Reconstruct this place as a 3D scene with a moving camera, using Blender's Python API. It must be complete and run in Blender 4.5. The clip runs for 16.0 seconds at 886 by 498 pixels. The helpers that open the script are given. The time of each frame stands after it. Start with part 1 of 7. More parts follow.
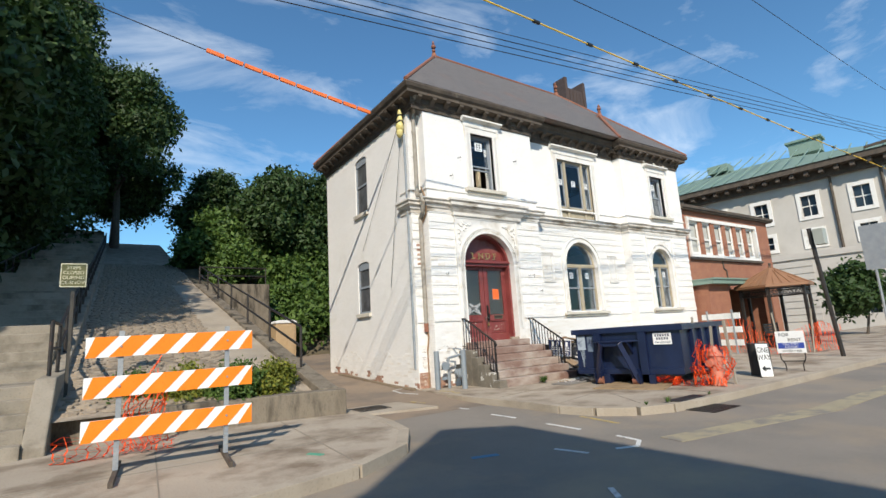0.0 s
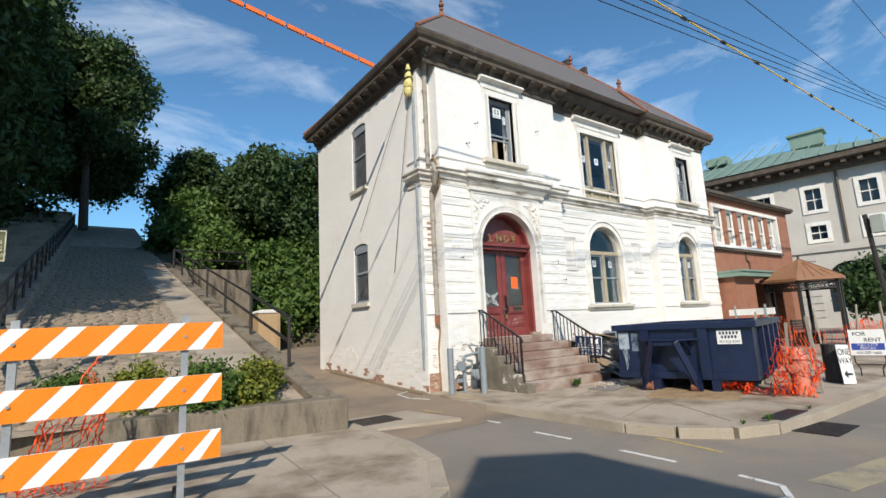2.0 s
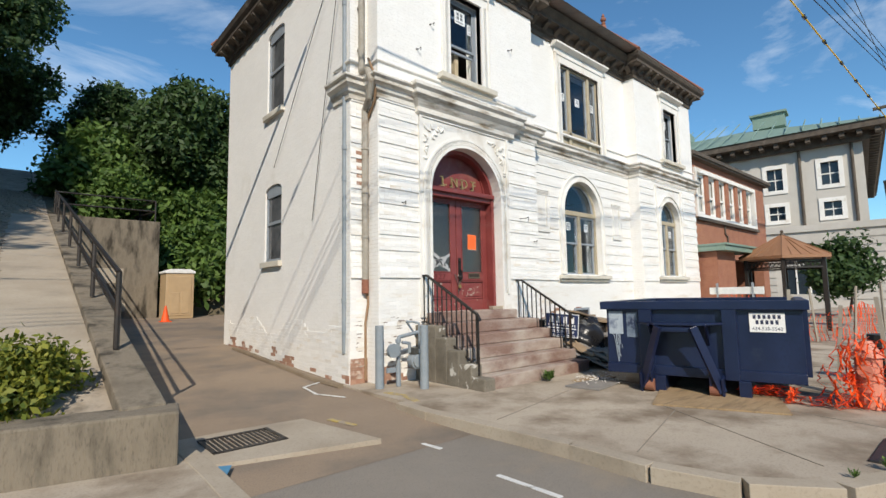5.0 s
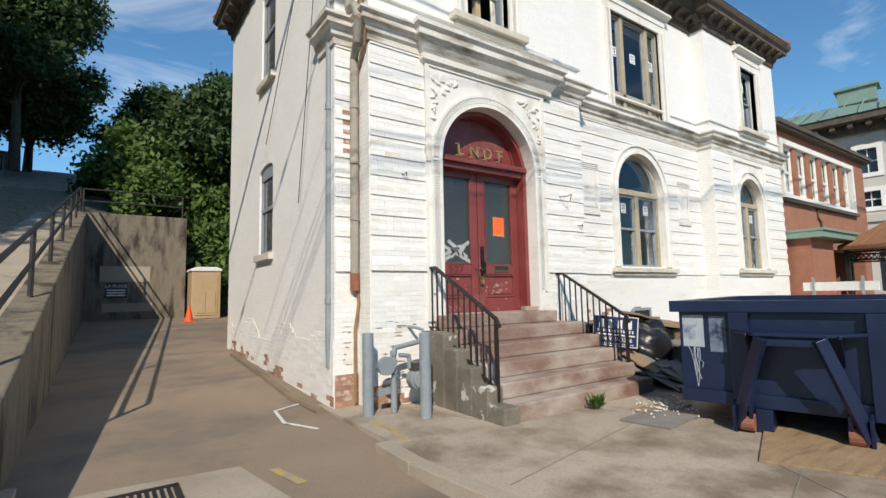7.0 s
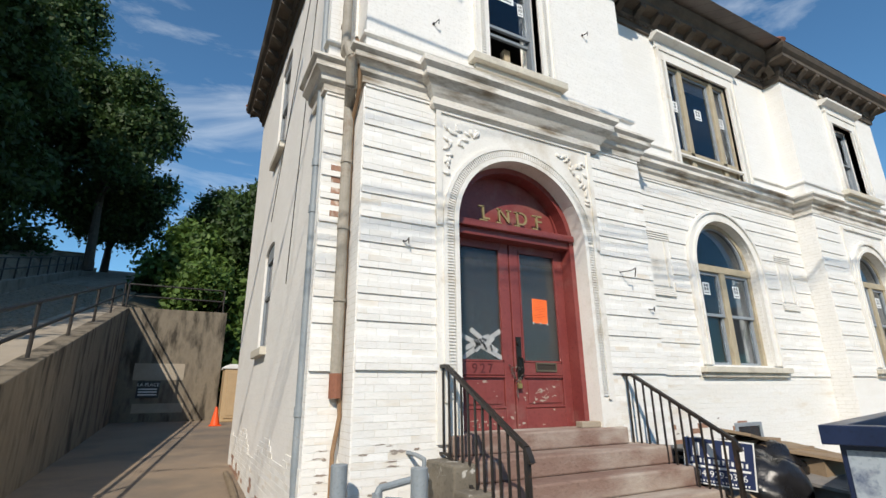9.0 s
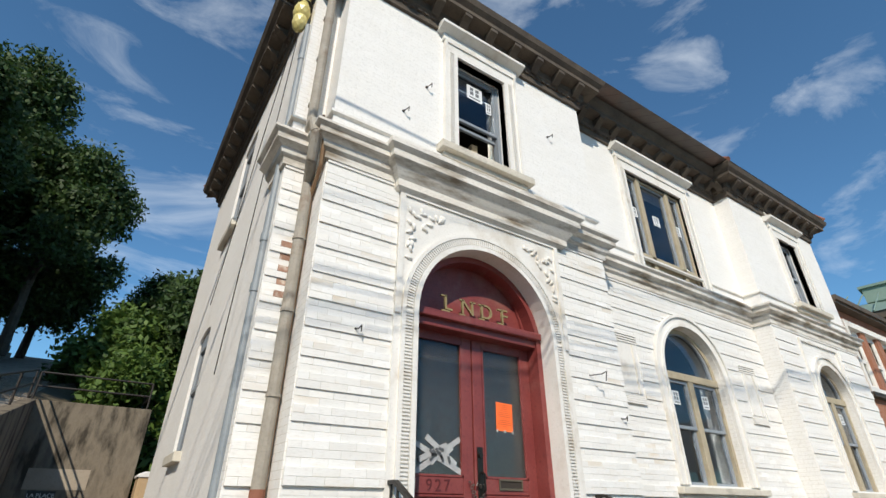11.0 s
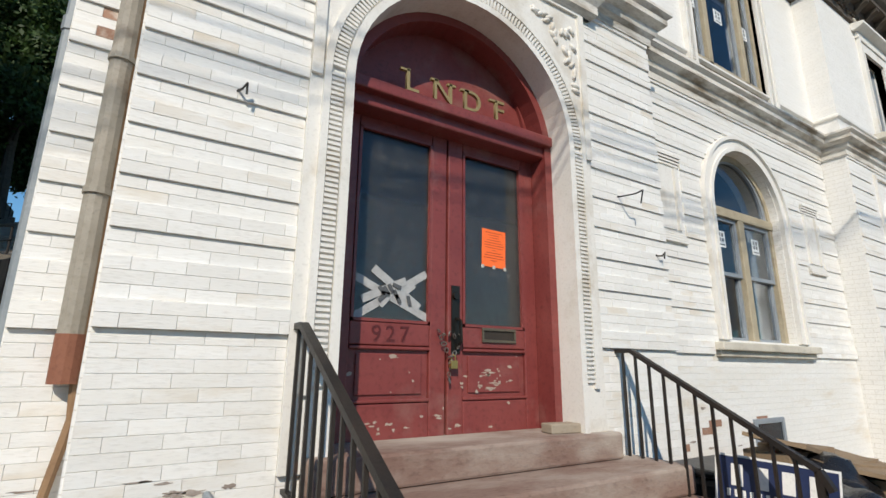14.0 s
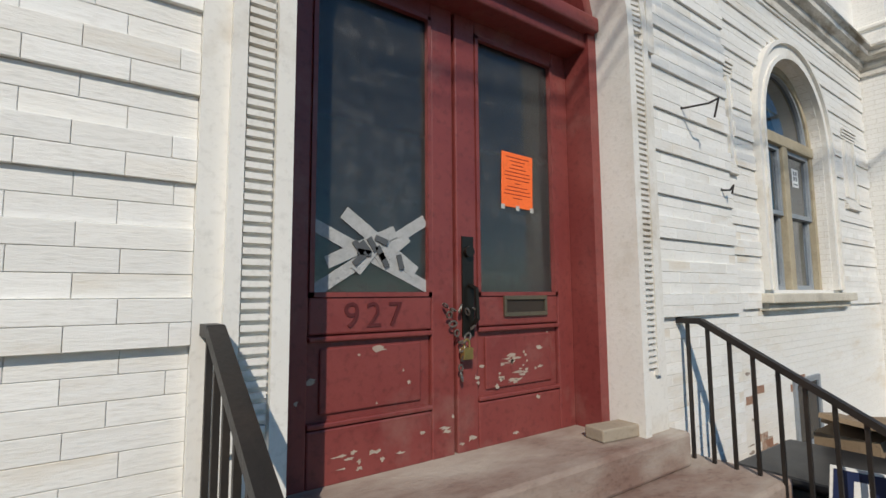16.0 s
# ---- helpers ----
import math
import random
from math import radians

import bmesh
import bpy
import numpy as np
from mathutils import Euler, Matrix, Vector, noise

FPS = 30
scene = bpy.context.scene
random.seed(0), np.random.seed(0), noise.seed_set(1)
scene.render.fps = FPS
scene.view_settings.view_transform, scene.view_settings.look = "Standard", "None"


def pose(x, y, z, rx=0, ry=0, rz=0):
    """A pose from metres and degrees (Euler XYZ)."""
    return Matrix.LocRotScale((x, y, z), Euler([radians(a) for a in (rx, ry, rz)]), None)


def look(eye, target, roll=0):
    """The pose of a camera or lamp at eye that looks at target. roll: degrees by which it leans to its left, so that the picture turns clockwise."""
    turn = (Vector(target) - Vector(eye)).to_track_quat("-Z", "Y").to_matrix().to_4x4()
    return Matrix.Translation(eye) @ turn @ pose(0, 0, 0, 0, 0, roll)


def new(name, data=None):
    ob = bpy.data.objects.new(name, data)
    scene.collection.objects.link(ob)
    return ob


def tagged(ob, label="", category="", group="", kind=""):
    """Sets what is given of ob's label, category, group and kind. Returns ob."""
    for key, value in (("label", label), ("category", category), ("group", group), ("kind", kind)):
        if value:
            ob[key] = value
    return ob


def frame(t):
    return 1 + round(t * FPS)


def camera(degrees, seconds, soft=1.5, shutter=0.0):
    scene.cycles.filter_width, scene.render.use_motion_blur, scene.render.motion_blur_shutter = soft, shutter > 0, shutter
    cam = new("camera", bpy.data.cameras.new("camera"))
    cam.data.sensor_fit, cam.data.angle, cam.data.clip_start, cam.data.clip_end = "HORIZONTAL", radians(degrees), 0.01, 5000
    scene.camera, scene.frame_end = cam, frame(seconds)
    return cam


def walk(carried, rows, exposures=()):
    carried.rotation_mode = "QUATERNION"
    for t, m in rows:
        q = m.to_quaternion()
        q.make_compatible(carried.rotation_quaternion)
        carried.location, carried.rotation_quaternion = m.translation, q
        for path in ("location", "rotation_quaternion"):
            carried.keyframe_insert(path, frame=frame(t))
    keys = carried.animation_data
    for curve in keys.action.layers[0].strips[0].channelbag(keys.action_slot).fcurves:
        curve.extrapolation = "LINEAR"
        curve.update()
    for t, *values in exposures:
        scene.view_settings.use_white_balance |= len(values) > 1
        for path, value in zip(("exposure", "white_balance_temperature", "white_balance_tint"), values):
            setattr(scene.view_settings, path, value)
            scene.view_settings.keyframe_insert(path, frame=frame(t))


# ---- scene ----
cam = camera(84.9, 16.0)
PATH = [
    (0, (0.681, 0.57, 1.256), (1.794, 2.196, 1.604), -3.6),
    (0.5, (0.8, 1.045, 1.275), (1.911, 2.673, 1.615), -3.3),
    (1, (0.891, 1.534, 1.293), (1.968, 3.184, 1.636), -2.9),
    (1.5, (1.035, 2.013, 1.302), (2.147, 3.643, 1.631), -2.8),
    (2, (1.196, 2.477, 1.331), (2.36, 4.073, 1.644), -2.9),
    (2.5, (1.378, 2.913, 1.324), (2.608, 4.464, 1.609), -3.3),
    (3, (1.708, 3.236, 1.317), (3.02, 4.722, 1.579), -3.0),
    (3.5, (2.047, 3.545, 1.323), (3.393, 5.004, 1.567), -2.4),
    (4, (2.428, 3.832, 1.321), (3.782, 5.286, 1.549), -1.5),
    (4.2, (2.559, 3.998, 1.316), (3.92, 5.447, 1.535), -1.1),
    (6.3, (4.123, 5.184, 1.289), (5.335, 6.768, 1.441), -1.2),
    (6.5, (4.273, 5.293, 1.284), (5.483, 6.878, 1.438), -1.1),
    (7, (4.655, 5.563, 1.289), (5.801, 7.192, 1.474), -1.2),
    (7.5, (4.982, 5.871, 1.285), (6.112, 7.51, 1.483), -1.2),
    (8, (5.389, 6.122, 1.27), (6.514, 7.763, 1.473), -1.0),
    (8.5, (5.673, 6.408, 1.316), (6.711, 8.098, 1.572), -0.8),
    (9, (5.916, 6.605, 1.371), (6.815, 8.296, 1.947), -0.7),
    (9.2, (6.019, 6.688, 1.422), (6.862, 8.356, 2.135), -0.5),
    (11.3, (6.131, 7.034, 1.425), (7.129, 8.482, 2.377), -0.1),
    (11.5, (6.148, 7.068, 1.402), (7.183, 8.522, 2.305), -0.1),
    (12, (6.339, 7.205, 1.35), (7.428, 8.696, 2.117), 1.4),
    (12.5, (6.582, 7.406, 1.353), (7.65, 8.96, 2.021), 2.3),
    (13, (6.834, 7.738, 1.37), (7.953, 9.295, 1.94), 1.3),
    (13.5, (7.152, 8.003, 1.396), (8.258, 9.592, 1.898), 0.7),
    (14, (7.39, 8.265, 1.442), (8.409, 9.921, 1.911), 0.6),
    (14.5, (7.542, 8.592, 1.492), (8.539, 10.272, 1.922), 0.8),
    (15, (7.692, 8.922, 1.568), (8.715, 10.604, 1.918), 0.4),
    (15.5, (7.773, 9.186, 1.658), (8.85, 10.851, 1.918), 0.0),
    (16, (7.796, 9.259, 1.704), (8.954, 10.878, 1.894), -0.4),
]
walk(cam, [(t, look(eye, target, roll)) for t, eye, target, roll in PATH],
     exposures=[(0, 0.30), (4, 0.20), (7, 0.16), (9, 0.12), (12.5, 0.04), (14, -0.06), (15, -0.16), (16, -0.34)])

# ---- light ----
SUN = Vector((0.78, 1.10, -1.0)).normalized()          # the way the light travels
sun_data = bpy.data.lights.new("sun", "SUN")
sun_data.energy, sun_data.angle, sun_data.color = 4.3, radians(0.55), (1.0, 0.905, 0.775)
sun = new("sun", sun_data)
sun.matrix_world = look((0, 0, 30), Vector((0, 0, 30)) + SUN)
world = bpy.data.worlds.new("sky")
scene.world = world
world.use_nodes = True
wn, wl = world.node_tree.nodes, world.node_tree.links
sky = wn.new("ShaderNodeTexSky")
sky.sky_type, sky.sun_disc = "NISHITA", False
sky.sun_elevation = math.asin(-SUN.z)
sky.sun_rotation = math.atan2(-SUN.x, -SUN.y)
sky.air_density, sky.dust_density, sky.ozone_density = 1.0, 0.0, 4.0
tc = wn.new("ShaderNodeTexCoord")
mp = wn.new("ShaderNodeMapping")
mp.inputs["Scale"].default_value = (1.2, 2.6, 5.0)
mp.inputs["Rotation"].default_value = (0.3, 0.2, 0.5)
cl = wn.new("ShaderNodeTexNoise")
cl.inputs["Scale"].default_value, cl.inputs["Detail"].default_value, cl.inputs["Roughness"].default_value = 2.0, 9, 0.6
cl.inputs["Distortion"].default_value = 0.5
cr = wn.new("ShaderNodeValToRGB")
cr.color_ramp.elements[0].position, cr.color_ramp.elements[1].position = 0.52, 0.85
cr.color_ramp.elements[1].color = (0.62, 0.62, 0.62, 1)
cm = wn.new("ShaderNodeMix")
cm.data_type = "RGBA"
cm.inputs["B"].default_value = (7.5, 7.9, 8.2, 1)
wl.new(tc.outputs["Generated"], mp.inputs["Vector"])
wl.new(mp.outputs["Vector"], cl.inputs["Vector"])
wl.new(cl.outputs["Fac"], cr.inputs["Fac"])
wl.new(cr.outputs["Color"], cm.inputs["Factor"])
tint = wn.new("ShaderNodeMix")
tint.data_type, tint.blend_type = "RGBA", "MULTIPLY"
tint.inputs["Factor"].default_value, tint.inputs["B"].default_value = 1.0, (0.67, 0.95, 1.0, 1)
wl.new(sky.outputs["Color"], tint.inputs["A"])
wl.new(tint.outputs["Result"], cm.inputs["A"])
wl.new(cm.outputs["Result"], wn["Background"].inputs["Color"])
wn["Background"].inputs["Strength"].default_value = 0.13
scene.view_settings.exposure = 0.0


# ---- materials ----
def surf(name, c1, c2, scale=6.0, rough=0.8, bump=0.15, fine=60.0, stain=None, stain_scale=1.5, stain_at=(0.55, 0.7),
         metal=0.0, rnd=0.0, brick=None, stretch=(1, 1, 1), grain=0.72):
    """Two-scale noise paint or stone; stain: a third colour in patches; brick: (length, course, depth, mortar colour) as relief."""
    m = bpy.data.materials.new(name)
    m.use_nodes = True
    n, l = m.node_tree.nodes, m.node_tree.links
    b = n["Principled BSDF"]
    co = n.new("ShaderNodeTexCoord")
    vec = co.outputs["Object"]
    if rnd:
        oi = n.new("ShaderNodeObjectInfo")
        add = n.new("ShaderNodeVectorMath")
        add.operation = "ADD"
        mul = n.new("ShaderNodeMath")
        mul.operation, mul.inputs[1].default_value = "MULTIPLY", 37.0
        l.new(oi.outputs["Random"], mul.inputs[0])
        l.new(vec, add.inputs[0])
        l.new(mul.outputs[0], add.inputs[1])
        vec = add.outputs[0]
    st = n.new("ShaderNodeMapping")
    st.inputs["Scale"].default_value = stretch
    l.new(vec, st.inputs["Vector"])

    def noise_tex(sc, detail=6):
        t = n.new("ShaderNodeTexNoise")
        t.inputs["Scale"].default_value, t.inputs["Detail"].default_value, t.inputs["Roughness"].default_value = sc, detail, 0.62
        l.new(st.outputs["Vector"], t.inputs["Vector"])
        return t

    def mix(fac, a, bb, kind="MIX"):
        x = n.new("ShaderNodeMix")
        x.data_type, x.blend_type = "RGBA", kind
        for sock, v in ((x.inputs["Factor"], fac), (x.inputs["A"], a), (x.inputs["B"], bb)):
            if hasattr(v, "links"):
                l.new(v, sock)
            else:
                sock.default_value = v
        return x.outputs["Result"]

    def ramp(fac, lo, hi):
        r = n.new("ShaderNodeMapRange")
        r.inputs["From Min"].default_value, r.inputs["From Max"].default_value = lo, hi
        l.new(fac, r.inputs["Value"])
        return r.outputs["Result"]

    big, small = noise_tex(scale), noise_tex(fine, 8)
    col = mix(ramp(big.outputs["Fac"], 0.3, 0.7), (*c1, 1), (*c2, 1))
    dark = tuple(grain * v for v in c1)
    col = mix(ramp(small.outputs["Fac"], 0.52, 0.85), col, (*dark, 1))
    if stain:
        sp = noise_tex(stain_scale, 9)
        col = mix(ramp(sp.outputs["Fac"], *stain_at), col, (*stain, 1))
    if rnd:
        hs = n.new("ShaderNodeHueSaturation")
        r = n.new("ShaderNodeMapRange")
        r.inputs["To Min"].default_value, r.inputs["To Max"].default_value = 1 - rnd, 1 + rnd
        l.new(oi.outputs["Random"], r.inputs["Value"])
        l.new(r.outputs["Result"], hs.inputs["Value"])
        l.new(col, hs.inputs["Color"])
        col = hs.outputs["Color"]
    height = small.outputs["Fac"]
    bp = n.new("ShaderNodeBump")
    bp.inputs["Strength"].default_value, bp.inputs["Distance"].default_value = bump, 0.01
    l.new(height, bp.inputs["Height"])
    normal = bp.outputs["Normal"]
    if brick:
        length, course, depth, mortar = brick
        sep, comb = n.new("ShaderNodeSeparateXYZ"), n.new("ShaderNodeCombineXYZ")
        sm = n.new("ShaderNodeMath")
        l.new(co.outputs["Object"], sep.inputs[0])
        l.new(sep.outputs["X"], sm.inputs[0])
        l.new(sep.outputs["Y"], sm.inputs[1])
        l.new(sm.outputs[0], comb.inputs["X"])
        l.new(sep.outputs["Z"], comb.inputs["Y"])
        bt = n.new("ShaderNodeTexBrick")
        bt.inputs["Scale"].default_value, bt.inputs["Brick Width"].default_value, bt.inputs["Row Height"].default_value = 1.0, length, course
        bt.inputs["Mortar Size"].default_value, bt.inputs["Mortar Smooth"].default_value = course * 0.05, 0.3
        bt.inputs["Color1"].default_value, bt.inputs["Color2"].default_value = (0.965, 0.965, 0.965, 1), (1, 1, 1, 1)
        bt.inputs["Mortar"].default_value = (*mortar, 1)
        l.new(comb.outputs[0], bt.inputs["Vector"])
        col = mix(1.0, col, bt.outputs["Color"], "MULTIPLY")
        b2 = n.new("ShaderNodeBump")
        b2.invert = True
        b2.inputs["Strength"].default_value, b2.inputs["Distance"].default_value = depth, 0.006
        l.new(bt.outputs["Fac"], b2.inputs["Height"])
        l.new(normal, b2.inputs["Normal"])
        normal = b2.outputs["Normal"]
    l.new(col, b.inputs["Base Color"])
    l.new(normal, b.inputs["Normal"])
    rr = n.new("ShaderNodeMapRange")
    rr.inputs["To Min"].default_value, rr.inputs["To Max"].default_value = max(rough - 0.12, 0.02), min(rough + 0.12, 1)
    l.new(big.outputs["Fac"], rr.inputs["Value"])
    l.new(rr.outputs["Result"], b.inputs["Roughness"])
    b.inputs["Metallic"].default_value = metal
    return m


def glass_mat(name, tint=(0.9, 0.95, 1.0), rough=0.02):
    m = bpy.data.materials.new(name)
    m.use_nodes = True
    b = m.node_tree.nodes["Principled BSDF"]
    b.inputs["Base Color"].default_value = (*tint, 1)
    b.inputs["Transmission Weight"].default_value, b.inputs["Roughness"].default_value = 1.0, rough
    b.inputs["IOR"].default_value = 1.45
    return m


def leaf_mat(name, c1, c2):
    m = bpy.data.materials.new(name)
    m.use_nodes = True
    n, l = m.node_tree.nodes, m.node_tree.links
    b = n["Principled BSDF"]
    g = n.new("ShaderNodeNewGeometry")
    x = n.new("ShaderNodeMix")
    x.data_type = "RGBA"
    x.inputs["A"].default_value, x.inputs["B"].default_value = (*c1, 1), (*c2, 1)
    l.new(g.outputs["Random Per Island"], x.inputs["Factor"])
    l.new(x.outputs["Result"], b.inputs["Base Color"])
    b.inputs["Roughness"].default_value = 0.65
    tr = n.new("ShaderNodeBsdfTranslucent")
    l.new(x.outputs["Result"], tr.inputs["Color"])
    ms = n.new("ShaderNodeMixShader")
    ms.inputs[0].default_value = 0.3
    out = n["Material Output"]
    l.new(b.outputs[0], ms.inputs[1])
    l.new(tr.outputs[0], ms.inputs[2])
    l.new(ms.outputs[0], out.inputs["Surface"])
    return m


WHITE = surf("white_painted_brick", (0.79, 0.775, 0.735), (0.82, 0.81, 0.785), 2.0, 0.7, 0.2, 45, (0.62, 0.55, 0.45), 1.1, (0.62, 0.85), brick=(0.213, 0.06, 0.6, (0.8, 0.78, 0.74)))
WHITE_PLAIN = surf("white_painted_upper_brick", (0.79, 0.775, 0.735), (0.82, 0.81, 0.785), 1.3, 0.7, 0.25, 40, (0.66, 0.61, 0.53), 0.9, (0.62, 0.9), brick=(0.213, 0.06, 0.2, (0.93, 0.92, 0.9)))
WHITE_SIDE = surf("white_painted_stucco_side", (0.78, 0.76, 0.72), (0.83, 0.81, 0.77), 0.8, 0.75, 0.3, 30, (0.62, 0.58, 0.5), 0.7, (0.6, 0.85), brick=(0.213, 0.07, 0.12, (0.95, 0.94, 0.93)))
WHITE_PIECE = surf("white_paint_on_brick", (0.77, 0.75, 0.70), (0.83, 0.825, 0.80), 3.0, 0.6, 0.3, 60, (0.63, 0.55, 0.43), 2.4, (0.56, 0.76), rnd=0.05, stretch=(0.35, 1, 1.8), grain=0.8)
TRIM = surf("white_painted_stone", (0.72, 0.70, 0.65), (0.78, 0.765, 0.725), 2.5, 0.7, 0.2, 50, (0.50, 0.44, 0.35), 2.2, (0.54, 0.78), grain=0.8)
TRIM_DIRTY = surf("dirty_white_belt_stone", (0.64, 0.60, 0.53), (0.76, 0.735, 0.68), 1.6, 0.75, 0.3, 40, (0.24, 0.19, 0.13), 2.6, (0.47, 0.66), stretch=(0.6, 0.6, 3), grain=0.5)
STONE_DIRTY = surf("weathered_sandstone", (0.50, 0.46, 0.38), (0.66, 0.62, 0.53), 2.0, 0.8, 0.3, 50, (0.25, 0.22, 0.18), 1.5, (0.55, 0.8))
DARKWOOD = surf("weathered_brown_eave_paint", (0.055, 0.042, 0.032), (0.12, 0.095, 0.07), 3.0, 0.8, 0.4, 40, (0.22, 0.19, 0.15), 2.2, (0.6, 0.8))
SLATE = surf("grey_slate", (0.11, 0.10, 0.095), (0.17, 0.155, 0.145), 3.0, 0.7, 0.3, 30, (0.20, 0.12, 0.09), 0.8, (0.55, 0.8), brick=(0.30, 0.16, 0.8, (0.5, 0.48, 0.46)))
RUST = surf("rusty_roof_ridge", (0.20, 0.075, 0.045), (0.28, 0.12, 0.07), 4.0, 0.8, 0.3, 40)
RED = surf("worn_red_door_paint", (0.185, 0.036, 0.034), (0.235, 0.055, 0.048), 3.0, 0.42, 0.2, 35, (0.26, 0.13, 0.11), 2.6, (0.56, 0.8), grain=0.55)
REDBROWN = surf("red_brown_stained_steps", (0.18, 0.098, 0.075), (0.285, 0.205, 0.165), 2.0, 0.85, 0.5, 45, (0.46, 0.41, 0.35), 1.7, (0.44, 0.66), stretch=(0.5, 1, 1), grain=0.55)
CONCRETE = surf("old_concrete", (0.31, 0.26, 0.195), (0.40, 0.345, 0.27), 1.4, 0.9, 0.3, 40, (0.20, 0.17, 0.135), 0.8, (0.55, 0.8))
CONC_DARK = surf("mossy_dark_concrete", (0.14, 0.115, 0.083), (0.30, 0.255, 0.19), 1.6, 0.92, 0.5, 40, (0.045, 0.037, 0.026), 1.6, (0.46, 0.62), stretch=(1.6, 1.6, 0.45), grain=0.5)
SIDEWALK = surf("pavement_concrete", (0.34, 0.285, 0.22), (0.43, 0.37, 0.29), 0.7, 0.9, 0.25, 50, (0.19, 0.145, 0.10), 1.1, (0.46, 0.63), grain=0.45)
ASPHALT = surf("asphalt", (0.185, 0.165, 0.14), (0.25, 0.22, 0.183), 0.6, 0.9, 0.6, 90, (0.31, 0.245, 0.17), 0.45, (0.5, 0.7), grain=0.35)
ALLEY = surf("dusty_alley_asphalt", (0.225, 0.17, 0.12), (0.29, 0.22, 0.155), 0.6, 0.92, 0.4, 80, (0.15, 0.125, 0.10), 0.7, (0.47, 0.68), grain=0.45)
SOIL = surf("hill_soil", (0.07, 0.055, 0.035), (0.12, 0.10, 0.06), 1.5, 0.95, 0.5, 20)
IRON = surf("dark_painted_iron", (0.012, 0.011, 0.010), (0.03, 0.022, 0.017), 6, 0.5, 0.2, 60, (0.12, 0.05, 0.025), 5, (0.62, 0.8))
STEEL = surf("galvanised_grey_steel", (0.28, 0.30, 0.32), (0.36, 0.38, 0.39), 5, 0.5, 0.1, 50, (0.2, 0.15, 0.1), 4, (0.68, 0.85), metal=0.3)
BLUEGREY = surf("blue_grey_post_paint", (0.20, 0.235, 0.26), (0.27, 0.30, 0.32), 5, 0.55, 0.1, 50, (0.25, 0.20, 0.15), 5, (0.68, 0.85))
NAVY = surf("navy_dumpster_paint", (0.005, 0.010, 0.036), (0.010, 0.020, 0.062), 2.0, 0.36, 0.15, 40, (0.04, 0.05, 0.075), 2.5, (0.62, 0.8))
BRICK_RED = surf("orange_red_brick", (0.28, 0.115, 0.07), (0.37, 0.17, 0.10), 4.0, 0.85, 0.2, 40, brick=(0.23, 0.075, 0.7, (0.9, 0.85, 0.8)))
LIMESTONE = surf("grey_limestone", (0.47, 0.44, 0.39), (0.53, 0.50, 0.45), 0.8, 0.85, 0.2, 20, (0.36, 0.33, 0.29), 0.3, (0.5, 0.8))
COPPER = surf("green_copper_roof", (0.16, 0.24, 0.19), (0.21, 0.29, 0.24), 0.5, 0.6, 0.1, 10)
# room shade put into the colour: near black, so interiors look unlit behind glass
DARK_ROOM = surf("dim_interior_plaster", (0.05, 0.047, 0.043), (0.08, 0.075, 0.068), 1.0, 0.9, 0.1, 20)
ALU = surf("grey_window_frame", (0.22, 0.25, 0.28), (0.28, 0.31, 0.34), 6, 0.45, 0.05, 50)
TANWOOD = surf("weathered_tan_wood_frame", (0.34, 0.29, 0.20), (0.44, 0.38, 0.27), 6, 0.75, 0.3, 60, (0.22, 0.18, 0.13), 4, (0.58, 0.8))
GLASS = glass_mat("window_glass", (0.42, 0.48, 0.55))
DUSTY = surf("dusty_grey_glass", (0.06, 0.063, 0.067), (0.13, 0.135, 0.14), 3, 0.15, 0.02, 30)
LEAF = leaf_mat("tree_leaf", (0.022, 0.050, 0.012), (0.062, 0.115, 0.026))
LEAF_LIGHT = leaf_mat("sunlit_shrub_leaf", (0.045, 0.095, 0.016), (0.12, 0.20, 0.035))
LEAF_YELLOW = leaf_mat("yellow_green_bush_leaf", (0.09, 0.13, 0.015), (0.26, 0.26, 0.03))
BARK = surf("bark", (0.06, 0.047, 0.035), (0.11, 0.09, 0.07), 5, 0.95, 0.6, 30)


def plain(name, c, rough=0.6, metal=0.0, bump=0.08):
    return surf(name, c, tuple(min(1, v * 1.12 + 0.004) for v in c), 5, rough, bump, 60, metal=metal)


# ---- mesh helpers ----
def bx(bm, x0, x1, y0, y1, z0, z1, m=None):
    r = bmesh.ops.create_cube(bm, size=1.0)["verts"]
    for v in r:
        v.co = Vector((x0 + (v.co.x + 0.5) * (x1 - x0), y0 + (v.co.y + 0.5) * (y1 - y0), z0 + (v.co.z + 0.5) * (z1 - z0)))
        if m:
            v.co = m @ v.co
    return r


def rod(bm, p, q, r, seg=10, r2=None):
    p, q = Vector(p), Vector(q)
    d = q - p
    m = Matrix.Translation((p + q) / 2) @ d.to_track_quat("Z", "Y").to_matrix().to_4x4()
    bmesh.ops.create_cone(bm, cap_ends=True, segments=seg, radius1=r, radius2=r if r2 is None else r2, depth=d.length, matrix=m)


def tube(bm, pts, r, seg=8):
    for a, b in zip(pts, pts[1:]):
        rod(bm, a, b, r, seg)
    for p in pts[1:-1]:
        bmesh.ops.create_icosphere(bm, subdivisions=1, radius=r * 1.02, matrix=Matrix.Translation(p))


def bar(bm, p, q, w, h):
    """A square bar from p to q, w wide across and h deep."""
    p, q = Vector(p), Vector(q)
    d = q - p
    m = Matrix.Translation((p + q) / 2) @ d.to_track_quat("X", "Z").to_matrix().to_4x4()
    bx(bm, -d.length / 2, d.length / 2, -w / 2, w / 2, -h / 2, h / 2, m)


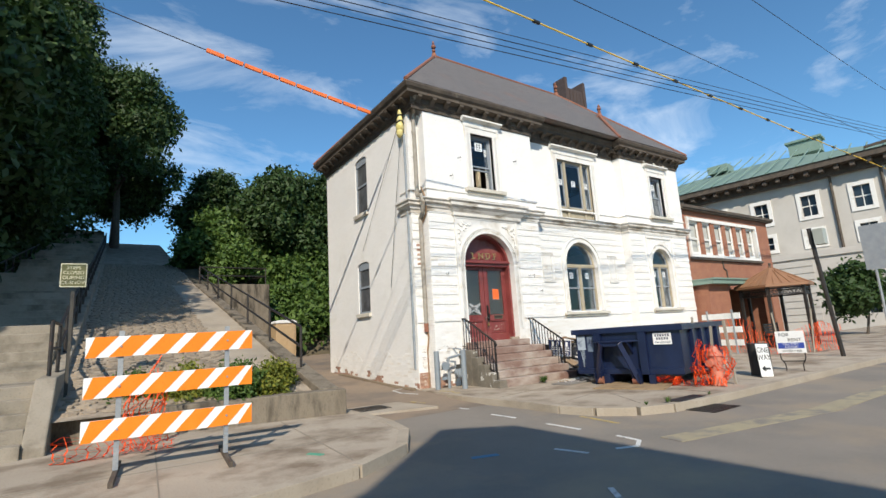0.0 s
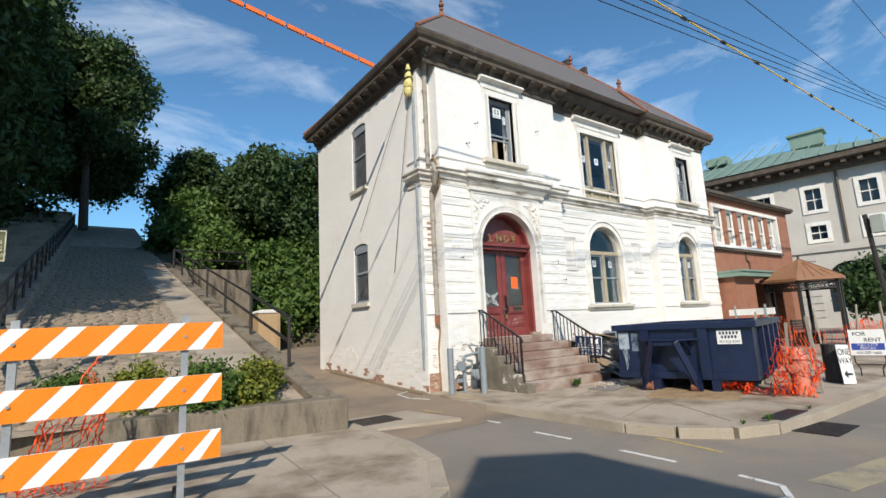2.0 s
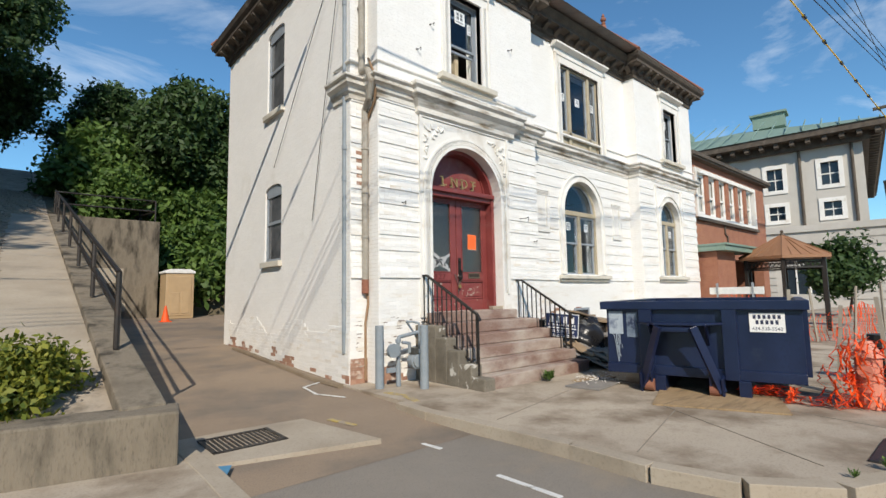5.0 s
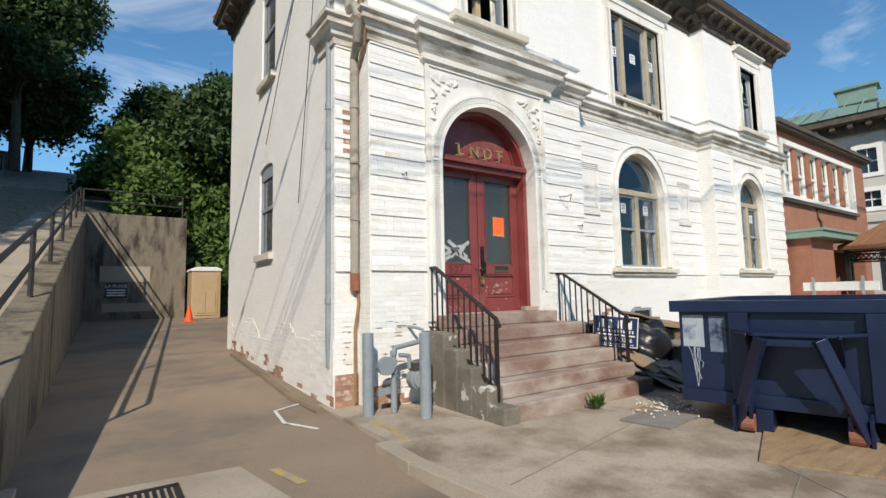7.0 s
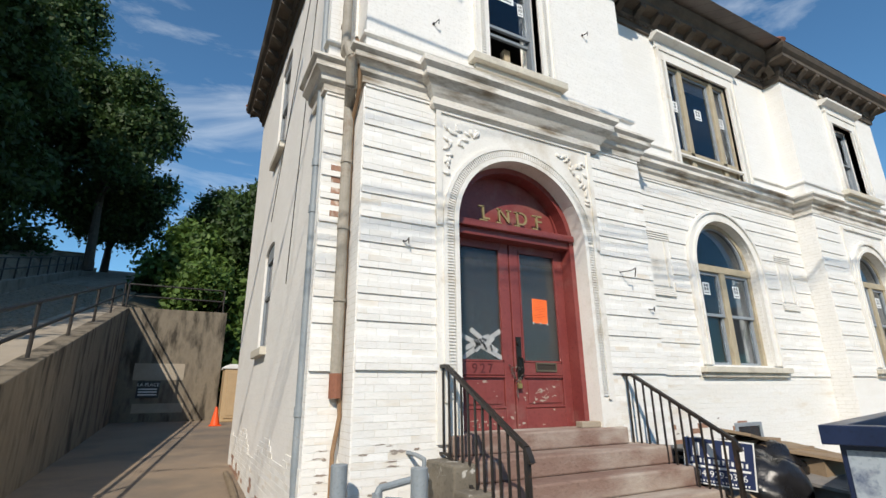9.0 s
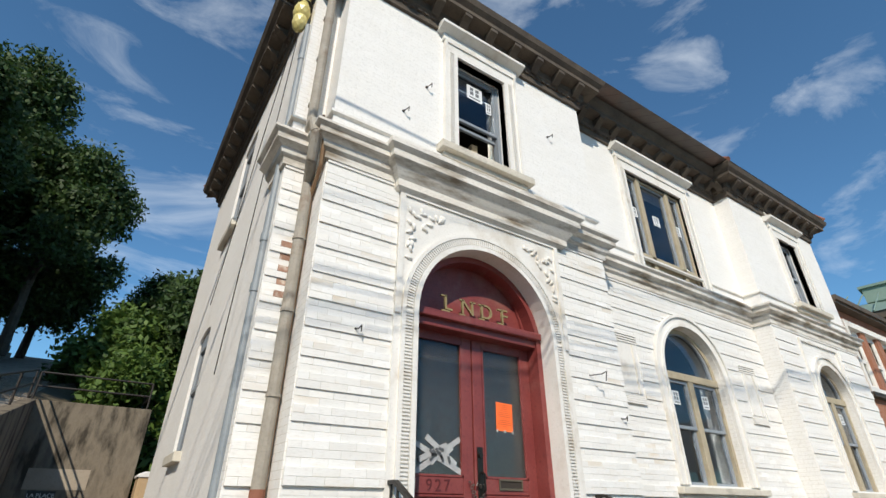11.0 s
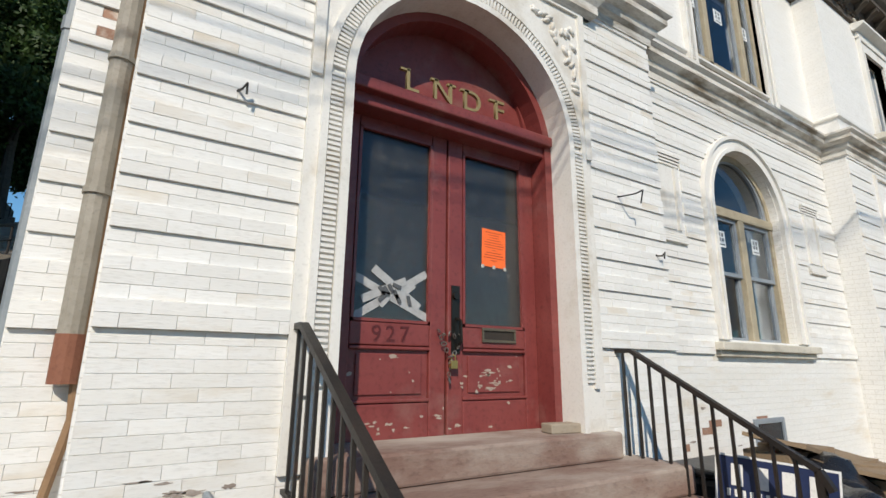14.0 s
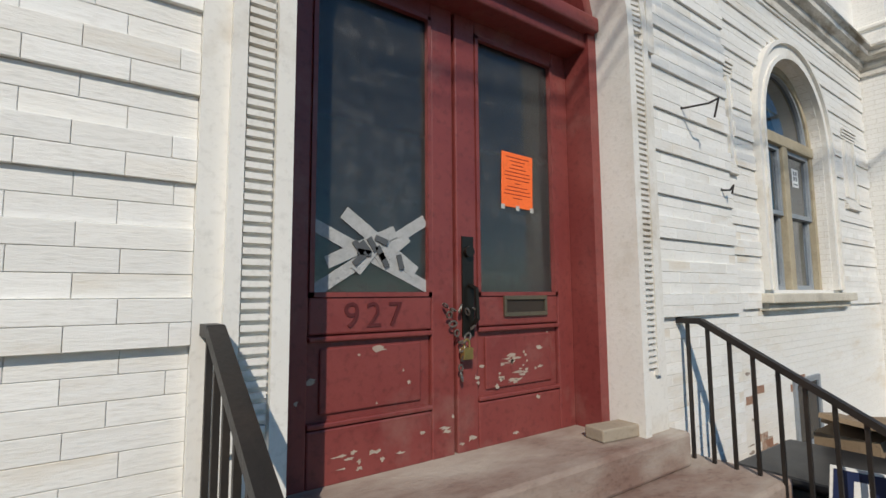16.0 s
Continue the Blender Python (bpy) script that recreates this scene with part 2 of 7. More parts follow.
def prism(bm, poly, f0, f1):
    """A polygon of (u, v) pairs carried from f0(u, v) to f1(u, v)."""
    a = [bm.verts.new(f0(u, v)) for u, v in poly]
    b = [bm.verts.new(f1(u, v)) for u, v in poly]
    bm.faces.new(a)
    bm.faces.new(b[::-1])
    n = len(poly)
    for i in range(n):
        bm.faces.new((a[i], b[i], b[(i + 1) % n], a[(i + 1) % n]))


def xz(y):
    return lambda u, v: (u, y, v)


def yz(x):
    return lambda u, v: (x, u, v)


def xy(z):
    return lambda u, v: (u, v, z)


def arch(xc, half, z0, zs, n=20):
    return [(xc - half, z0), (xc + half, z0)] + [(xc + half * math.cos(i * math.pi / n), zs + half * math.sin(i * math.pi / n)) for i in range(n + 1)]


def rect(x0, x1, z0, z1):
    return [(x0, z0), (x1, z0), (x1, z1), (x0, z1)]


def pierced(bm, outer, holes, f0, f1):
    """A slab with openings that go through it."""
    edges = []
    for poly in [outer] + holes:
        vs = [bm.verts.new(f0(u, v)) for u, v in poly]
        edges += [bm.edges.new((vs[i], vs[(i + 1) % len(vs)])) for i in range(len(vs))]
    faces = [g for g in bmesh.ops.triangle_fill(bm, use_beauty=True, edges=edges)["geom"] if isinstance(g, bmesh.types.BMFace)]
    shift = Vector(f1(0, 0)) - Vector(f0(0, 0))
    ext = bmesh.ops.extrude_face_region(bm, geom=faces, use_keep_orig=True)["geom"]
    bmesh.ops.translate(bm, vec=shift, verts=[g for g in ext if isinstance(g, bmesh.types.BMVert)])
    bmesh.ops.recalc_face_normals(bm, faces=bm.faces[:])


def mesh_of(name, bm, material):
    bmesh.ops.recalc_face_normals(bm, faces=bm.faces[:])
    me = bpy.data.meshes.new(name)
    bm.to_mesh(me)
    bm.free()
    me.materials.append(material)
    return me


def finish(ob, bevel=0.0, smooth=False):
    if smooth:
        ob.data.polygons.foreach_set("use_smooth", [True] * len(ob.data.polygons))
    if bevel:
        md = ob.modifiers.new("bevel", "BEVEL")
        md.width, md.segments, md.limit_method = bevel, 2, "ANGLE"
    return ob


def part(name, bm, material, parent, label="", bevel=0.0, smooth=False):
    ob = new(name, mesh_of(name, bm, material))
    ob.parent = parent
    at = parent.matrix_basis.copy()
    if parent.parent:
        at = parent.parent.matrix_basis @ parent.matrix_parent_inverse @ at
    ob.matrix_parent_inverse = at.inverted()
    if label:
        ob["label"] = label
    return finish(ob, bevel, smooth)


def thing(name, at, label, category, group="", kind=""):
    e = new(name)
    e.empty_display_size = 0.2
    e.matrix_basis = Matrix.Translation(at)
    return tagged(e, label, category, group, kind)


def solid(name, bm, material, label, category="", kind="", group="", bevel=0.0, smooth=False):
    """A thing that is one mesh."""
    return finish(tagged(new(name, mesh_of(name, bm, material)), label, category, group, kind), bevel, smooth)


def B():
    return bmesh.new()


# ---- the setting ----
XS, YP, YM, X1, X2, XE, YB = 6.90, 10.69, 11.0, 7.21, 11.12, 19.17, 16.54   # side wall, pavilion front, centre wall, pavilion ends, east, back
XR = 15.55
TOP = 7.45


def kerb_line(n=14):
    """The rounded kerb of the pavement by the building: from the alley out to the street corner and along the street."""
    return [(6.75, 9.3), (6.72, 8.7), (6.8, 7.8), (6.85, 6.9), (6.82, 6.2), (6.95, 5.65), (7.3, 5.2), (7.8, 4.98), (8.6, 4.9), (11, 4.85), (16, 4.8), (30, 4.6), (60, 4.2)]


def island():
    return [(-12, 5.0), (0.0, 4.95), (1.5, 5.1), (2.7, 5.35), (3.5, 5.85), (3.95, 6.6), (4.12, 7.4), (4.15, 8.3), (4.15, 9.1), (4.15, 10.0), (-12, 10.0)]


g = B()
SIZES = [-3000, -600, -150, -60, -30, -15, -8, -4, 0, 4, 8, 12, 16, 20, 26, 34, 60, 150, 600, 3000]
grid = [[g.verts.new((x, y, -0.12 - (0.0 if x < 20 else min((x - 20) * 0.004, 0.4)))) for x in SIZES] for y in SIZES]
for j in range(len(SIZES) - 1):
    for i in range(len(SIZES) - 1):
        g.faces.new((grid[j][i], grid[j][i + 1], grid[j + 1][i + 1], grid[j + 1][i]))
solid("ground", g, ASPHALT, "grey worn asphalt of the street", kind="structure")

# pavement by the building, with a stone kerb
g = B()
prism(g, kerb_line() + [(60, 12), (18.9, 12), (6.75, 12.0)], xy(-0.3), xy(-0.004))
solid("pavement", g, SIDEWALK, "pale worn concrete pavement with stains", kind="structure")
g = B()
prism(g, island(), xy(-0.3), xy(0.0))
solid("pavement_2", g, SIDEWALK, "pale concrete pavement before the planter wall", kind="structure")


def kerb(name, pts, side, z, parent_label):
    holder = thing(name, (pts[0][0], pts[0][1], 0), parent_label, "kerb", kind="structure")
    for (xa, ya), (xb, yb) in zip(pts, pts[1:]):
        L = math.hypot(xb - xa, yb - ya)
        k = max(1, int(L / 1.1))
        for i in range(k):
            p, q = Vector((xa, ya, 0)).lerp((xb, yb, 0), i / k), Vector((xa, ya, 0)).lerp((xb, yb, 0), (i + 1) / k)
            if p.x > 40:
                continue
            bm = B()
            d = (q - p).normalized()
            nrm = Vector((-d.y, d.x, 0)) * side
            bar(bm, p + nrm * 0.075 + d * 0.001 + Vector((0, 0, z - 0.15)), q + nrm * 0.075 + d * 0.012 + Vector((0, 0, z - 0.15)), 0.15, 0.3)
            part("kerbstone", bm, CONCRETE, holder, bevel=0.006)


kerb("kerb", kerb_line(), -1, 0.002, "worn pale concrete kerb with a rounded street corner")
kerb("kerb_2", island()[:9], -1, 0.006, "worn pale concrete kerb round the pavement")


def alley_z(y):
    return -0.03 + max(0, y - 10.5) * 0.042


g = B()
ys = [8.0, 8.9, 10.5, 12, 14, 17, 20, 23, 26.0, 34]
dip = {8.0: 0.088, 8.9: 0.05}
left = [g.verts.new((4.0, y, alley_z(y) - dip.get(y, 0))) for y in ys]
right = [g.verts.new((7.3 if y < 16 else 12.0, y, alley_z(y) - dip.get(y, 0))) for y in ys]
for i in range(len(ys) - 1):
    g.faces.new((left[i], right[i], right[i + 1], left[i + 1]))
solid("road_alley", g, ALLEY, "brown dusty asphalt of the alley", kind="structure")

# drain apron of pale concrete with an iron grate
g = B()
prism(g, [(4.25, 9.75), (5.55, 9.62), (5.75, 8.35), (4.2, 8.75)], xy(-0.2), xy(-0.055))
solid("drain_apron", g, CONCRETE, "pale concrete apron round the drain", "apron")
grate = thing("drain_grate", (4.75, 9.2, -0.05), "dark iron drain grate set in a concrete apron", "drain grate")
g = B()
bx(g, 4.42, 5.1, 8.98, 9.02, -0.07, -0.045); bx(g, 4.42, 5.1, 9.48, 9.52, -0.07, -0.045); bx(g, 4.42, 4.46, 9.0, 9.5, -0.07, -0.045); bx(g, 5.06, 5.1, 9.0, 9.5, -0.07, -0.045)
part("frame", g, IRON, grate)
for i in range(13):
    g = B()
    bx(g, 4.48 + i * 0.045, 4.503 + i * 0.045, 9.02, 9.48, -0.07, -0.047)
    part("slat", g, IRON, grate)


# ---- ramp, retaining walls and hill ----
def ramp_z(y):
    return 0.35 + max(0, y - 9.3) * 0.236 if y < 26 else 0.35 + 16.7 * 0.236 + (y - 26) * 0.27


g = B()
ys = [9.4, 10.5, 12, 14, 17, 20, 23, 26, 29, 32, 36, 40, 45, 50, 54]
rows = []
for y in ys:
    z = min(ramp_z(y), ramp_z(50))
    rows.append([g.verts.new((x, y, z)) for x in (-0.1, 1.3, 2.6, 3.72)])
for a, b in zip(rows, rows[1:]):
    for i in range(3):
        g.faces.new((a[i], a[i + 1], b[i + 1], b[i]))
COBBLE = surf("worn_cobble_ramp", (0.27, 0.22, 0.165), (0.39, 0.33, 0.255), 1.6, 0.95, 0.9, 14, (0.17, 0.14, 0.10), 2.2, (0.5, 0.68))
solid("ramp", g, COBBLE, "steep ramp of worn tan cobbles with weeds", kind="structure")
g = B()
prism(g, [(y, ramp_z(y) + 0.02) for y in (10.2, 14, 18, 22, 25.9)] + [(y, ramp_z(y) - 0.2) for y in (25.9, 10.2)], yz(2.75), yz(3.72))
solid("ramp_walk", g, CONCRETE, "smooth stained concrete strip along the ramp", kind="structure")
g = B()
for y0, y1 in ((9.1, 26.2),):
    prism(g, [(9.05, -0.4), (26.2, -0.4), (26.2, ramp_z(26) + 0.12), (11.0, ramp_z(11) + 0.12), (9.05, 0.44)], yz(3.72), yz(4.06))
solid("wall_ramp", g, CONC_DARK, "stained dark concrete retaining wall of the ramp", kind="structure", bevel=0.02)
g = B()
bx(g, 4.06, 7.15, 25.9, 26.3, 0.2, 4.36)
bx(g, 6.8, 7.15, 26.3, 40, 0.2, 4.36)
solid("wall_alley_end", g, CONC_DARK, "streaked grey concrete retaining wall at the alley's end", kind="structure", bevel=0.02)
# planter wall along the pavement
g = B()
prism(g, [(-0.25, 9.75), (4.08, 8.72), (4.16, 9.1), (-0.17, 10.1)], xy(-0.3), xy(0.42))
solid("wall_planter", g, CONC_DARK, "cracked stained low concrete planter wall", kind="structure", bevel=0.02)

# the slopes on both sides
g = B()
cols = [(-60, 14), (-25, 9), (-10, 4.0), (-2.75, 0.6)]
ya = [10, 14, 18, 24, 30, 38, 50, 70]
rr = [[g.verts.new((x, y, min(h + (y - 10) * 0.22, 24))) for x, h in cols] for y in ya]
for a, b in zip(rr, rr[1:]):
    for i in range(len(cols) - 1):
        g.faces.new((a[i], a[i + 1], b[i + 1], b[i]))
solid("ground_hill_west", g, SOIL, "shaded leafy hillside", kind="structure")
g = B()
ya = [26.3, 28, 31, 34, 38, 50, 70]
zz = [0.6, 2.2, 4.6, 7.0, 8.6, 8.8, 8.8]
xx = [3.7, 7.2, 14, 25, 40, 70]
rr = []
for y, z in zip(ya, zz):
    rr.append([g.verts.new((x, y, z if x > 7 else min(ramp_z(y) - 0.05, 9.9))) for x in xx])
for a, b in zip(rr, rr[1:]):
    for i in range(len(xx) - 1):
        g.faces.new((a[i], a[i + 1], b[i + 1], b[i]))
solid("ground_hill_north", g, SOIL, "steep overgrown bank behind the buildings", kind="structure")

# a building behind the walk, whose shade lies on the street
g = B()
prism(g, [(-0.74, -2.9), (-1.64, -2.24), (-3.74, -4.16), (-12, -8), (-12, -34), (-0.74, -34)], xy(-0.3), xy(8.0))
solid("building_behind", g, BRICK_RED, "plain brick building across the street", "building")

# ---- the white building ----
DOOR, GW1, GW2 = (9.1, 0.88, 1.0, 3.06), (13.24, 0.75, 1.73, 3.2), (17.27, 0.60, 1.73, 3.27)    # arched openings: centre, half width, foot, spring
W1, W2, W3 = (8.75, 9.56, 5.17, 6.80), (12.55, 14.22, 4.68, 6.75), (17.22, 18.04, 5.10, 6.68)          # square openings


def opening(o):
    return arch(*o) if len(o) == 4 and o[2] < 4 and o in (DOOR, GW1, GW2) else rect(*o)


house = thing("house", (12.8, 13.8, 0), "two-storey white painted brick house with dark eaves and grey slate roof", "building")


def wall_part(name, outer, holes, f0, f1, material, label):
    bm = B()
    pierced(bm, outer, holes, f0, f1)
    return part(name, bm, material, house, label)


UP = 4.55
wall_part("wall", rect(X1, X2, -0.2, UP), [opening(DOOR)], xz(YP), xz(YP + 0.4), WHITE, "white painted brick, paint flaking at the foot")
wall_part("wall", rect(X1, X2, UP, TOP), [rect(*W1)], xz(YP), xz(YP + 0.4), WHITE_PLAIN, "")
wall_part("wall", rect(X2, XR, -0.2, UP), [opening(GW1)], xz(YM), xz(YM + 0.4), WHITE, "")
wall_part("wall", rect(X2, XR, UP, TOP), [rect(*W2)], xz(YM), xz(YM + 0.4), WHITE_PLAIN, "")
wall_part("wall", rect(XR, XE, -0.2, UP), [opening(GW2)], xz(YP), xz(YP + 0.4), WHITE, "")
wall_part("wall", rect(XR, XE, UP, TOP), [rect(*W3)], xz(YP), xz(YP + 0.4), WHITE_PLAIN, "")
wall_part("wall", rect(XS, X1 + 0.3, -0.2, TOP), [], xz(YM), xz(YM + 0.35), WHITE, "")


def segment(y0, y1, z0, z1, rise=0.12, n=10):
    c, h = (y0 + y1) / 2, (y1 - y0) / 2
    return [(y0, z0), (y1, z0)] + [(c + h * math.cos(i * math.pi / n), z1 - rise + rise * math.sin(i * math.pi / n)) for i in range(n + 1)]


SW = [(13.56, 14.4, 5.1, 6.9), (13.6, 14.42, 2.03, 3.58)]
wall_part("wall", rect(YM + 0.35, YB, -0.2, TOP), [segment(*w) for w in SW], yz(XS), yz(XS + 0.35), WHITE_SIDE, "white painted side wall with hairline patches")
wall_part("wall", rect(YP + 0.4, YB, -0.2, TOP), [], yz(XE - 0.35), yz(XE), WHITE_SIDE, "")
wall_part("wall", rect(XS, XE, -0.2, TOP), [], xz(YB), xz(YB + 0.35), WHITE_SIDE, "")
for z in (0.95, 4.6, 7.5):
    # floors take the darkened interior colour in place of real shade
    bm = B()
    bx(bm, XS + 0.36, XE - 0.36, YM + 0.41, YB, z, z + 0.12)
    part("floor_slab", bm, DARK_ROOM, house, "interior floor, coloured dark to stand for the dim room")


# stepped outline of the front, for belt, plinth and cornice
def front_path(off, left_return=0.0):
    pts = [(XS - off, YM + 0.5), (XS - off, YM - off), (X1 - off, YM - off), (X1 - off, YP - off), (X2 + off, YP - off), (X2 + off, YM - off),
           (XR - off, YM - off), (XR - off, YP - off), (XE + off, YP - off), (XE + off, YM + 0.4)]
    return pts


def moulding(name, profile, material, label, path=front_path, bevel=0.0, joints=0):
    """Sweeps a profile of (outward, height) pairs round the front."""
    bm = B()
    rings = []
    for off, z in profile:
        rings.append([bm.verts.new((x, y, z)) for x, y in path(off)])
    for a, b in zip(rings, rings[1:]):
        for i in range(len(a) - 1):
            bm.faces.new((a[i], a[i + 1], b[i + 1], b[i]))
    return part(name, bm, material, house, label, bevel)


BELT = [(0.0, 4.40), (0.03, 4.40), (0.035, 4.47), (0.07, 4.50), (0.085, 4.56), (0.15, 4.60), (0.15, 4.66), (0.19, 4.69), (0.19, 4.72), (0.0, 4.76)]
moulding("belt_course", BELT, TRIM_DIRTY, "weathered white stone belt course")
moulding("string_course", [(0.0, 4.98), (0.035, 5.0), (0.035, 5.03), (0.0, 5.06)], TRIM, "")
# the deeper stretch of belt over the door
bm = B()
ring = []
for off, z in [(0.05, 4.30), (0.10, 4.34), (0.10, 4.42), (0.13, 4.46), (0.17, 4.52), (0.24, 4.58), (0.24, 4.66), (0.29, 4.70), (0.29, 4.76), (0.02, 4.86), (0.0, 4.86)]:
    ring.append([bm.verts.new(v) for v in ((7.94 - off + 0.1, YP + 0.02, z), (7.94 - off + 0.1, YP - off, z), (10.34 + off - 0.1, YP - off, z), (10.34 + off - 0.1, YP + 0.02, z))])
for a, b in zip(ring, ring[1:]):
    for i in range(3):
        bm.faces.new((a[i], a[i + 1], b[i + 1], b[i]))
part("door_hood", bm, TRIM_DIRTY, house, "moulded stone hood over the door")


def eave_path(off):
    pts = [(XS - off, YB + 0.35 + off), (XS - off, YP - off), (X2 + off, YP - off), (X2 + off, YM - off), (XR - off, YM - off), (XR - off, YP - off), (XE + off, YP - off), (XE + off, YB + 0.35 + off)]
    return pts


EAVE = [(0.0, 7.14), (0.04, 7.15), (0.05, 7.25), (0.10, 7.31), (0.11, 7.42), (0.29, 7.45), (0.29, 7.52), (0.35, 7.58), (0.385, 7.66), (0.36, 7.71), (0.2, 7.75), (-0.4, 7.95)]
moulding("cornice", EAVE, DARKWOOD, "dark weathered wooden cornice with brackets", eave_path)
# brackets and dentils under the eave
def along(path, off, step):
    pts = path(off)
    for (xa, ya), (xb, yb) in zip(pts, pts[1:]):
        L = math.hypot(xb - xa, yb - ya)
        k = max(1, int(L / step))
        for i in range(k):
            s = (i + 0.5) / k
            d = Vector((xb - xa, yb - ya, 0)) / L
            yield Vector((xa + (xb - xa) * s, ya + (yb - ya) * s, 0)), d


for p, d in along(eave_path, 0.11, 0.42):
    bm = B()
    out = Vector((d.y, -d.x, 0))
    m = Matrix.Translation(p) @ Matrix((d, -out, Vector((0, 0, 1)))).transposed().to_4x4()
    prism(bm, [(0.0, 7.28), (0.0, 7.44), (-0.17, 7.455), (-0.17, 7.39), (-0.09, 7.35)], lambda u, v: m @ Vector((-0.06, u, v)), lambda u, v: m @ Vector((0.06, u, v)))
    part("bracket", bm, DARKWOOD, house)
bm = B()
for p, d in along(eave_path, 0.05, 0.11):
    out = Vector((d.y, -d.x, 0))
    m = Matrix.Translation(p) @ Matrix((d, -out, Vector((0, 0, 1)))).transposed().to_4x4()
    bx(bm, -0.032, 0.032, -0.03, 0.01, 7.245, 7.305, m)
tagged(part("dentils", bm, DARKWOOD, house), kind="stuff")

# roof: steep hipped main roof, with hips over the pavilions
def hip(x0, x1, y0, y1, rx0, rx1, ry, z0, z1, name="roof"):
    bm = B()
    a = [bm.verts.new(p) for p in ((x0, y0, z0), (x1, y0, z0), (x1, y1, z0), (x0, y1, z0))]
    r0, r1 = bm.verts.new((rx0, ry, z1)), bm.verts.new((rx1, ry, z1))
    bm.faces.new((a[0], a[1], r1, r0)); bm.faces.new((a[1], a[2], r1)); bm.faces.new((a[2], a[3], r0, r1)); bm.faces.new((a[3], a[0], r0)); bm.faces.new(a[::-1])
    part(name, bm, SLATE, house, "grey slate")
    bm = B()
    for p, q in (((x0, y0, z0), (rx0, ry, z1)), ((x0, y1, z0), (rx0, ry, z1)), ((x1, y0, z0), (rx1, ry, z1)), ((rx0, ry, z1), (rx1, ry, z1))):
        rod(bm, p, q, 0.055, 8)
    part("ridge_cap", bm, RUST, house, "rusty red metal ridge caps")


hip(6.54, 19.5, 10.34, 17.24, 9.86, 16.2, 13.78, 7.73, 11.2)
hip(15.24, 19.51, 10.33, 14.1, 16.8, 16.9, 12.2, 7.74, 9.7)


def finial(x, y, z, h):
    bm = B()
    rod(bm, (x, y, z - 0.2), (x, y, z + 0.12), 0.14, 10, 0.07)
    rod(bm, (x, y, z + 0.1), (x, y, z + h), 0.025, 8)
    for k, r in ((0.35, 0.07), (0.62, 0.09), (0.85, 0.05)):
        bmesh.ops.create_icosphere(bm, subdivisions=2, radius=r, matrix=Matrix.Translation((x, y, z + h * k)))
    part("finial", bm, RUST, house, "rusty finial on the roof ridge", smooth=True)


finial(9.86, 13.78, 11.2, 0.6)
finial(16.2, 13.78, 11.2, 0.6)
finial(16.85, 12.2, 9.7, 0.5)
# the tall stack far behind the roof
STACK = surf("dark_sooty_brick", (0.05, 0.035, 0.03), (0.085, 0.058, 0.05), 4)
stack = thing("chimney_stack", (30.4, 24.4, 0), "dark sooty chimney stack with raised corners behind the roof", "chimney")
bm = B()
bx(bm, 29.5, 31.4, 24.0, 25.0, -0.2, 19.9)
part("shaft", bm, STACK, stack)
for x in (29.25, 31.35):
    bm = B()
    bx(bm, x, x + 0.28, 23.9, 25.1, -0.2, 20.7)
    part("corner_post", bm, STACK, stack)
for k in range(4):
    bm = B()
    bx(bm, 29.8 + k * 0.4, 29.88 + k * 0.4, 23.95, 24.0, 16.0, 19.7)
    part("rib", bm, STACK, stack)

# door surround: pilasters and arch of white stone, with a reeded inner edge
bm = B()
outer = rect(8.0, 10.2, 0.95, 4.36)
pierced(bm, outer, [arch(9.1, 0.86, 0.985, 3.06, 28)], xz(YP - 0.035), xz(YP - 0.002))
part("door_surround", bm, TRIM, house, "white carved stone surround of the arched door")


def arc_band(r0, r1, xc, zs, y0, y1, zfoot=None, n=28):
    """An arched moulding with straight legs."""
    bm = B()
    path = ([(1.0, 0.0, zfoot)] if zfoot is not None else []) + [(math.cos(i * math.pi / n), math.sin(i * math.pi / n), zs) for i in range(n + 1)] + ([(-1.0, 0.0, zfoot)] if zfoot is not None else [])
    prev = None
    for c, s, z in path:
        q = [bm.verts.new((xc + r * c, y, z + r * s)) for r, y in ((r0, y0), (r1, y0), (r1, y1), (r0, y1))]
        if prev:
            for i in range(4):
                bm.faces.new((prev[i], prev[(i + 1) % 4], q[(i + 1) % 4], q[i]))
        else:
            bm.faces.new(q)
        prev = q
    bm.faces.new(prev[::-1])
    return bm


part("arch_moulding", arc_band(0.855, 0.905, 9.1, 3.06, YP - 0.06, YP + 0.16, 1.0), TRIM, house)
part("arch_moulding", arc_band(0.99, 1.03, 9.1, 3.06, YP - 0.06, YP - 0.03, 1.30), TRIM, house)
bm = B()
for side in (-1, 1):
    z = 1.34
    while z < 3.04:
        bx(bm, 9.1 + side * 0.95 - 0.036, 9.1 + side * 0.95 + 0.036, YP - 0.055, YP - 0.03, z, z + 0.017)
        z += 0.030
for i in range(1, 104):
    a = i * math.pi / 104
    m = Matrix.Translation((9.1, 0, 3.06)) @ Matrix.Rotation(-a, 4, "Y")
    bx(bm, 0.914, 0.986, YP - 0.055, YP - 0.03, -0.008, 0.009, m)
tagged(part("reeding", bm, TRIM, house, "fine carved ribs round the arch"), kind="stuff")
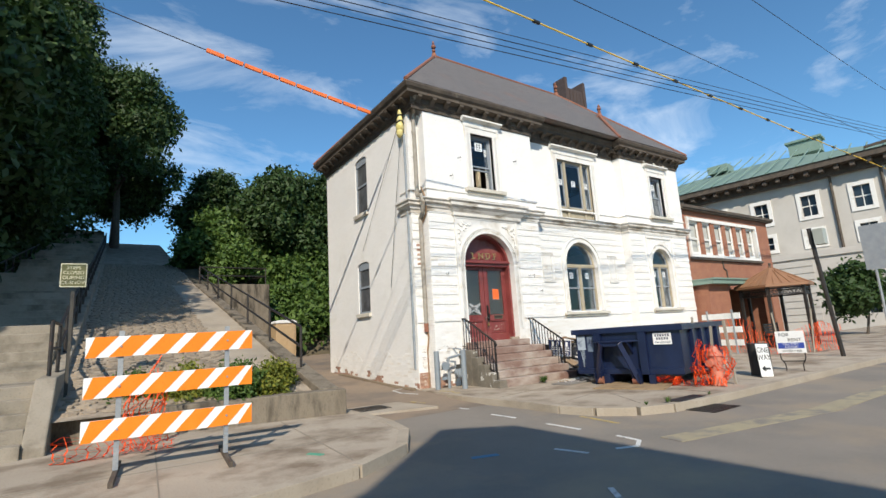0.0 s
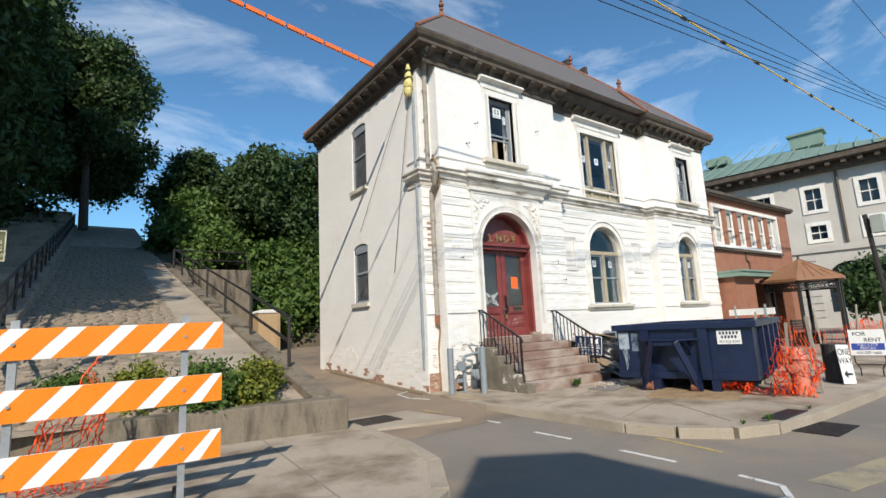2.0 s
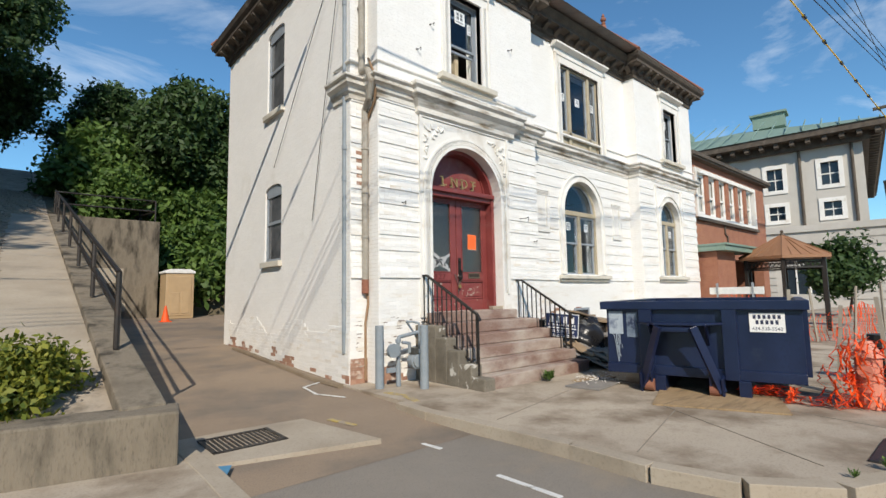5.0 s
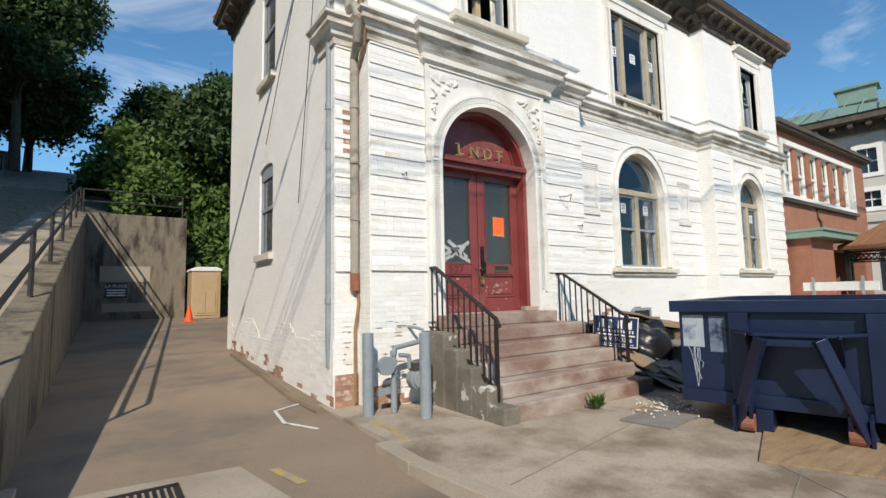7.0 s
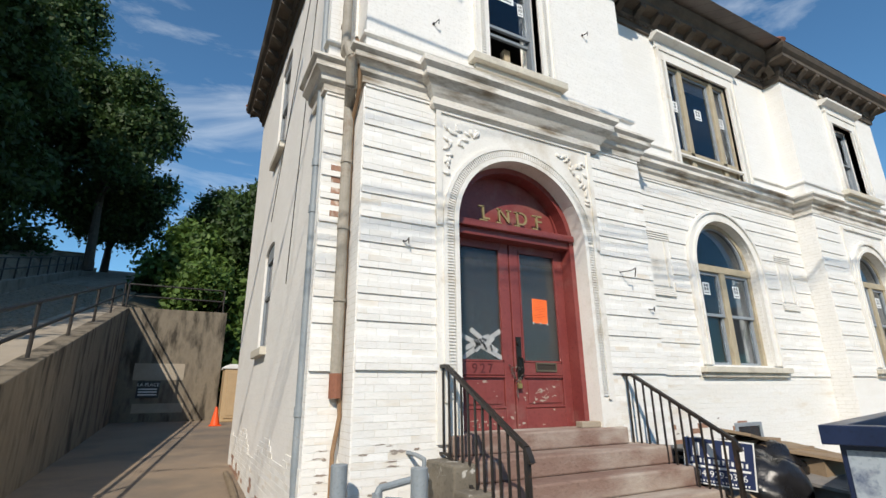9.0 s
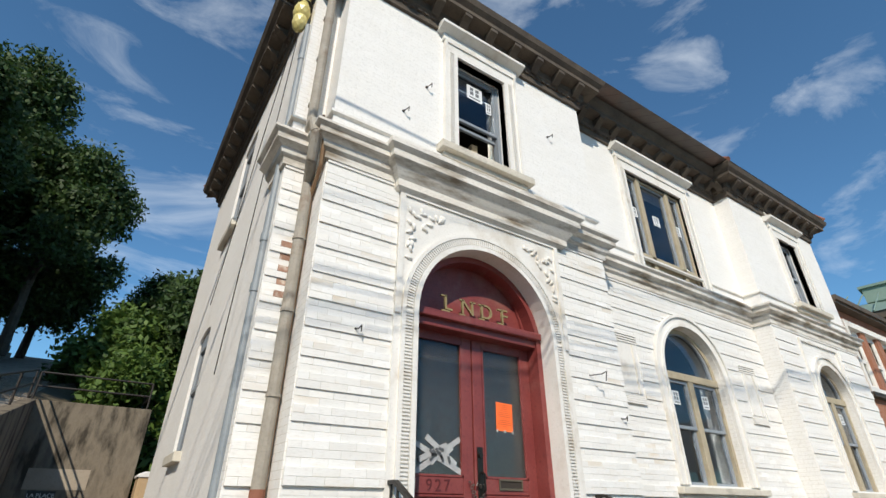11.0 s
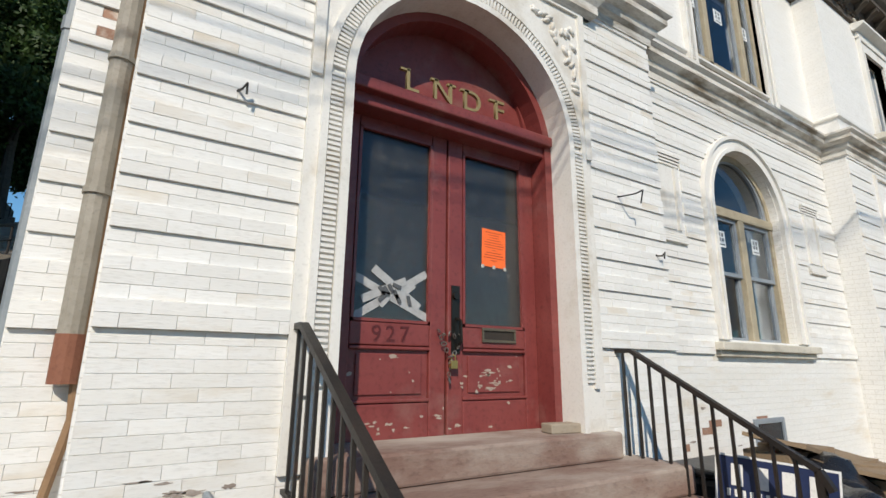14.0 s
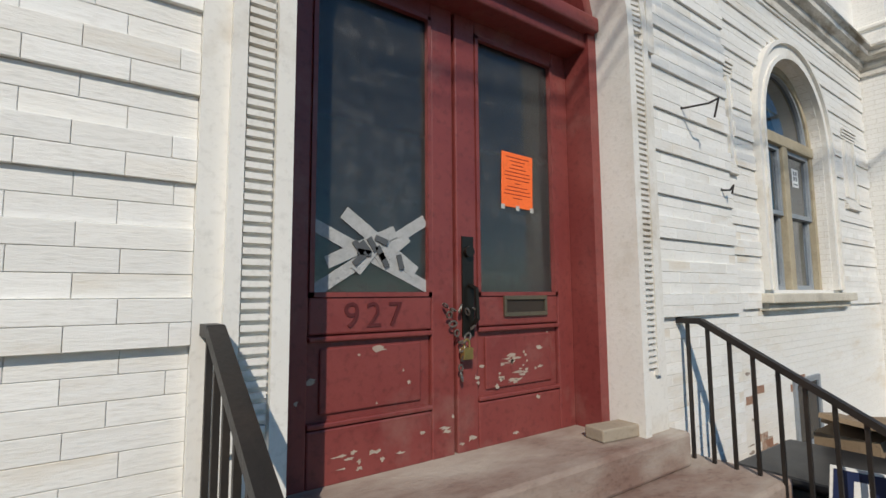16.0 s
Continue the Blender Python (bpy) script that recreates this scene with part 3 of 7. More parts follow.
# square frame with carved leaf spandrels
bm = B()
for x0, x1, z0, z1 in ((8.0, 8.06, 3.0, 4.34), (10.14, 10.2, 3.0, 4.34), (8.06, 10.14, 4.28, 4.34)):
    bx(bm, x0, x1, YP - 0.055, YP - 0.03, z0, z1)
part("spandrel_frame", bm, TRIM, house)
random.seed(5)
for side in (-1, 1):
    bm = B()
    for k in range(26):
        u, v = random.random(), random.random()
        x, z = 9.1 + side * (0.98 - 0.42 * u * u), 4.2 - 0.62 * v * (1 - u) - 0.05
        if math.hypot(x - 9.1, z - 3.06) < 1.09:
            continue
        m = Matrix.Translation((x, YP - 0.04, z)) @ pose(0, 0, 0, 0, random.uniform(0, 360), 0)
        bmesh.ops.create_icosphere(bm, subdivisions=1, radius=1.0, matrix=m @ Matrix.Diagonal((0.052, 0.022, 0.022, 1)))
    part("spandrel_carving", bm, TRIM, house, "carved stone foliage", smooth=True)

# arched window hoods of the ground floor
for (xc, h, z0, zs), y in ((GW1, YM), (GW2, YP)):
    part("arch_moulding", arc_band(h + 0.005, h + 0.05, xc, zs, y - 0.05, y + 0.1, z0), TRIM, house)
    part("arch_moulding", arc_band(h + 0.05, h + 0.15, xc, zs, y - 0.03, y + 0.02, z0), TRIM, house, "white moulded stone arch round the window")
    part("arch_moulding", arc_band(h + 0.15, h + 0.19, xc, zs, y - 0.06, y + 0.02, z0), TRIM, house)
    bm = B()
    bx(bm, xc - h - 0.3, xc + h + 0.3, y - 0.12, y + 0.3, z0 - 0.11, z0 - 0.03)
    bx(bm, xc - h - 0.26, xc + h + 0.26, y - 0.07, y + 0.02, z0 - 0.17, z0 - 0.11)
    part("window_sill", bm, STONE_DIRTY, house, "stained stone sill", bevel=0.01)
# square frame above the small window
bm = B()
for x0, x1, z0, z1 in ((GW2[0] - 0.8, GW2[0] - 0.75, 3.2, 4.3), (GW2[0] + 0.75, GW2[0] + 0.8, 3.2, 4.3), (GW2[0] - 0.75, GW2[0] + 0.75, 4.25, 4.3)):
    bx(bm, x0, x1, YP - 0.035, YP, z0, z1)
part("spandrel_frame", bm, TRIM, house)


# upper windows: moulded frames, entablatures, sills
def upper_frame(x0, x1, z0, z1, y, sill=True):
    bm = B()
    w = 0.17
    bx(bm, x0 - w, x0, y - 0.04, y + 0.1, z0, z1 + w); bx(bm, x1, x1 + w, y - 0.04, y + 0.1, z0, z1 + w); bx(bm, x0, x1, y - 0.04, y + 0.1, z1, z1 + w)
    bx(bm, x0 - w - 0.035, x0 - w, y - 0.06, y + 0.02, z0, z1 + w + 0.03); bx(bm, x1 + w, x1 + w + 0.035, y - 0.06, y + 0.02, z0, z1 + w + 0.03)
    bx(bm, x0 - w, x1 + w, y - 0.06, y + 0.02, z1 + w, z1 + w + 0.03)
    part("window_surround", bm, TRIM, house)
    bm = B()
    bx(bm, x0 - w - 0.06, x1 + w + 0.06, y - 0.06, y, z1 + w + 0.03, z1 + w + 0.15)
    prism(bm, [(y - 0.06, z1 + w + 0.15), (y - 0.18, z1 + w + 0.2), (y - 0.18, z1 + w + 0.25), (y, z1 + w + 0.29), (y, z1 + w + 0.15)], yz(x0 - w - 0.14), yz(x1 + w + 0.14))
    part("window_cornice", bm, TRIM, house, "moulded white window cornice", bevel=0.006)
    n = max(2, int((x1 - x0) / 0.4))
    for k in range(n + 1):
        bm = B()
        cx = x0 - w - 0.05 + (x1 - x0 + 2 * w + 0.1) * k / n
        for a in (-50, -25, 0, 25, 50):
            bmesh.ops.create_icosphere(bm, subdivisions=1, radius=1, matrix=Matrix.Translation((cx, y - 0.05, z1 + w + 0.31)) @ pose(0, 0, 0, 0, a, 0) @ Matrix.Translation((0, 0, 0.05)) @ Matrix.Diagonal((0.016, 0.02, 0.05, 1)))
        part("shell_ornament", bm, STONE_DIRTY, house, smooth=True)
    if sill:
        bm = B()
        bx(bm, x0 - 0.3, x1 + 0.3, y - 0.14, y + 0.2, z0 - 0.10, z0 - 0.0)
        bx(bm, x0 - 0.24, x1 + 0.24, y - 0.07, y + 0.02, z0 - 0.17, z0 - 0.10)
        part("window_sill", bm, STONE_DIRTY, house, "stained stone sill", bevel=0.01)
    bm = B()
    z = z0 + 0.03
    while z < z1:
        for x in (x0 - w * 0.55, x1 + w * 0.55):
            bx(bm, x - 0.03, x + 0.03, y - 0.052, y - 0.04, z, z + 0.02)
        z += 0.038
    tagged(part("reeding", bm, TRIM, house), kind="stuff")


upper_frame(*W1, YP)
upper_frame(*W2, YM, sill=False)
upper_frame(*W3, YP)


# ---- windows ----
def pane(win, x0, x1, z0, z1, y):
    bm = B()
    bx(bm, x0, x1, y, y + 0.006, z0, z1)
    p = part("pane", bm, GLASS, win, "dark reflecting glass")
    p.visible_shadow = False
    return p


def frame_bars(win, x0, x1, z0, z1, y, w=0.05, d=0.06, material=None, name="frame"):
    bm = B()
    bx(bm, x0, x0 + w, y, y + d, z0, z1); bx(bm, x1 - w, x1, y, y + d, z0, z1)
    bx(bm, x0 + w, x1 - w, y, y + d, z0, z0 + w); bx(bm, x0 + w, x1 - w, y, y + d, z1 - w, z1)
    return part(name, bm, material or ALU, win, bevel=0.004)


STICKER = plain("white_sticker", (0.72, 0.74, 0.74), 0.5)
GREYMARK = plain("dark_sticker_print", (0.12, 0.13, 0.14), 0.5)


def sticker(win, x, z, y, w=0.13, h=0.13):
    bm = B()
    bx(bm, x, x + w, y - 0.003, y - 0.001, z, z + h)
    s = part("sticker", bm, STICKER, win, "white maker's sticker on the glass")
    bm = B()
    for i in (0, 1):
        for k in (0, 1):
            bx(bm, x + w * (0.2 + 0.36 * i), x + w * (0.42 + 0.36 * i), y - 0.0045, y - 0.0032, z + h * (0.35 + 0.3 * k), z + h * (0.58 + 0.3 * k))
    bx(bm, x + w * 0.15, x + w * 0.85, y - 0.0045, y - 0.0032, z + h * 0.12, z + h * 0.2)
    part("print", bm, GREYMARK, s)


def window(name, at, label):
    return thing(name, at, label, "window", kind="structure")


# arched windows of the ground floor: tan wooden frame, two tall sashes, a fan of glass above
for k, ((xc, h, z0, zs), y) in enumerate(((GW1, YM), (GW2, YP))):
    win = window("window_%d" % (k + 1), (xc, y, z0), "arched window with tan wooden mullion and grey sashes")
    yy = y + 0.09
    bm = arc_band(h - 0.07, h + 0.02, xc, zs, yy, yy + 0.1, z0 - 0.03)
    part("window_frame", bm, TANWOOD, win, "weathered tan wood")
    bm = B()
    bx(bm, xc - 0.06, xc + 0.06, yy - 0.01, yy + 0.1, z0, zs - 0.06)
    bx(bm, xc - h, xc + h, yy - 0.015, yy + 0.1, zs - 0.07, zs + 0.04)
    part("mullion", bm, TANWOOD, win, bevel=0.008)
    part("fan_frame", arc_band(h - 0.13, h - 0.07, xc, zs + 0.04, yy + 0.02, yy + 0.07), ALU, win)
    bm = B()
    prism(bm, [(xc + (h - 0.1) * math.cos(i * math.pi / 16), zs + 0.04 + (h - 0.1) * math.sin(i * math.pi / 16)) for i in range(17)], xz(yy + 0.045), xz(yy + 0.051))
    part("pane", bm, GLASS, win).visible_shadow = False
    for s in (0, 1):
        a = xc - h + 0.07 if s == 0 else xc + 0.06
        b = xc - 0.06 if s == 0 else xc + h - 0.07
        mid = z0 + (zs - z0) * 0.5
        frame_bars(win, a, b, z0, mid + 0.03, yy + 0.05, 0.045)
        frame_bars(win, a, b, mid - 0.02, zs - 0.07, yy + 0.02, 0.045)
        pane(win, a + 0.04, b - 0.04, z0 + 0.04, mid, yy + 0.075)
        pane(win, a + 0.04, b - 0.04, mid, zs - 0.11, yy + 0.045)
        sticker(win, (a + b) / 2 - 0.09, zs - 0.42, yy + 0.044, 0.16, 0.19)

# upper windows
win = window("window_3", (9.2, YP, 5.2), "half-open grey sash window with stickers on the upper glass")
x0, x1, z0, z1 = W1
frame_bars(win, x0, x1, z0, z1, YP + 0.12, 0.05, 0.1)
frame_bars(win, x0 + 0.05, x1 - 0.05, z0 + 0.70, z1 - 0.05, YP + 0.13, 0.045, 0.04, name="sash")
frame_bars(win, x0 + 0.05, x1 - 0.05, z0 + 0.62, z1 - 0.3, YP + 0.18, 0.045, 0.04, name="sash")
pane(win, x0 + 0.09, x1 - 0.09, z0 + 0.74, z1 - 0.09, YP + 0.15)
sticker(win, x0 + 0.28, z1 - 0.42, YP + 0.149, 0.26, 0.25)
sticker(win, x0 + 0.60, z1 - 0.55, YP + 0.149, 0.09, 0.2)
bm = B()
bx(bm, x0 + 0.68, x0 + 0.78, YP + 0.6, YP + 0.7, 4.72, z0 + 0.9)
part("stud", bm, TANWOOD, win, "bare wooden stud inside")
win = window("window_4", (13.3, YM, 4.7), "three-part upper window with tan wooden mullions and panelled foot")
x0, x1, z0, z1 = W2
frame_bars(win, x0, x1, z0, z1, YM + 0.04, 0.05, 0.1, TANWOOD)
for x in (x0 + 0.36, x1 - 0.46):
    bm = B()
    bx(bm, x, x + 0.1, YM + 0.02, YM + 0.14, z0, z1)
    part("mullion", bm, TANWOOD, win, bevel=0.008)
bm = B()
bx(bm, x0 + 0.05, x1 - 0.05, YM + 0.02, YM + 0.14, z0 + 0.36, z0 + 0.46)
part("transom", bm, TANWOOD, win, bevel=0.008)
for a, b in ((x0 + 0.05, x0 + 0.36), (x0 + 0.46, x1 - 0.46), (x1 - 0.36, x1 - 0.05)):
    bm = B()
    bx(bm, a, b, YM + 0.07, YM + 0.12, z0, z0 + 0.36)
    bx(bm, a + 0.06, b - 0.06, YM + 0.055, YM + 0.07, z0 + 0.09, z0 + 0.30)
    part("foot_panel", bm, TANWOOD, win, bevel=0.006)
    frame_bars(win, a, b, z0 + 0.46, z1 - 0.05, YM + 0.07, 0.04, 0.05, name="sash")
    pane(win, a + 0.035, b - 0.035, z0 + 0.5, z1 - 0.09, YM + 0.09)
    sticker(win, (a + b) / 2 - 0.09, z1 - 0.85, YM + 0.089, 0.18, 0.2)
win = window("window_5", (17, YP, 5.1), "narrow upper sash window, grey frame")
x0, x1, z0, z1 = W3
frame_bars(win, x0, x1, z0, z1, YP + 0.12, 0.05, 0.1)
mid = (z0 + z1) / 2
frame_bars(win, x0 + 0.05, x1 - 0.05, mid - 0.02, z1 - 0.05, YP + 0.13, 0.045, 0.04, name="sash")
frame_bars(win, x0 + 0.05, x1 - 0.05, z0 + 0.05, mid + 0.02, YP + 0.17, 0.045, 0.04, name="sash")
pane(win, x0 + 0.09, x1 - 0.09, mid, z1 - 0.09, YP + 0.15)
pane(win, x0 + 0.09, x1 - 0.09, z0 + 0.09, mid, YP + 0.19)
sticker(win, x0 + 0.26, z1 - 0.5, YP + 0.149, 0.26, 0.24)
# side windows with segmental heads
for k, (y0, y1, z0, z1) in enumerate(SW):
    win = window("window_%d" % (6 + k), (XS, (y0 + y1) / 2, z0), "tall side window with segmental head and grey sashes")
    bm = B()
    x = XS + 0.035
    for a, b, c, d in ((y0, y0 + 0.05, z0, z1 - 0.1), (y1 - 0.05, y1, z0, z1 - 0.1), (y0 + 0.05, y1 - 0.05, z0, z0 + 0.05), (y0 + 0.05, y1 - 0.05, (z0 + z1) / 2 - 0.03, (z0 + z1) / 2 + 0.03)):
        bx(bm, x, x + 0.07, a, b, c, d)
    prism(bm, segment(y0, y1, z1 - 0.24, z1)[0:], yz(x + 0.0), yz(x + 0.07))
    part("window_frame", bm, ALU, win)
    bm = B()
    bx(bm, x + 0.03, x + 0.036, y0 + 0.04, y1 - 0.04, z0 + 0.04, z1 - 0.2)
    part("pane", bm, DUSTY, win, "dim dusty glass")
    bm = B()
    bx(bm, XS - 0.08, XS + 0.2, y0 - 0.06, y1 + 0.06, z0 - 0.12, z0 - 0.01)
    part("window_sill", bm, STONE_DIRTY, win, "stained stone sill", bevel=0.01)

# ---- the red door ----
door = thing("door_1", (9.1, YP + 0.3, 1.02), "worn red double door with tall glass, a chain and padlock", "door", kind="structure")
YD = YP + 0.30
part("door_frame", arc_band(0.79, 0.868, 9.1, 3.06, YP + 0.14, YD + 0.12, 1.0), RED, door)
bm = B()
bx(bm, 8.30, 9.90, YD - 0.14, YD + 0.1, 3.03, 3.16)
bx(bm, 8.26, 9.94, YD - 0.20, YD - 0.02, 3.11, 3.19)
part("transom_bar", bm, RED, door, bevel=0.01)
bm = B()
prism(bm, [(9.1 + 0.81 * math.cos(i * math.pi / 24), 3.15 + 0.74 * math.sin(i * math.pi / 24)) for i in range(25)], xz(YD + 0.02), xz(YD + 0.09))
part("tympanum", bm, RED, door, "red boarded arch above the doors")
part("tympanum_rim", arc_band(0.735, 0.80, 9.1, 3.15, YD - 0.01, YD + 0.06), RED, door)
BRASS = plain("dull_bronze_letters", (0.30, 0.235, 0.11), 0.5, 0.25)


def text(name, body, size, m, material, parent=None, depth=0.004, label="", category=""):
    cu = bpy.data.curves.new(name, "FONT")
    cu.body, cu.size, cu.extrude = body, size, depth
    cu.align_x, cu.align_y = "CENTER", "CENTER"
    ob = new(name, cu)
    ob.matrix_basis = m
    if parent:
        ob.parent = parent
        ob.matrix_parent_inverse = parent.matrix_basis.inverted() if not parent.parent else (parent.parent.matrix_basis @ parent.matrix_parent_inverse @ parent.matrix_basis).inverted()
    cu.materials.append(material)
    if label:
        ob["label"] = label
    if category:
        ob["category"] = category
    return ob


for k, ch in enumerate("LNDF"):
    lt = text("letter", ch, 0.235, pose(8.745 + 0.25 * k, YD - 0.09, 3.325, 90, 0, 0), BRASS, door, 0.012, "raised bronze letter " + ch)
    for dx, dz, w in {"L": ((-0.055, 0.078, 0.035), (-0.03, -0.085, 0.05)), "N": ((-0.07, 0.078, 0.03), (-0.07, -0.085, 0.035), (0.07, 0.078, 0.035)), "D": ((-0.065, 0.078, 0.035), (-0.065, -0.085, 0.035)), "F": ((-0.055, 0.078, 0.035), (-0.055, -0.085, 0.04))}[ch]:
        bm = B()
        bx(bm, 8.745 + 0.25 * k + dx - w, 8.745 + 0.25 * k + dx + w, YD - 0.102, YD - 0.078, 3.325 + dz - 0.008, 3.325 + dz + 0.008)
        part("serif", bm, BRASS, door)
leaf_x = ((8.31, 9.092), (9.108, 9.89))
DIRTY = glass_mat("dusty_door_glass", (0.6, 0.65, 0.7), 0.09)
dn, dl = DIRTY.node_tree.nodes, DIRTY.node_tree.links
dust, dmix = dn.new("ShaderNodeBsdfDiffuse"), dn.new("ShaderNodeMixShader")
dtex, dr = dn.new("ShaderNodeTexNoise"), dn.new("ShaderNodeMapRange")
dcoord = dn.new("ShaderNodeTexCoord")
dl.new(dcoord.outputs["Object"], dtex.inputs["Vector"])
dust.inputs["Color"].default_value = (0.27, 0.27, 0.26, 1)
dtex.inputs["Scale"].default_value, dtex.inputs["Detail"].default_value, dtex.inputs["Roughness"].default_value = 16.0, 12, 0.85
dr.inputs["From Min"].default_value, dr.inputs["From Max"].default_value, dr.inputs["To Min"].default_value, dr.inputs["To Max"].default_value = 0.5, 0.85, 0.05, 0.4
dl.new(dtex.outputs["Fac"], dr.inputs["Value"])
dl.new(dr.outputs["Result"], dmix.inputs[0])
dl.new(dn["Principled BSDF"].outputs[0], dmix.inputs[1])
dl.new(dust.outputs[0], dmix.inputs[2])
dl.new(dmix.outputs[0], dn["Material Output"].inputs["Surface"])
for k, (a, b) in enumerate(leaf_x):
    bm = B()
    s = 0.12
    bx(bm, a, a + s, YD, YD + 0.05, 1.015, 3.05); bx(bm, b - s, b, YD, YD + 0.05, 1.015, 3.05)
    bx(bm, a + s, b - s, YD, YD + 0.05, 1.015, 1.22); bx(bm, a + s, b - s, YD, YD + 0.05, 1.56, 1.70); bx(bm, a + s, b - s, YD, YD + 0.05, 2.96, 3.05)
    lf = part("door_leaf", bm, RED, door, "red painted door leaf, paint chipped", bevel=0.008)
    bm = B()
    bx(bm, a + s, b - s, YD + 0.02, YD + 0.045, 1.22, 1.56)
    bx(bm, a + s + 0.05, b - s - 0.05, YD + 0.008, YD + 0.02, 1.27, 1.51)
    for z in (1.225, 1.535):
        bx(bm, a + s, b - s, YD - 0.008, YD + 0.02, z, z + 0.02)
    part("door_panel", bm, RED, lf, bevel=0.006)
    bm = B()
    bx(bm, a + s, b - s, YD + 0.022, YD + 0.028, 1.70, 2.96)
    part("pane", bm, DIRTY, lf, "dusty smeared glass").visible_shadow = False
    bm = B()
    for x0, x1, z0, z1 in ((a + s, a + s + 0.018, 1.70, 2.96), (b - s - 0.018, b - s, 1.70, 2.96), (a + s, b - s, 1.70, 1.718), (a + s, b - s, 2.942, 2.96)):
        bx(bm, x0, x1, YD - 0.006, YD + 0.02, z0, z1)
    part("bead", bm, RED, lf)

# ---- front steps ----
CHEEK = surf("peeling_dark_concrete", (0.12, 0.105, 0.08), (0.21, 0.185, 0.145), 3.0, 0.9, 0.5, 40, (0.50, 0.48, 0.43), 4.5, (0.605, 0.64), grain=0.5)
steps = thing("front_steps", (9.2, 9.9, 0), "red-brown stained concrete steps to the door, dusty and chipped", "steps")
N, RISE, TREAD = 6, 0.170, 0.252
SX0, SX1 = 7.95, 10.45
for i in range(N):
    z1 = RISE * (i + 1)
    y0 = YP - 0.12 - TREAD * (N - 1 - i) - (0.10 if i < N - 1 else 0)
    bm = B()
    bx(bm, SX0 + 0.16, SX1 + (0.02 if i < N - 1 else -0.20), y0, YP + (0.0 if i < N - 1 else 0.45), z1 - RISE + (0.002 if i else -0.2), z1)
    part("step", bm, REDBROWN, steps, bevel=0.018)
for i in range(N - 1):
    bm = B()
    y0 = YP - 0.12 - TREAD * (N - 1 - i) - 0.13
    bx(bm, SX0 - 0.06, SX0 + 0.158, y0, YP - 0.004 if i == N - 2 else y0 + TREAD + 0.01, -0.2, RISE * (i + 1) - 0.01)
    part("cheek_block", bm, CHEEK, steps, "lichen-spotted grey concrete cheek", bevel=0.02)


def handrail(name, x, pts, y_wall, label):
    """pts: the rail's line of (y, z); balusters hang from it to a lower rail."""
    r = thing(name, (x, pts[-1][0], 0), label, "handrail")
    bm = B()
    P = [(x, y, z) for y, z in pts]
    for a, b in zip(P, P[1:]):
        bar(bm, a, b, 0.042, 0.03)
    bar(bm, P[0], (x, y_wall, P[0][2]), 0.042, 0.03)
    part("top_rail", bm, IRON, r)
    (ya, za), (yb, zb) = pts[0], pts[1]
    ya2 = ya
    bm = B()
    low = lambda y: za - 0.74 + (zb - za) * (y - ya) / (yb - ya) if y < ya else za - 0.74
    bar(bm, (x, yb, low(yb)), (x, ya, low(ya)), 0.03, 0.02)
    bar(bm, (x, ya, low(ya)), (x, y_wall, low(ya)), 0.03, 0.02)
    part("lower_rail", bm, IRON, r)
    n = 11
    for i in range(n + 1):
        y = yb + (y_wall - 0.06 - yb) * i / n
        zt = za + (zb - za) * (y - ya) / (yb - ya) if y < ya else za
        bm = B()
        if i == 0:
            bar(bm, (x, y, zt), (x, y, 0.17), 0.035, 0.035)
            part("post", bm, IRON, r)
        else:
            bar(bm, (x, y, zt), (x, y, low(y)), 0.016, 0.016)
            part("baluster", bm, IRON, r)
    return r


handrail("handrail", 8.04, [(10.56, 1.62), (9.44, 1.02), (9.39, 0.93)], YP, "rusty black iron handrail on the steps")
handrail("handrail", 10.38, [(10.56, 1.56), (9.50, 0.95), (9.45, 0.86)], YP, "black iron handrail with a sign tied to it")

# ---- pipes and posts at the corner ----
for x, y in ((7.06, 10.45), (7.50, 9.98)):
    bm = B()
    rod(bm, (x, y, -0.05), (x, y, 0.88), 0.062, 20)
    solid("bollard", bm, BLUEGREY, "blue-grey painted steel bollard guarding the gas meter", "bollard", group="bollards by the meter", bevel=0.006, smooth=False)

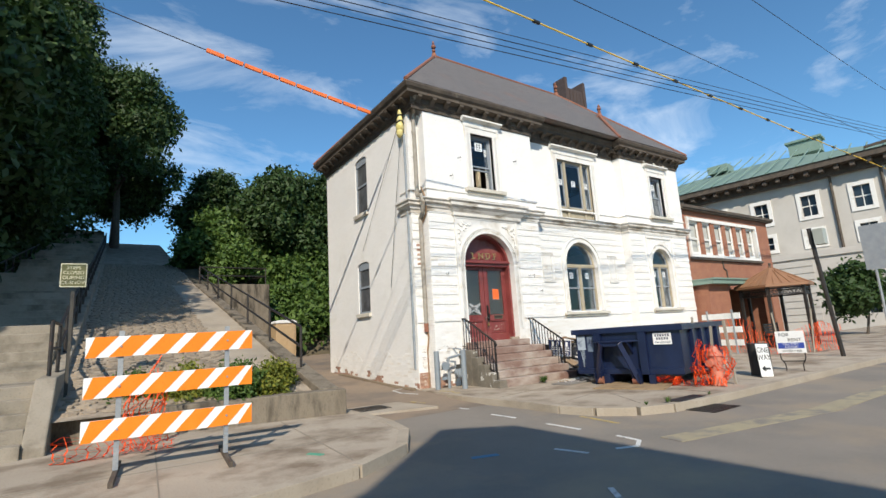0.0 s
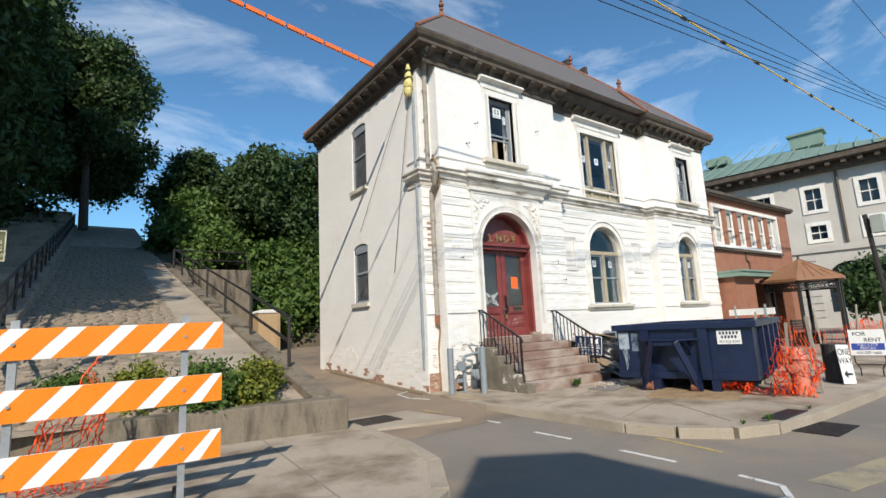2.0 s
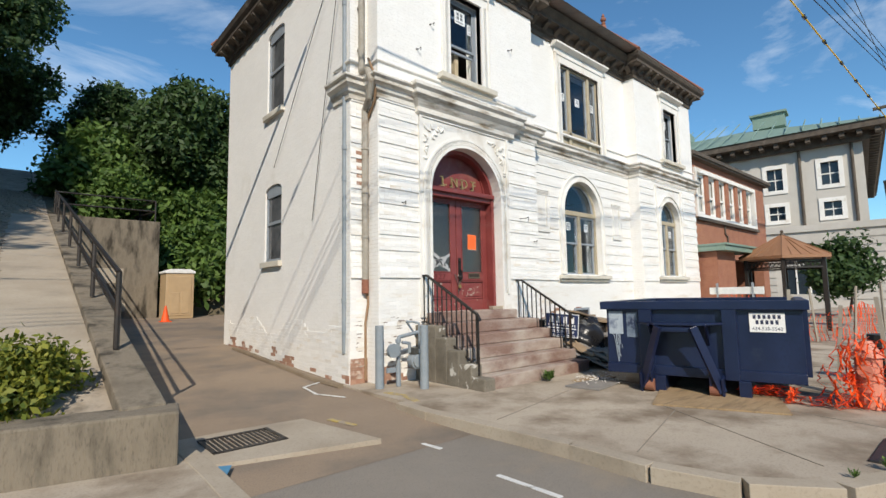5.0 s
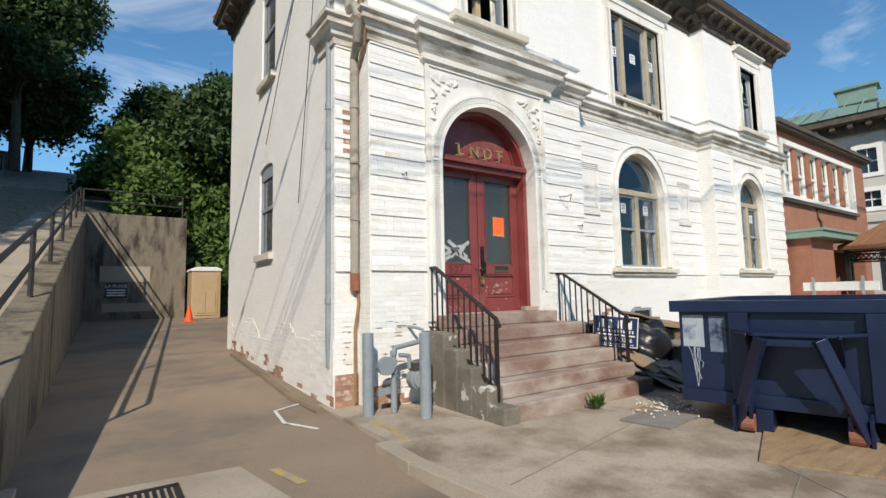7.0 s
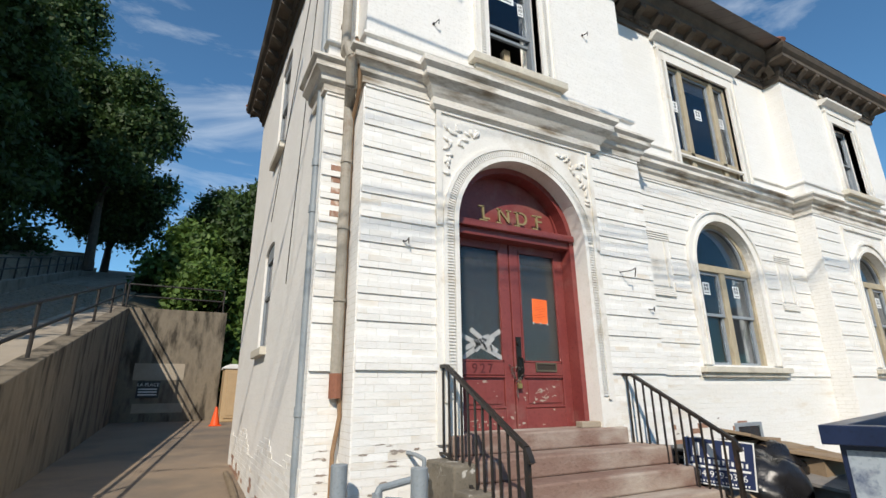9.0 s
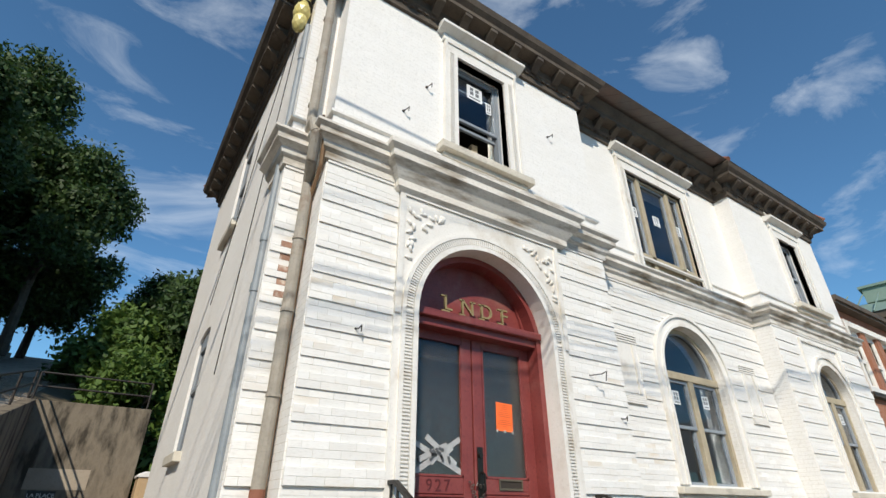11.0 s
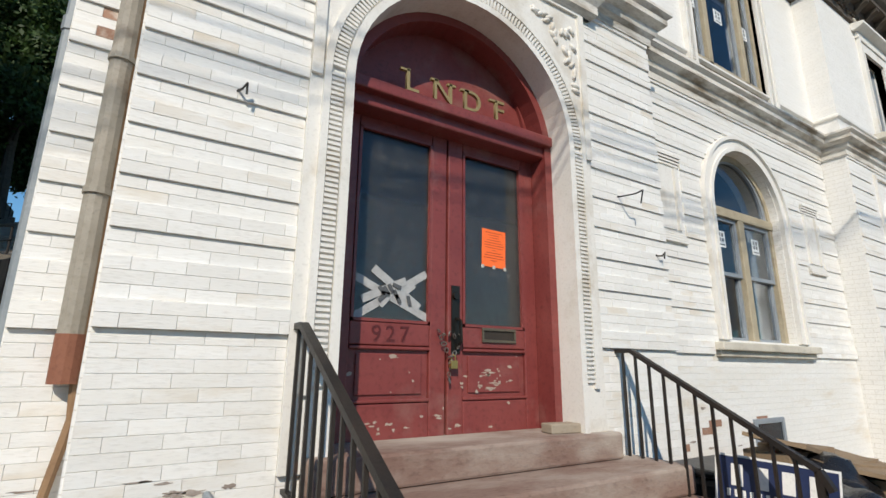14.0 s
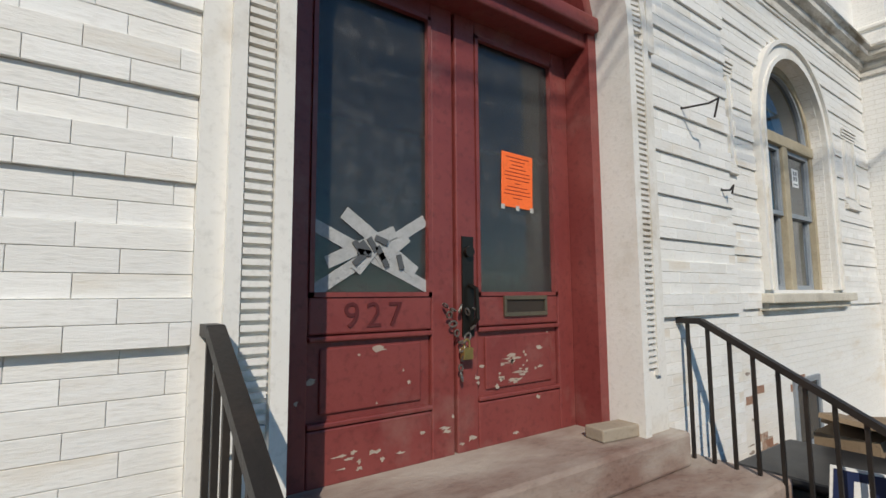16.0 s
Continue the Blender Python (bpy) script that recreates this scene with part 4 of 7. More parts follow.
# ---- dumpster ----
def dumpster():
    """Open roll-off container; local x along its length, y across, its A-frame at x = 0."""
    M = Matrix.Translation((10.0, 6.07, 0.0)) @ pose(0, 0, 0, 0, 0, 14)
    L, W, H0, H1 = 3.1, 2.25, 0.20, 1.06
    d = thing("dumpster", M @ Vector((2, 1.1, 0)), "open navy blue roll-off dumpster, scratched and paint-streaked", "dumpster")

    def P(name, fn, material=NAVY, label="", bevel=0.006, parent=None):
        bm = B()
        fn(bm)
        bmesh.ops.transform(bm, matrix=M, verts=bm.verts[:])
        return part(name, bm, material, parent or d, label, bevel)

    P("floor", lambda bm: bx(bm, 0.02, L, 0.03, W - 0.03, H0, H0 + 0.05))
    P("end_wall", lambda bm: bx(bm, 0.0, 0.04, 0, W, H0, H1))
    P("end_wall", lambda bm: bx(bm, L - 0.04, L, 0, W, H0, H1))
    P("side_wall", lambda bm: bx(bm, 0.04, L - 0.04, 0, 0.04, H0, H1))
    P("side_wall", lambda bm: bx(bm, 0.04, L - 0.04, W - 0.04, W, H0, H1))

    def rim(bm):
        bx(bm, -0.07, 0.05, -0.07, W + 0.07, H1, H1 + 0.11); bx(bm, L - 0.05, L + 0.07, -0.07, W + 0.07, H1, H1 + 0.11)
        bx(bm, 0.05, L - 0.05, -0.07, 0.05, H1, H1 + 0.11); bx(bm, 0.05, L - 0.05, W - 0.05, W + 0.07, H1, H1 + 0.11)
    P("rim", rim)
    P("sill_beam", lambda bm: bx(bm, -0.05, 0.0, 0, W, H0, H0 + 0.12))
    for y in (0.66, 1.64):
        P("rib", lambda bm: bx(bm, -0.09, 0.0, y, y + 0.16, H0, H1))
    for x in (0.6, 1.25, 1.9, 2.55):
        P("rib", lambda bm: bx(bm, x, x + 0.12, -0.07, 0.0, H0, H1))
        P("rib", lambda bm: bx(bm, x, x + 0.12, W, W + 0.07, H0, H1))
    for s, y in ((1, 0.87), (-1, 1.75)):
        P("strut", lambda bm: bar(bm, (-0.36, y + s * 0.24, 0.86), (-0.16, y - s * 0.02, 0.06), 0.05, 0.10))
        P("foot_beam", lambda bm: bar(bm, (0.0, y + s * 0.10, 0.20), (-0.2, y + s * 0.10, 0.14), 0.03, 0.24))
        P("foot_plate", lambda bm: bar(bm, (-0.10, y - s * 0.03, 0.0), (-0.16, y - s * 0.03, 0.25), 0.03, 0.16))
        P("roller", lambda bm: rod(bm, (-0.13, y - 0.0 * s, 0.085), (-0.13, y + 0.12 * s, 0.085), 0.08, 16), RUST, "rusty steel roller")
        P("gusset", lambda bm: prism(bm, [(0.0, 0.89), (0.0, 0.60), (-0.30, 0.86), (-0.30, 0.89)], lambda u, v: (u, y + s * 0.10, v), lambda u, v: (u, y + s * 0.125, v)))
    P("hook_plate", lambda bm: prism(bm, [(-0.02, 0.74), (-0.02, 1.84), (-0.36, 1.56), (-0.36, 1.06)], lambda u, v: (u, v, 0.87), lambda u, v: (u, v, 0.90)))
    P("hook_bar", lambda bm: bar(bm, (-0.33, 1.13, 0.82), (-0.33, 1.49, 0.82), 0.05, 0.06))
    P("skid", lambda bm: bx(bm, -0.1, L, 0.55, 0.68, 0.0, 0.2))
    P("skid", lambda bm: bx(bm, -0.1, L, 1.5, 1.63, 0.0, 0.2))
    PALE = surf("pale_patch_paint", (0.30, 0.36, 0.42), (0.42, 0.47, 0.51), 5, 0.5, 0.1, 40, (0.1, 0.13, 0.2), 5, (0.55, 0.7))

    def patches(bm):
        bx(bm, -0.004, 0.0, 2.03, 2.22, 0.72, 1.03)
    P("paint_patch", patches, PALE, "pale painted-over patch with drips", 0)
    P("paint_patch", lambda bm: bx(bm, -0.004, 0.0, 1.84, 1.98, 0.68, 1.02), surf("thin_blue_grey_paint", (0.07, 0.10, 0.15), (0.22, 0.27, 0.33), 7, 0.5, 0.1, 40, (0.02, 0.03, 0.07), 6, (0.5, 0.62)), "thin streaky grey paint patch", 0)
    random.seed(3)

    def drips(bm):
        for k in range(6):
            y, z = 2.04 + random.random() * 0.16, 0.72
            pts = [(-0.004, y, z)]
            for q in range(4):
                y += random.uniform(-0.03, 0.02)
                z -= random.uniform(0.02, 0.11)
                pts.append((-0.004, y, max(z, 0.34)))
            for a, b in zip(pts, pts[1:]):
                bar(bm, a, b, 0.004, 0.006)
    P("paint_drips", drips, PALE, "", 0)
    lab = P("label_plate", lambda bm: bx(bm, -0.012, -0.002, 0.17, 0.53, 0.79, 1.02), plain("white_label", (0.75, 0.75, 0.73), 0.5), "white label with dark blue print", 0)
    INK = plain("dark_blue_print", (0.03, 0.035, 0.07), 0.5)
    for body, z, sz in (("434-528-5540", 0.83, 0.055),):
        text("lettering", body, sz, M @ pose(-0.0135, 0.35, z, 90, 0, -90), INK, lab, 0.0008)
    # the hauler's name as plain strokes
    for n, z in ((6, 0.95), (5, 0.885)):
        def strokes(bm, n=n, z=z):
            for i in range(n):
                yc = 0.35 + (i - (n - 1) / 2) * 0.05
                bx(bm, -0.0145, -0.0125, yc - 0.015, yc + 0.015, z, z + 0.048)
        P("name_strokes", strokes, INK, "", 0, lab)
    return d


dumpster()

# ---- brick office, limestone building and shelter down the street ----
office = thing("brick_office", (23, 14, 0), "two-storey orange-red brick office with a long window band", "building")
OY = 10.86                                              # its front
bm = B()
pierced(bm, rect(19.2, 26.9, -0.2, 5.62), [rect(19.78, 25.5, 3.8, 5.24), rect(21.6, 26.2, 0.0, 2.4)], xz(OY), xz(OY + 0.35))
part("wall", bm, BRICK_RED, office)
bm = B()
bx(bm, 19.2, 26.9, 18, 18.4, -0.2, 5.62); bx(bm, 26.55, 26.9, OY + 0.35, 18, -0.2, 5.62); bx(bm, 19.2, 19.5, OY + 0.35, 18, -0.2, 5.62); bx(bm, 19.5, 26.55, OY + 0.35, 18, 5.3, 5.4)
part("wall", bm, BRICK_RED, office)
bm = B()
bx(bm, 19.18, 27.1, OY - 0.2, 18.5, 5.62, 5.68); bx(bm, 19.18, 27.15, OY - 0.25, 18.55, 5.68, 5.80)
part("roof_edge", bm, DARKWOOD, office, "dark metal roof edge")
# office floor and partition, coloured dark to stand for indoor shade
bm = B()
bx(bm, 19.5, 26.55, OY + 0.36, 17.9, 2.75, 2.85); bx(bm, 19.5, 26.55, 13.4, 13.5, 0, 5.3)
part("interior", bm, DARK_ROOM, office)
bm = B()
for x0, x1, z0, z1 in ((19.66, 25.62, 3.70, 3.82), (19.66, 25.62, 5.22, 5.36), (19.66, 19.80, 3.82, 5.22), (25.48, 25.62, 3.82, 5.22)):
    bx(bm, x0, x1, OY - 0.07, OY + 0.2, z0, z1)
part("window_surround", bm, TRIM, office, "white window surround")
bm = B()
bx(bm, 19.6, 25.68, OY - 0.12, OY + 0.02, 3.60, 3.70)
part("window_sill", bm, DARKWOOD, office, "dark sill under the window band")
for k in range(6):
    x = 19.80 + k * 0.947
    if k:
        bm = B()
        bx(bm, x - 0.13, x + 0.13, OY - 0.02, OY + 0.2, 3.82, 5.22)
        part("pier", bm, BRICK_RED, office)
    w = window("window_%d" % (10 + k), (x, OY + 0.1, 3.8), "white framed office window with lowered blinds")
    frame_bars(w, x + 0.13, x + 0.815, 3.82, 5.22, OY + 0.05, 0.07, 0.06, TRIM)
    frame_bars(w, x + 0.2, x + 0.745, 3.89, 4.5, OY + 0.06, 0.05, 0.05, TRIM, "sash")
    frame_bars(w, x + 0.2, x + 0.745, 4.5, 5.15, OY + 0.055, 0.03, 0.04, TRIM, "sash")
    bm = B()
    bx(bm, x + 0.2, x + 0.745, OY + 0.13, OY + 0.15, 3.88, 5.16)
    part("blind", bm, plain("pale_blind", (0.42, 0.42, 0.38), 0.7), w)
bm = B()
bx(bm, 19.2, 22.2, 9.9, OY, 2.52, 2.68); bx(bm, 19.18, 22.25, 9.85, OY, 2.68, 2.74)
part("canopy", bm, COPPER, office, "green metal edged flat canopy")
bm = B()
bx(bm, 19.35, 20.9, 10.2, OY, -0.1, 2.52)
part("porch_wall", bm, BRICK_RED, office)
bm = B()
tube(bm, [(22.1, OY - 0.03, 3.6), (22.1, OY - 0.03, 3.3), (22.3, OY - 0.03, 3.2), (22.3, OY - 0.03, 2.74)], 0.03, 8)
part("drain_pipe", bm, DARKWOOD, office)


def shelter():
    """A six-sided open pavilion with a hipped metal roof."""
    cx, cy, R, ze, za = 22.3, 9.0, 1.42, 2.36, 3.12
    s = thing("shelter", (cx, cy, 0), "six-sided open shelter with brown metal roof on dark posts", "shelter")
    BROWN = surf("brown_metal_roof", (0.24, 0.12, 0.06), (0.30, 0.155, 0.08), 2, 0.55)
    ring = [(math.cos(math.radians(60 * k + 12)), math.sin(math.radians(60 * k + 12))) for k in range(6)]
    bm = B()
    v = [bm.verts.new((cx + a * R, cy + b * R, ze)) for a, b in ring]
    w = [bm.verts.new((cx + a * R, cy + b * R, ze - 0.09)) for a, b in ring]
    t = bm.verts.new((cx, cy, za))
    for i in range(6):
        bm.faces.new((v[i], v[(i + 1) % 6], t)); bm.faces.new((w[i], w[(i + 1) % 6], v[(i + 1) % 6], v[i]))
    bm.faces.new(w)
    roof = part("roof", bm, BROWN, s, "brown standing-seam metal roof")
    for i in range(6):
        a, b = Vector((*ring[i], 0)), Vector((*ring[(i + 1) % 6], 0))
        for k in range(5):
            q = a.lerp(b, k / 5)
            f = 1.0 if k == 0 else 0.98 * min(k, 5 - k) / 2.5
            bm = B()
            lo = Vector((cx + q.x * R, cy + q.y * R, ze + 0.012))
            hi = Vector((cx, cy, za + 0.012))
            rod(bm, lo, lo.lerp(hi, f), 0.014, 5)
            part("seam", bm, BROWN, roof)
    bm = B()
    rod(bm, (cx, cy, za - 0.04), (cx, cy, za + 0.06), 0.07, 10, 0.03)
    bmesh.ops.create_icosphere(bm, subdivisions=2, radius=0.055, matrix=Matrix.Translation((cx, cy, za + 0.1)))
    part("finial", bm, DARKWOOD, s)
    r = R - 0.22
    for i in range(6):
        a, b = ring[i]
        bm = B()
        bx(bm, cx + a * r - 0.05, cx + a * r + 0.05, cy + b * r - 0.05, cy + b * r + 0.05, 0, ze - 0.09)
        part("post", bm, IRON, s)
        p, q = Vector((cx + a * r, cy + b * r, 0)), Vector((cx + ring[(i + 1) % 6][0] * r, cy + ring[(i + 1) % 6][1] * r, 0))
        bm = B()
        for z in (1.98, 2.20):
            bar(bm, p + Vector((0, 0, z)), q + Vector((0, 0, z)), 0.04, 0.05)
        for k in range(9):
            c = p.lerp(q, (k + 0.5) / 9)
            d = (q - p).normalized()
            m = Matrix.Translation(c + Vector((0, 0, 2.09))) @ Matrix((d, Vector((0, 0, 1)), d.cross(Vector((0, 0, 1))))).transposed().to_4x4()
            pts = [m @ Vector((0.06 * math.cos(u * 1.0472), 0.08 * math.sin(u * 1.0472), 0)) for u in range(7)]
            for u, x in zip(pts, pts[1:]):
                bar(bm, u, x, 0.016, 0.016)
        part("lattice", bm, IRON, s, "scrolled iron frieze")
    return s


shelter()


def stone_block():
    """The grey limestone building across the far street: upper storeys on a rusticated base."""
    X, Y0, Y1, E, Z = 47.0, 10.0, 36.0, 80.0, 12.0
    s = thing("limestone_building", (X + 10, 26, 0), "grey limestone building with a green copper hip roof", "building")
    up = []
    LY = (11.4, 14.7, 18.0, 21.3, 24.6, 27.9, 31.2)
    for y in LY:
        up += [rect(y, y + 1.0, 8.75, 10.4), rect(y, y + 1.0, 6.45, 7.5)]
    bm = B()
    pierced(bm, rect(Y0, Y1, 5.0, Z), up, yz(X), yz(X + 0.5))
    part("wall", bm, LIMESTONE, s)
    side = []
    for x in (50, 54, 58, 62, 66, 70, 74):
        side += [rect(x, x + 1.2, 8.75, 10.4), rect(x, x + 1.2, 6.45, 7.8)]
    bm = B()
    pierced(bm, rect(X + 0.5, E, 5.0, Z), side, xz(Y0), xz(Y0 + 0.5))
    part("wall", bm, LIMESTONE, s)
    ar = [arch(y, 1.5, 0.9, 3.0, 12) for y in (13.5, 20.5, 27.5, 34.5)]
    bm = B()
    pierced(bm, rect(Y0 - 1.6, Y1, -0.3, 5.3), ar, yz(X - 1.6), yz(X - 1.0))
    bx(bm, X - 1.0, E, Y0 - 1.6, Y0 - 1.0, -0.3, 5.3)
    bx(bm, X - 1.75, X + 0.2, Y0 - 1.75, Y1, 5.3, 5.75)
    bx(bm, X - 1.5, E, Y0 - 1.75, Y0 + 0.2, 5.3, 5.75)
    part("base_wall", bm, LIMESTONE, s)
    bm = B()
    for k in range(9):
        z = 0.55 + k * 0.52
        for y0, y1 in ((Y0 - 1.6, 11.7), (15.4, 18.6), (22.4, 25.6), (29.4, 32.6), (36.4, Y1)):
            bx(bm, X - 1.66, X - 1.58, y0, y1, z, z + 0.44)
    part("stone_course", bm, LIMESTONE, s)
    # backing sheet whose dark colour stands for the unlit rooms
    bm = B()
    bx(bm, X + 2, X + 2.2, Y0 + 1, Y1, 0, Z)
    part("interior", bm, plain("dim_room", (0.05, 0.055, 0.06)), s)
    DG = plain("dark_window_glass", (0.02, 0.03, 0.04), 0.12)
    for y in LY:
        for z0, z1 in ((8.75, 10.4), (6.45, 7.5)):
            bm = B()
            bx(bm, X + 0.25, X + 0.3, y, y + 1.2, z0, z1)
            w = part("window", bm, DG, s, "dark window in a pale stone frame")
            bm = B()
            for a, b, c, d in ((y - 0.28, y, z0 - 0.28, z1 + 0.28), (y + 1.0, y + 1.28, z0 - 0.28, z1 + 0.28), (y, y + 1.0, z0 - 0.28, z0), (y, y + 1.0, z1, z1 + 0.28)):
                bx(bm, X - 0.08, X + 0.1, a, b, c, d)
            part("frame", bm, TRIM, w)
            bm = B()
            bx(bm, X + 0.2, X + 0.25, y + 0.47, y + 0.53, z0, z1); bx(bm, X + 0.2, X + 0.25, y, y + 1.0, (z0 + z1) / 2 - 0.04, (z0 + z1) / 2 + 0.04)
            part("glazing_bar", bm, TRIM, w)
    for x in (50, 54, 58, 62, 66, 70, 74):
        for z0, z1 in ((8.75, 10.4), (6.45, 7.8)):
            bm = B()
            bx(bm, x, x + 1.2, Y0 + 0.25, Y0 + 0.3, z0, z1)
            part("window", bm, DG, s)
    for y in (13.5, 20.5, 27.5, 34.5):
        bm = B()
        prism(bm, arch(y, 1.5, 0.9, 3.0, 12), yz(X - 1.25), yz(X - 1.2))
        w = part("window", bm, DG, s, "arched dark window of the stone base")
        bm = B()
        bx(bm, X - 1.32, X - 1.26, y - 0.06, y + 0.06, 0.9, 4.4); bx(bm, X - 1.32, X - 1.26, y - 1.5, y + 1.5, 2.9, 3.05); bx(bm, X - 1.32, X - 1.26, y - 0.8, y - 0.7, 0.9, 4.2); bx(bm, X - 1.32, X - 1.26, y + 0.7, y + 0.8, 0.9, 4.2)
        part("glazing_bar", bm, TRIM, w)
    bm = B()
    o = 1.3
    bx(bm, X - o, E, Y0 - o, Y1, Z + 0.15, Z + 0.6)
    bx(bm, X - 0.4, E, Y0 - 0.4, Y1, Z - 0.5, Z + 0.15)
    for k in range(34):
        bx(bm, X - 1.1, X - 0.3, Y0 - 1 + k * 0.95, Y0 - 0.7 + k * 0.95, Z - 0.2, Z + 0.15)
    for k in range(34):
        bx(bm, X + k * 0.95, X + 0.3 + k * 0.95, Y0 - 1.1, Y0 - 0.3, Z - 0.2, Z + 0.15)
    part("cornice", bm, DARKWOOD, s, "dark bracketed eave")
    bm = B()
    a = [bm.verts.new(p) for p in ((X - 1.4, Y0 - 1.4, Z + 0.6), (E, Y0 - 1.4, Z + 0.6), (E, Y1 + 1, Z + 0.6), (X - 1.4, Y1 + 1, Z + 0.6))]
    b = [bm.verts.new(p) for p in ((X + 11, Y0 + 9, Z + 4.9), (E, Y0 + 9, Z + 4.9), (E, Y1 - 9, Z + 4.9), (X + 11, Y1 - 9, Z + 4.9))]
    for i in range(4):
        bm.faces.new((a[i], a[(i + 1) % 4], b[(i + 1) % 4], b[i]))
    bm.faces.new(b)
    part("roof", bm, COPPER, s, "green copper roof with standing seams")
    bm = B()
    for k in range(33):
        y = Y0 - 1 + k * 1.05
        t = min(1, (y - Y0 + 1.4) / 10.4, (Y1 + 1 - y) / 10)
        rod(bm, (X - 1.4, y, Z + 0.66), (X - 1.4 + 10.4 * t, y, Z + 0.66 + 4.6 * t), 0.05, 5)
    part("seam", bm, COPPER, s)
    bm = B()
    bx(bm, X + 9, X + 10.5, 15, 17.5, Z + 4.3, Z + 5.5); bx(bm, X + 8.8, X + 10.8, 14.8, 17.7, Z + 5.5, Z + 5.7)
    part("roof_vent", bm, COPPER, s, "green roof ventilator")
    bm = B()
    bx(bm, X + 9, X + 11, 23, 25, Z + 4.6, Z + 5.4)
    part("roof_vent", bm, COPPER, s, "green roof ventilator")
    for y in (10.6, 13.6, 23.7):
        bm = B()
        rod(bm, (X - 0.12, y, 5.7), (X - 0.12, y, Z), 0.1, 8)
        part("downspout", bm, DARKWOOD, s)
    turn = Matrix.Translation((X, Y0, 0)) @ pose(0, 0, 0, 0, 0, 8) @ Matrix.Translation((-X, -Y0, 0))
    s.matrix_basis = turn @ s.matrix_basis
    return s


stone_block()

# ---- trees and shrubs ----
def crown_mesh(name, blobs, count, size, material, seed, squash=0.8):
    """Many small leaf blades in clumps round the blobs' shells: (centre, radius) each."""
    rng = np.random.default_rng(seed)
    w = np.array([b[1] ** 2 for b in blobs])
    pick = rng.choice(len(blobs), count // 14, p=w / w.sum())
    C = np.array([b[0] for b in blobs], float)[pick]
    R = np.array([b[1] for b in blobs], float)[pick]
    d = rng.normal(size=(len(pick), 3))
    d /= np.linalg.norm(d, axis=1)[:, None]
    rad = R * (1 - 0.45 * rng.random(len(pick)) ** 2) * (0.88 + 0.24 * rng.random(len(pick)))
    clump = C + d * rad[:, None] * np.array([1, 1, squash])
    pos = np.repeat(clump, 14, axis=0) + rng.normal(scale=size * 1.7, size=(len(clump) * 14, 3))
    n = len(pos)
    u = rng.normal(size=(n, 3)); u /= np.linalg.norm(u, axis=1)[:, None]
    up = np.repeat(d, 14, axis=0) + rng.normal(scale=0.7, size=(n, 3)) + np.array([0, 0, 0.5])
    v = np.cross(u, up); v /= np.linalg.norm(v, axis=1)[:, None] + 1e-9
    s = size * (0.6 + 0.8 * rng.random(n))[:, None]
    V = np.stack([pos - u * s, pos + v * s * 0.5, pos + u * s, pos - v * s * 0.5], axis=1).reshape(-1, 3)
    me = bpy.data.meshes.new(name)
    me.from_pydata(V.tolist(), [], np.arange(n * 4).reshape(-1, 4).tolist())
    me.materials.append(material)
    return me


def tree(at, height, blobs, count, size, material, seed, label, lean=(0, 0), r=0.25):
    t = thing("tree", at, label, "tree")
    x, y, z = at
    rng = random.Random(seed)
    bm = B()
    top = Vector((x + lean[0], y + lean[1], z + height * 0.6))
    mid = Vector((x, y, z)).lerp(top, 0.5) + Vector((rng.uniform(-0.3, 0.3), rng.uniform(-0.3, 0.3), 0))
    rod(bm, (x, y, z - 0.5), mid, r, 9, r * 0.75)
    rod(bm, mid, top, r * 0.75, 9, r * 0.4)
    part("trunk", bm, BARK, t)
    for c, R in blobs[:9]:
        bm = B()
        s = mid.lerp(top, rng.random())
        rod(bm, s, Vector(c) * 0.8 + s * 0.2, r * 0.35, 6, r * 0.1)
        part("limb", bm, BARK, t)
    ob = new("crown", crown_mesh("crown", blobs, count, size, material, seed))
    ob.parent = t
    ob.matrix_parent_inverse = t.matrix_basis.inverted()
    ob["kind"] = "stuff"
    return t


def blobs_for(cx, cy, cz, R, H, n, seed, r0=0.35, r1=0.6):
    rng = random.Random(seed)
    out = []
    for k in range(n):
        a, q, h = rng.uniform(0, 6.283), math.sqrt(rng.random()), rng.random()
        taper = math.sin(math.pi * (0.18 + 0.78 * h)) ** 0.7
        out.append(((cx + R * q * taper * math.cos(a), cy + R * q * taper * math.sin(a), cz + H * h), R * rng.uniform(r0, r1)))
    return out


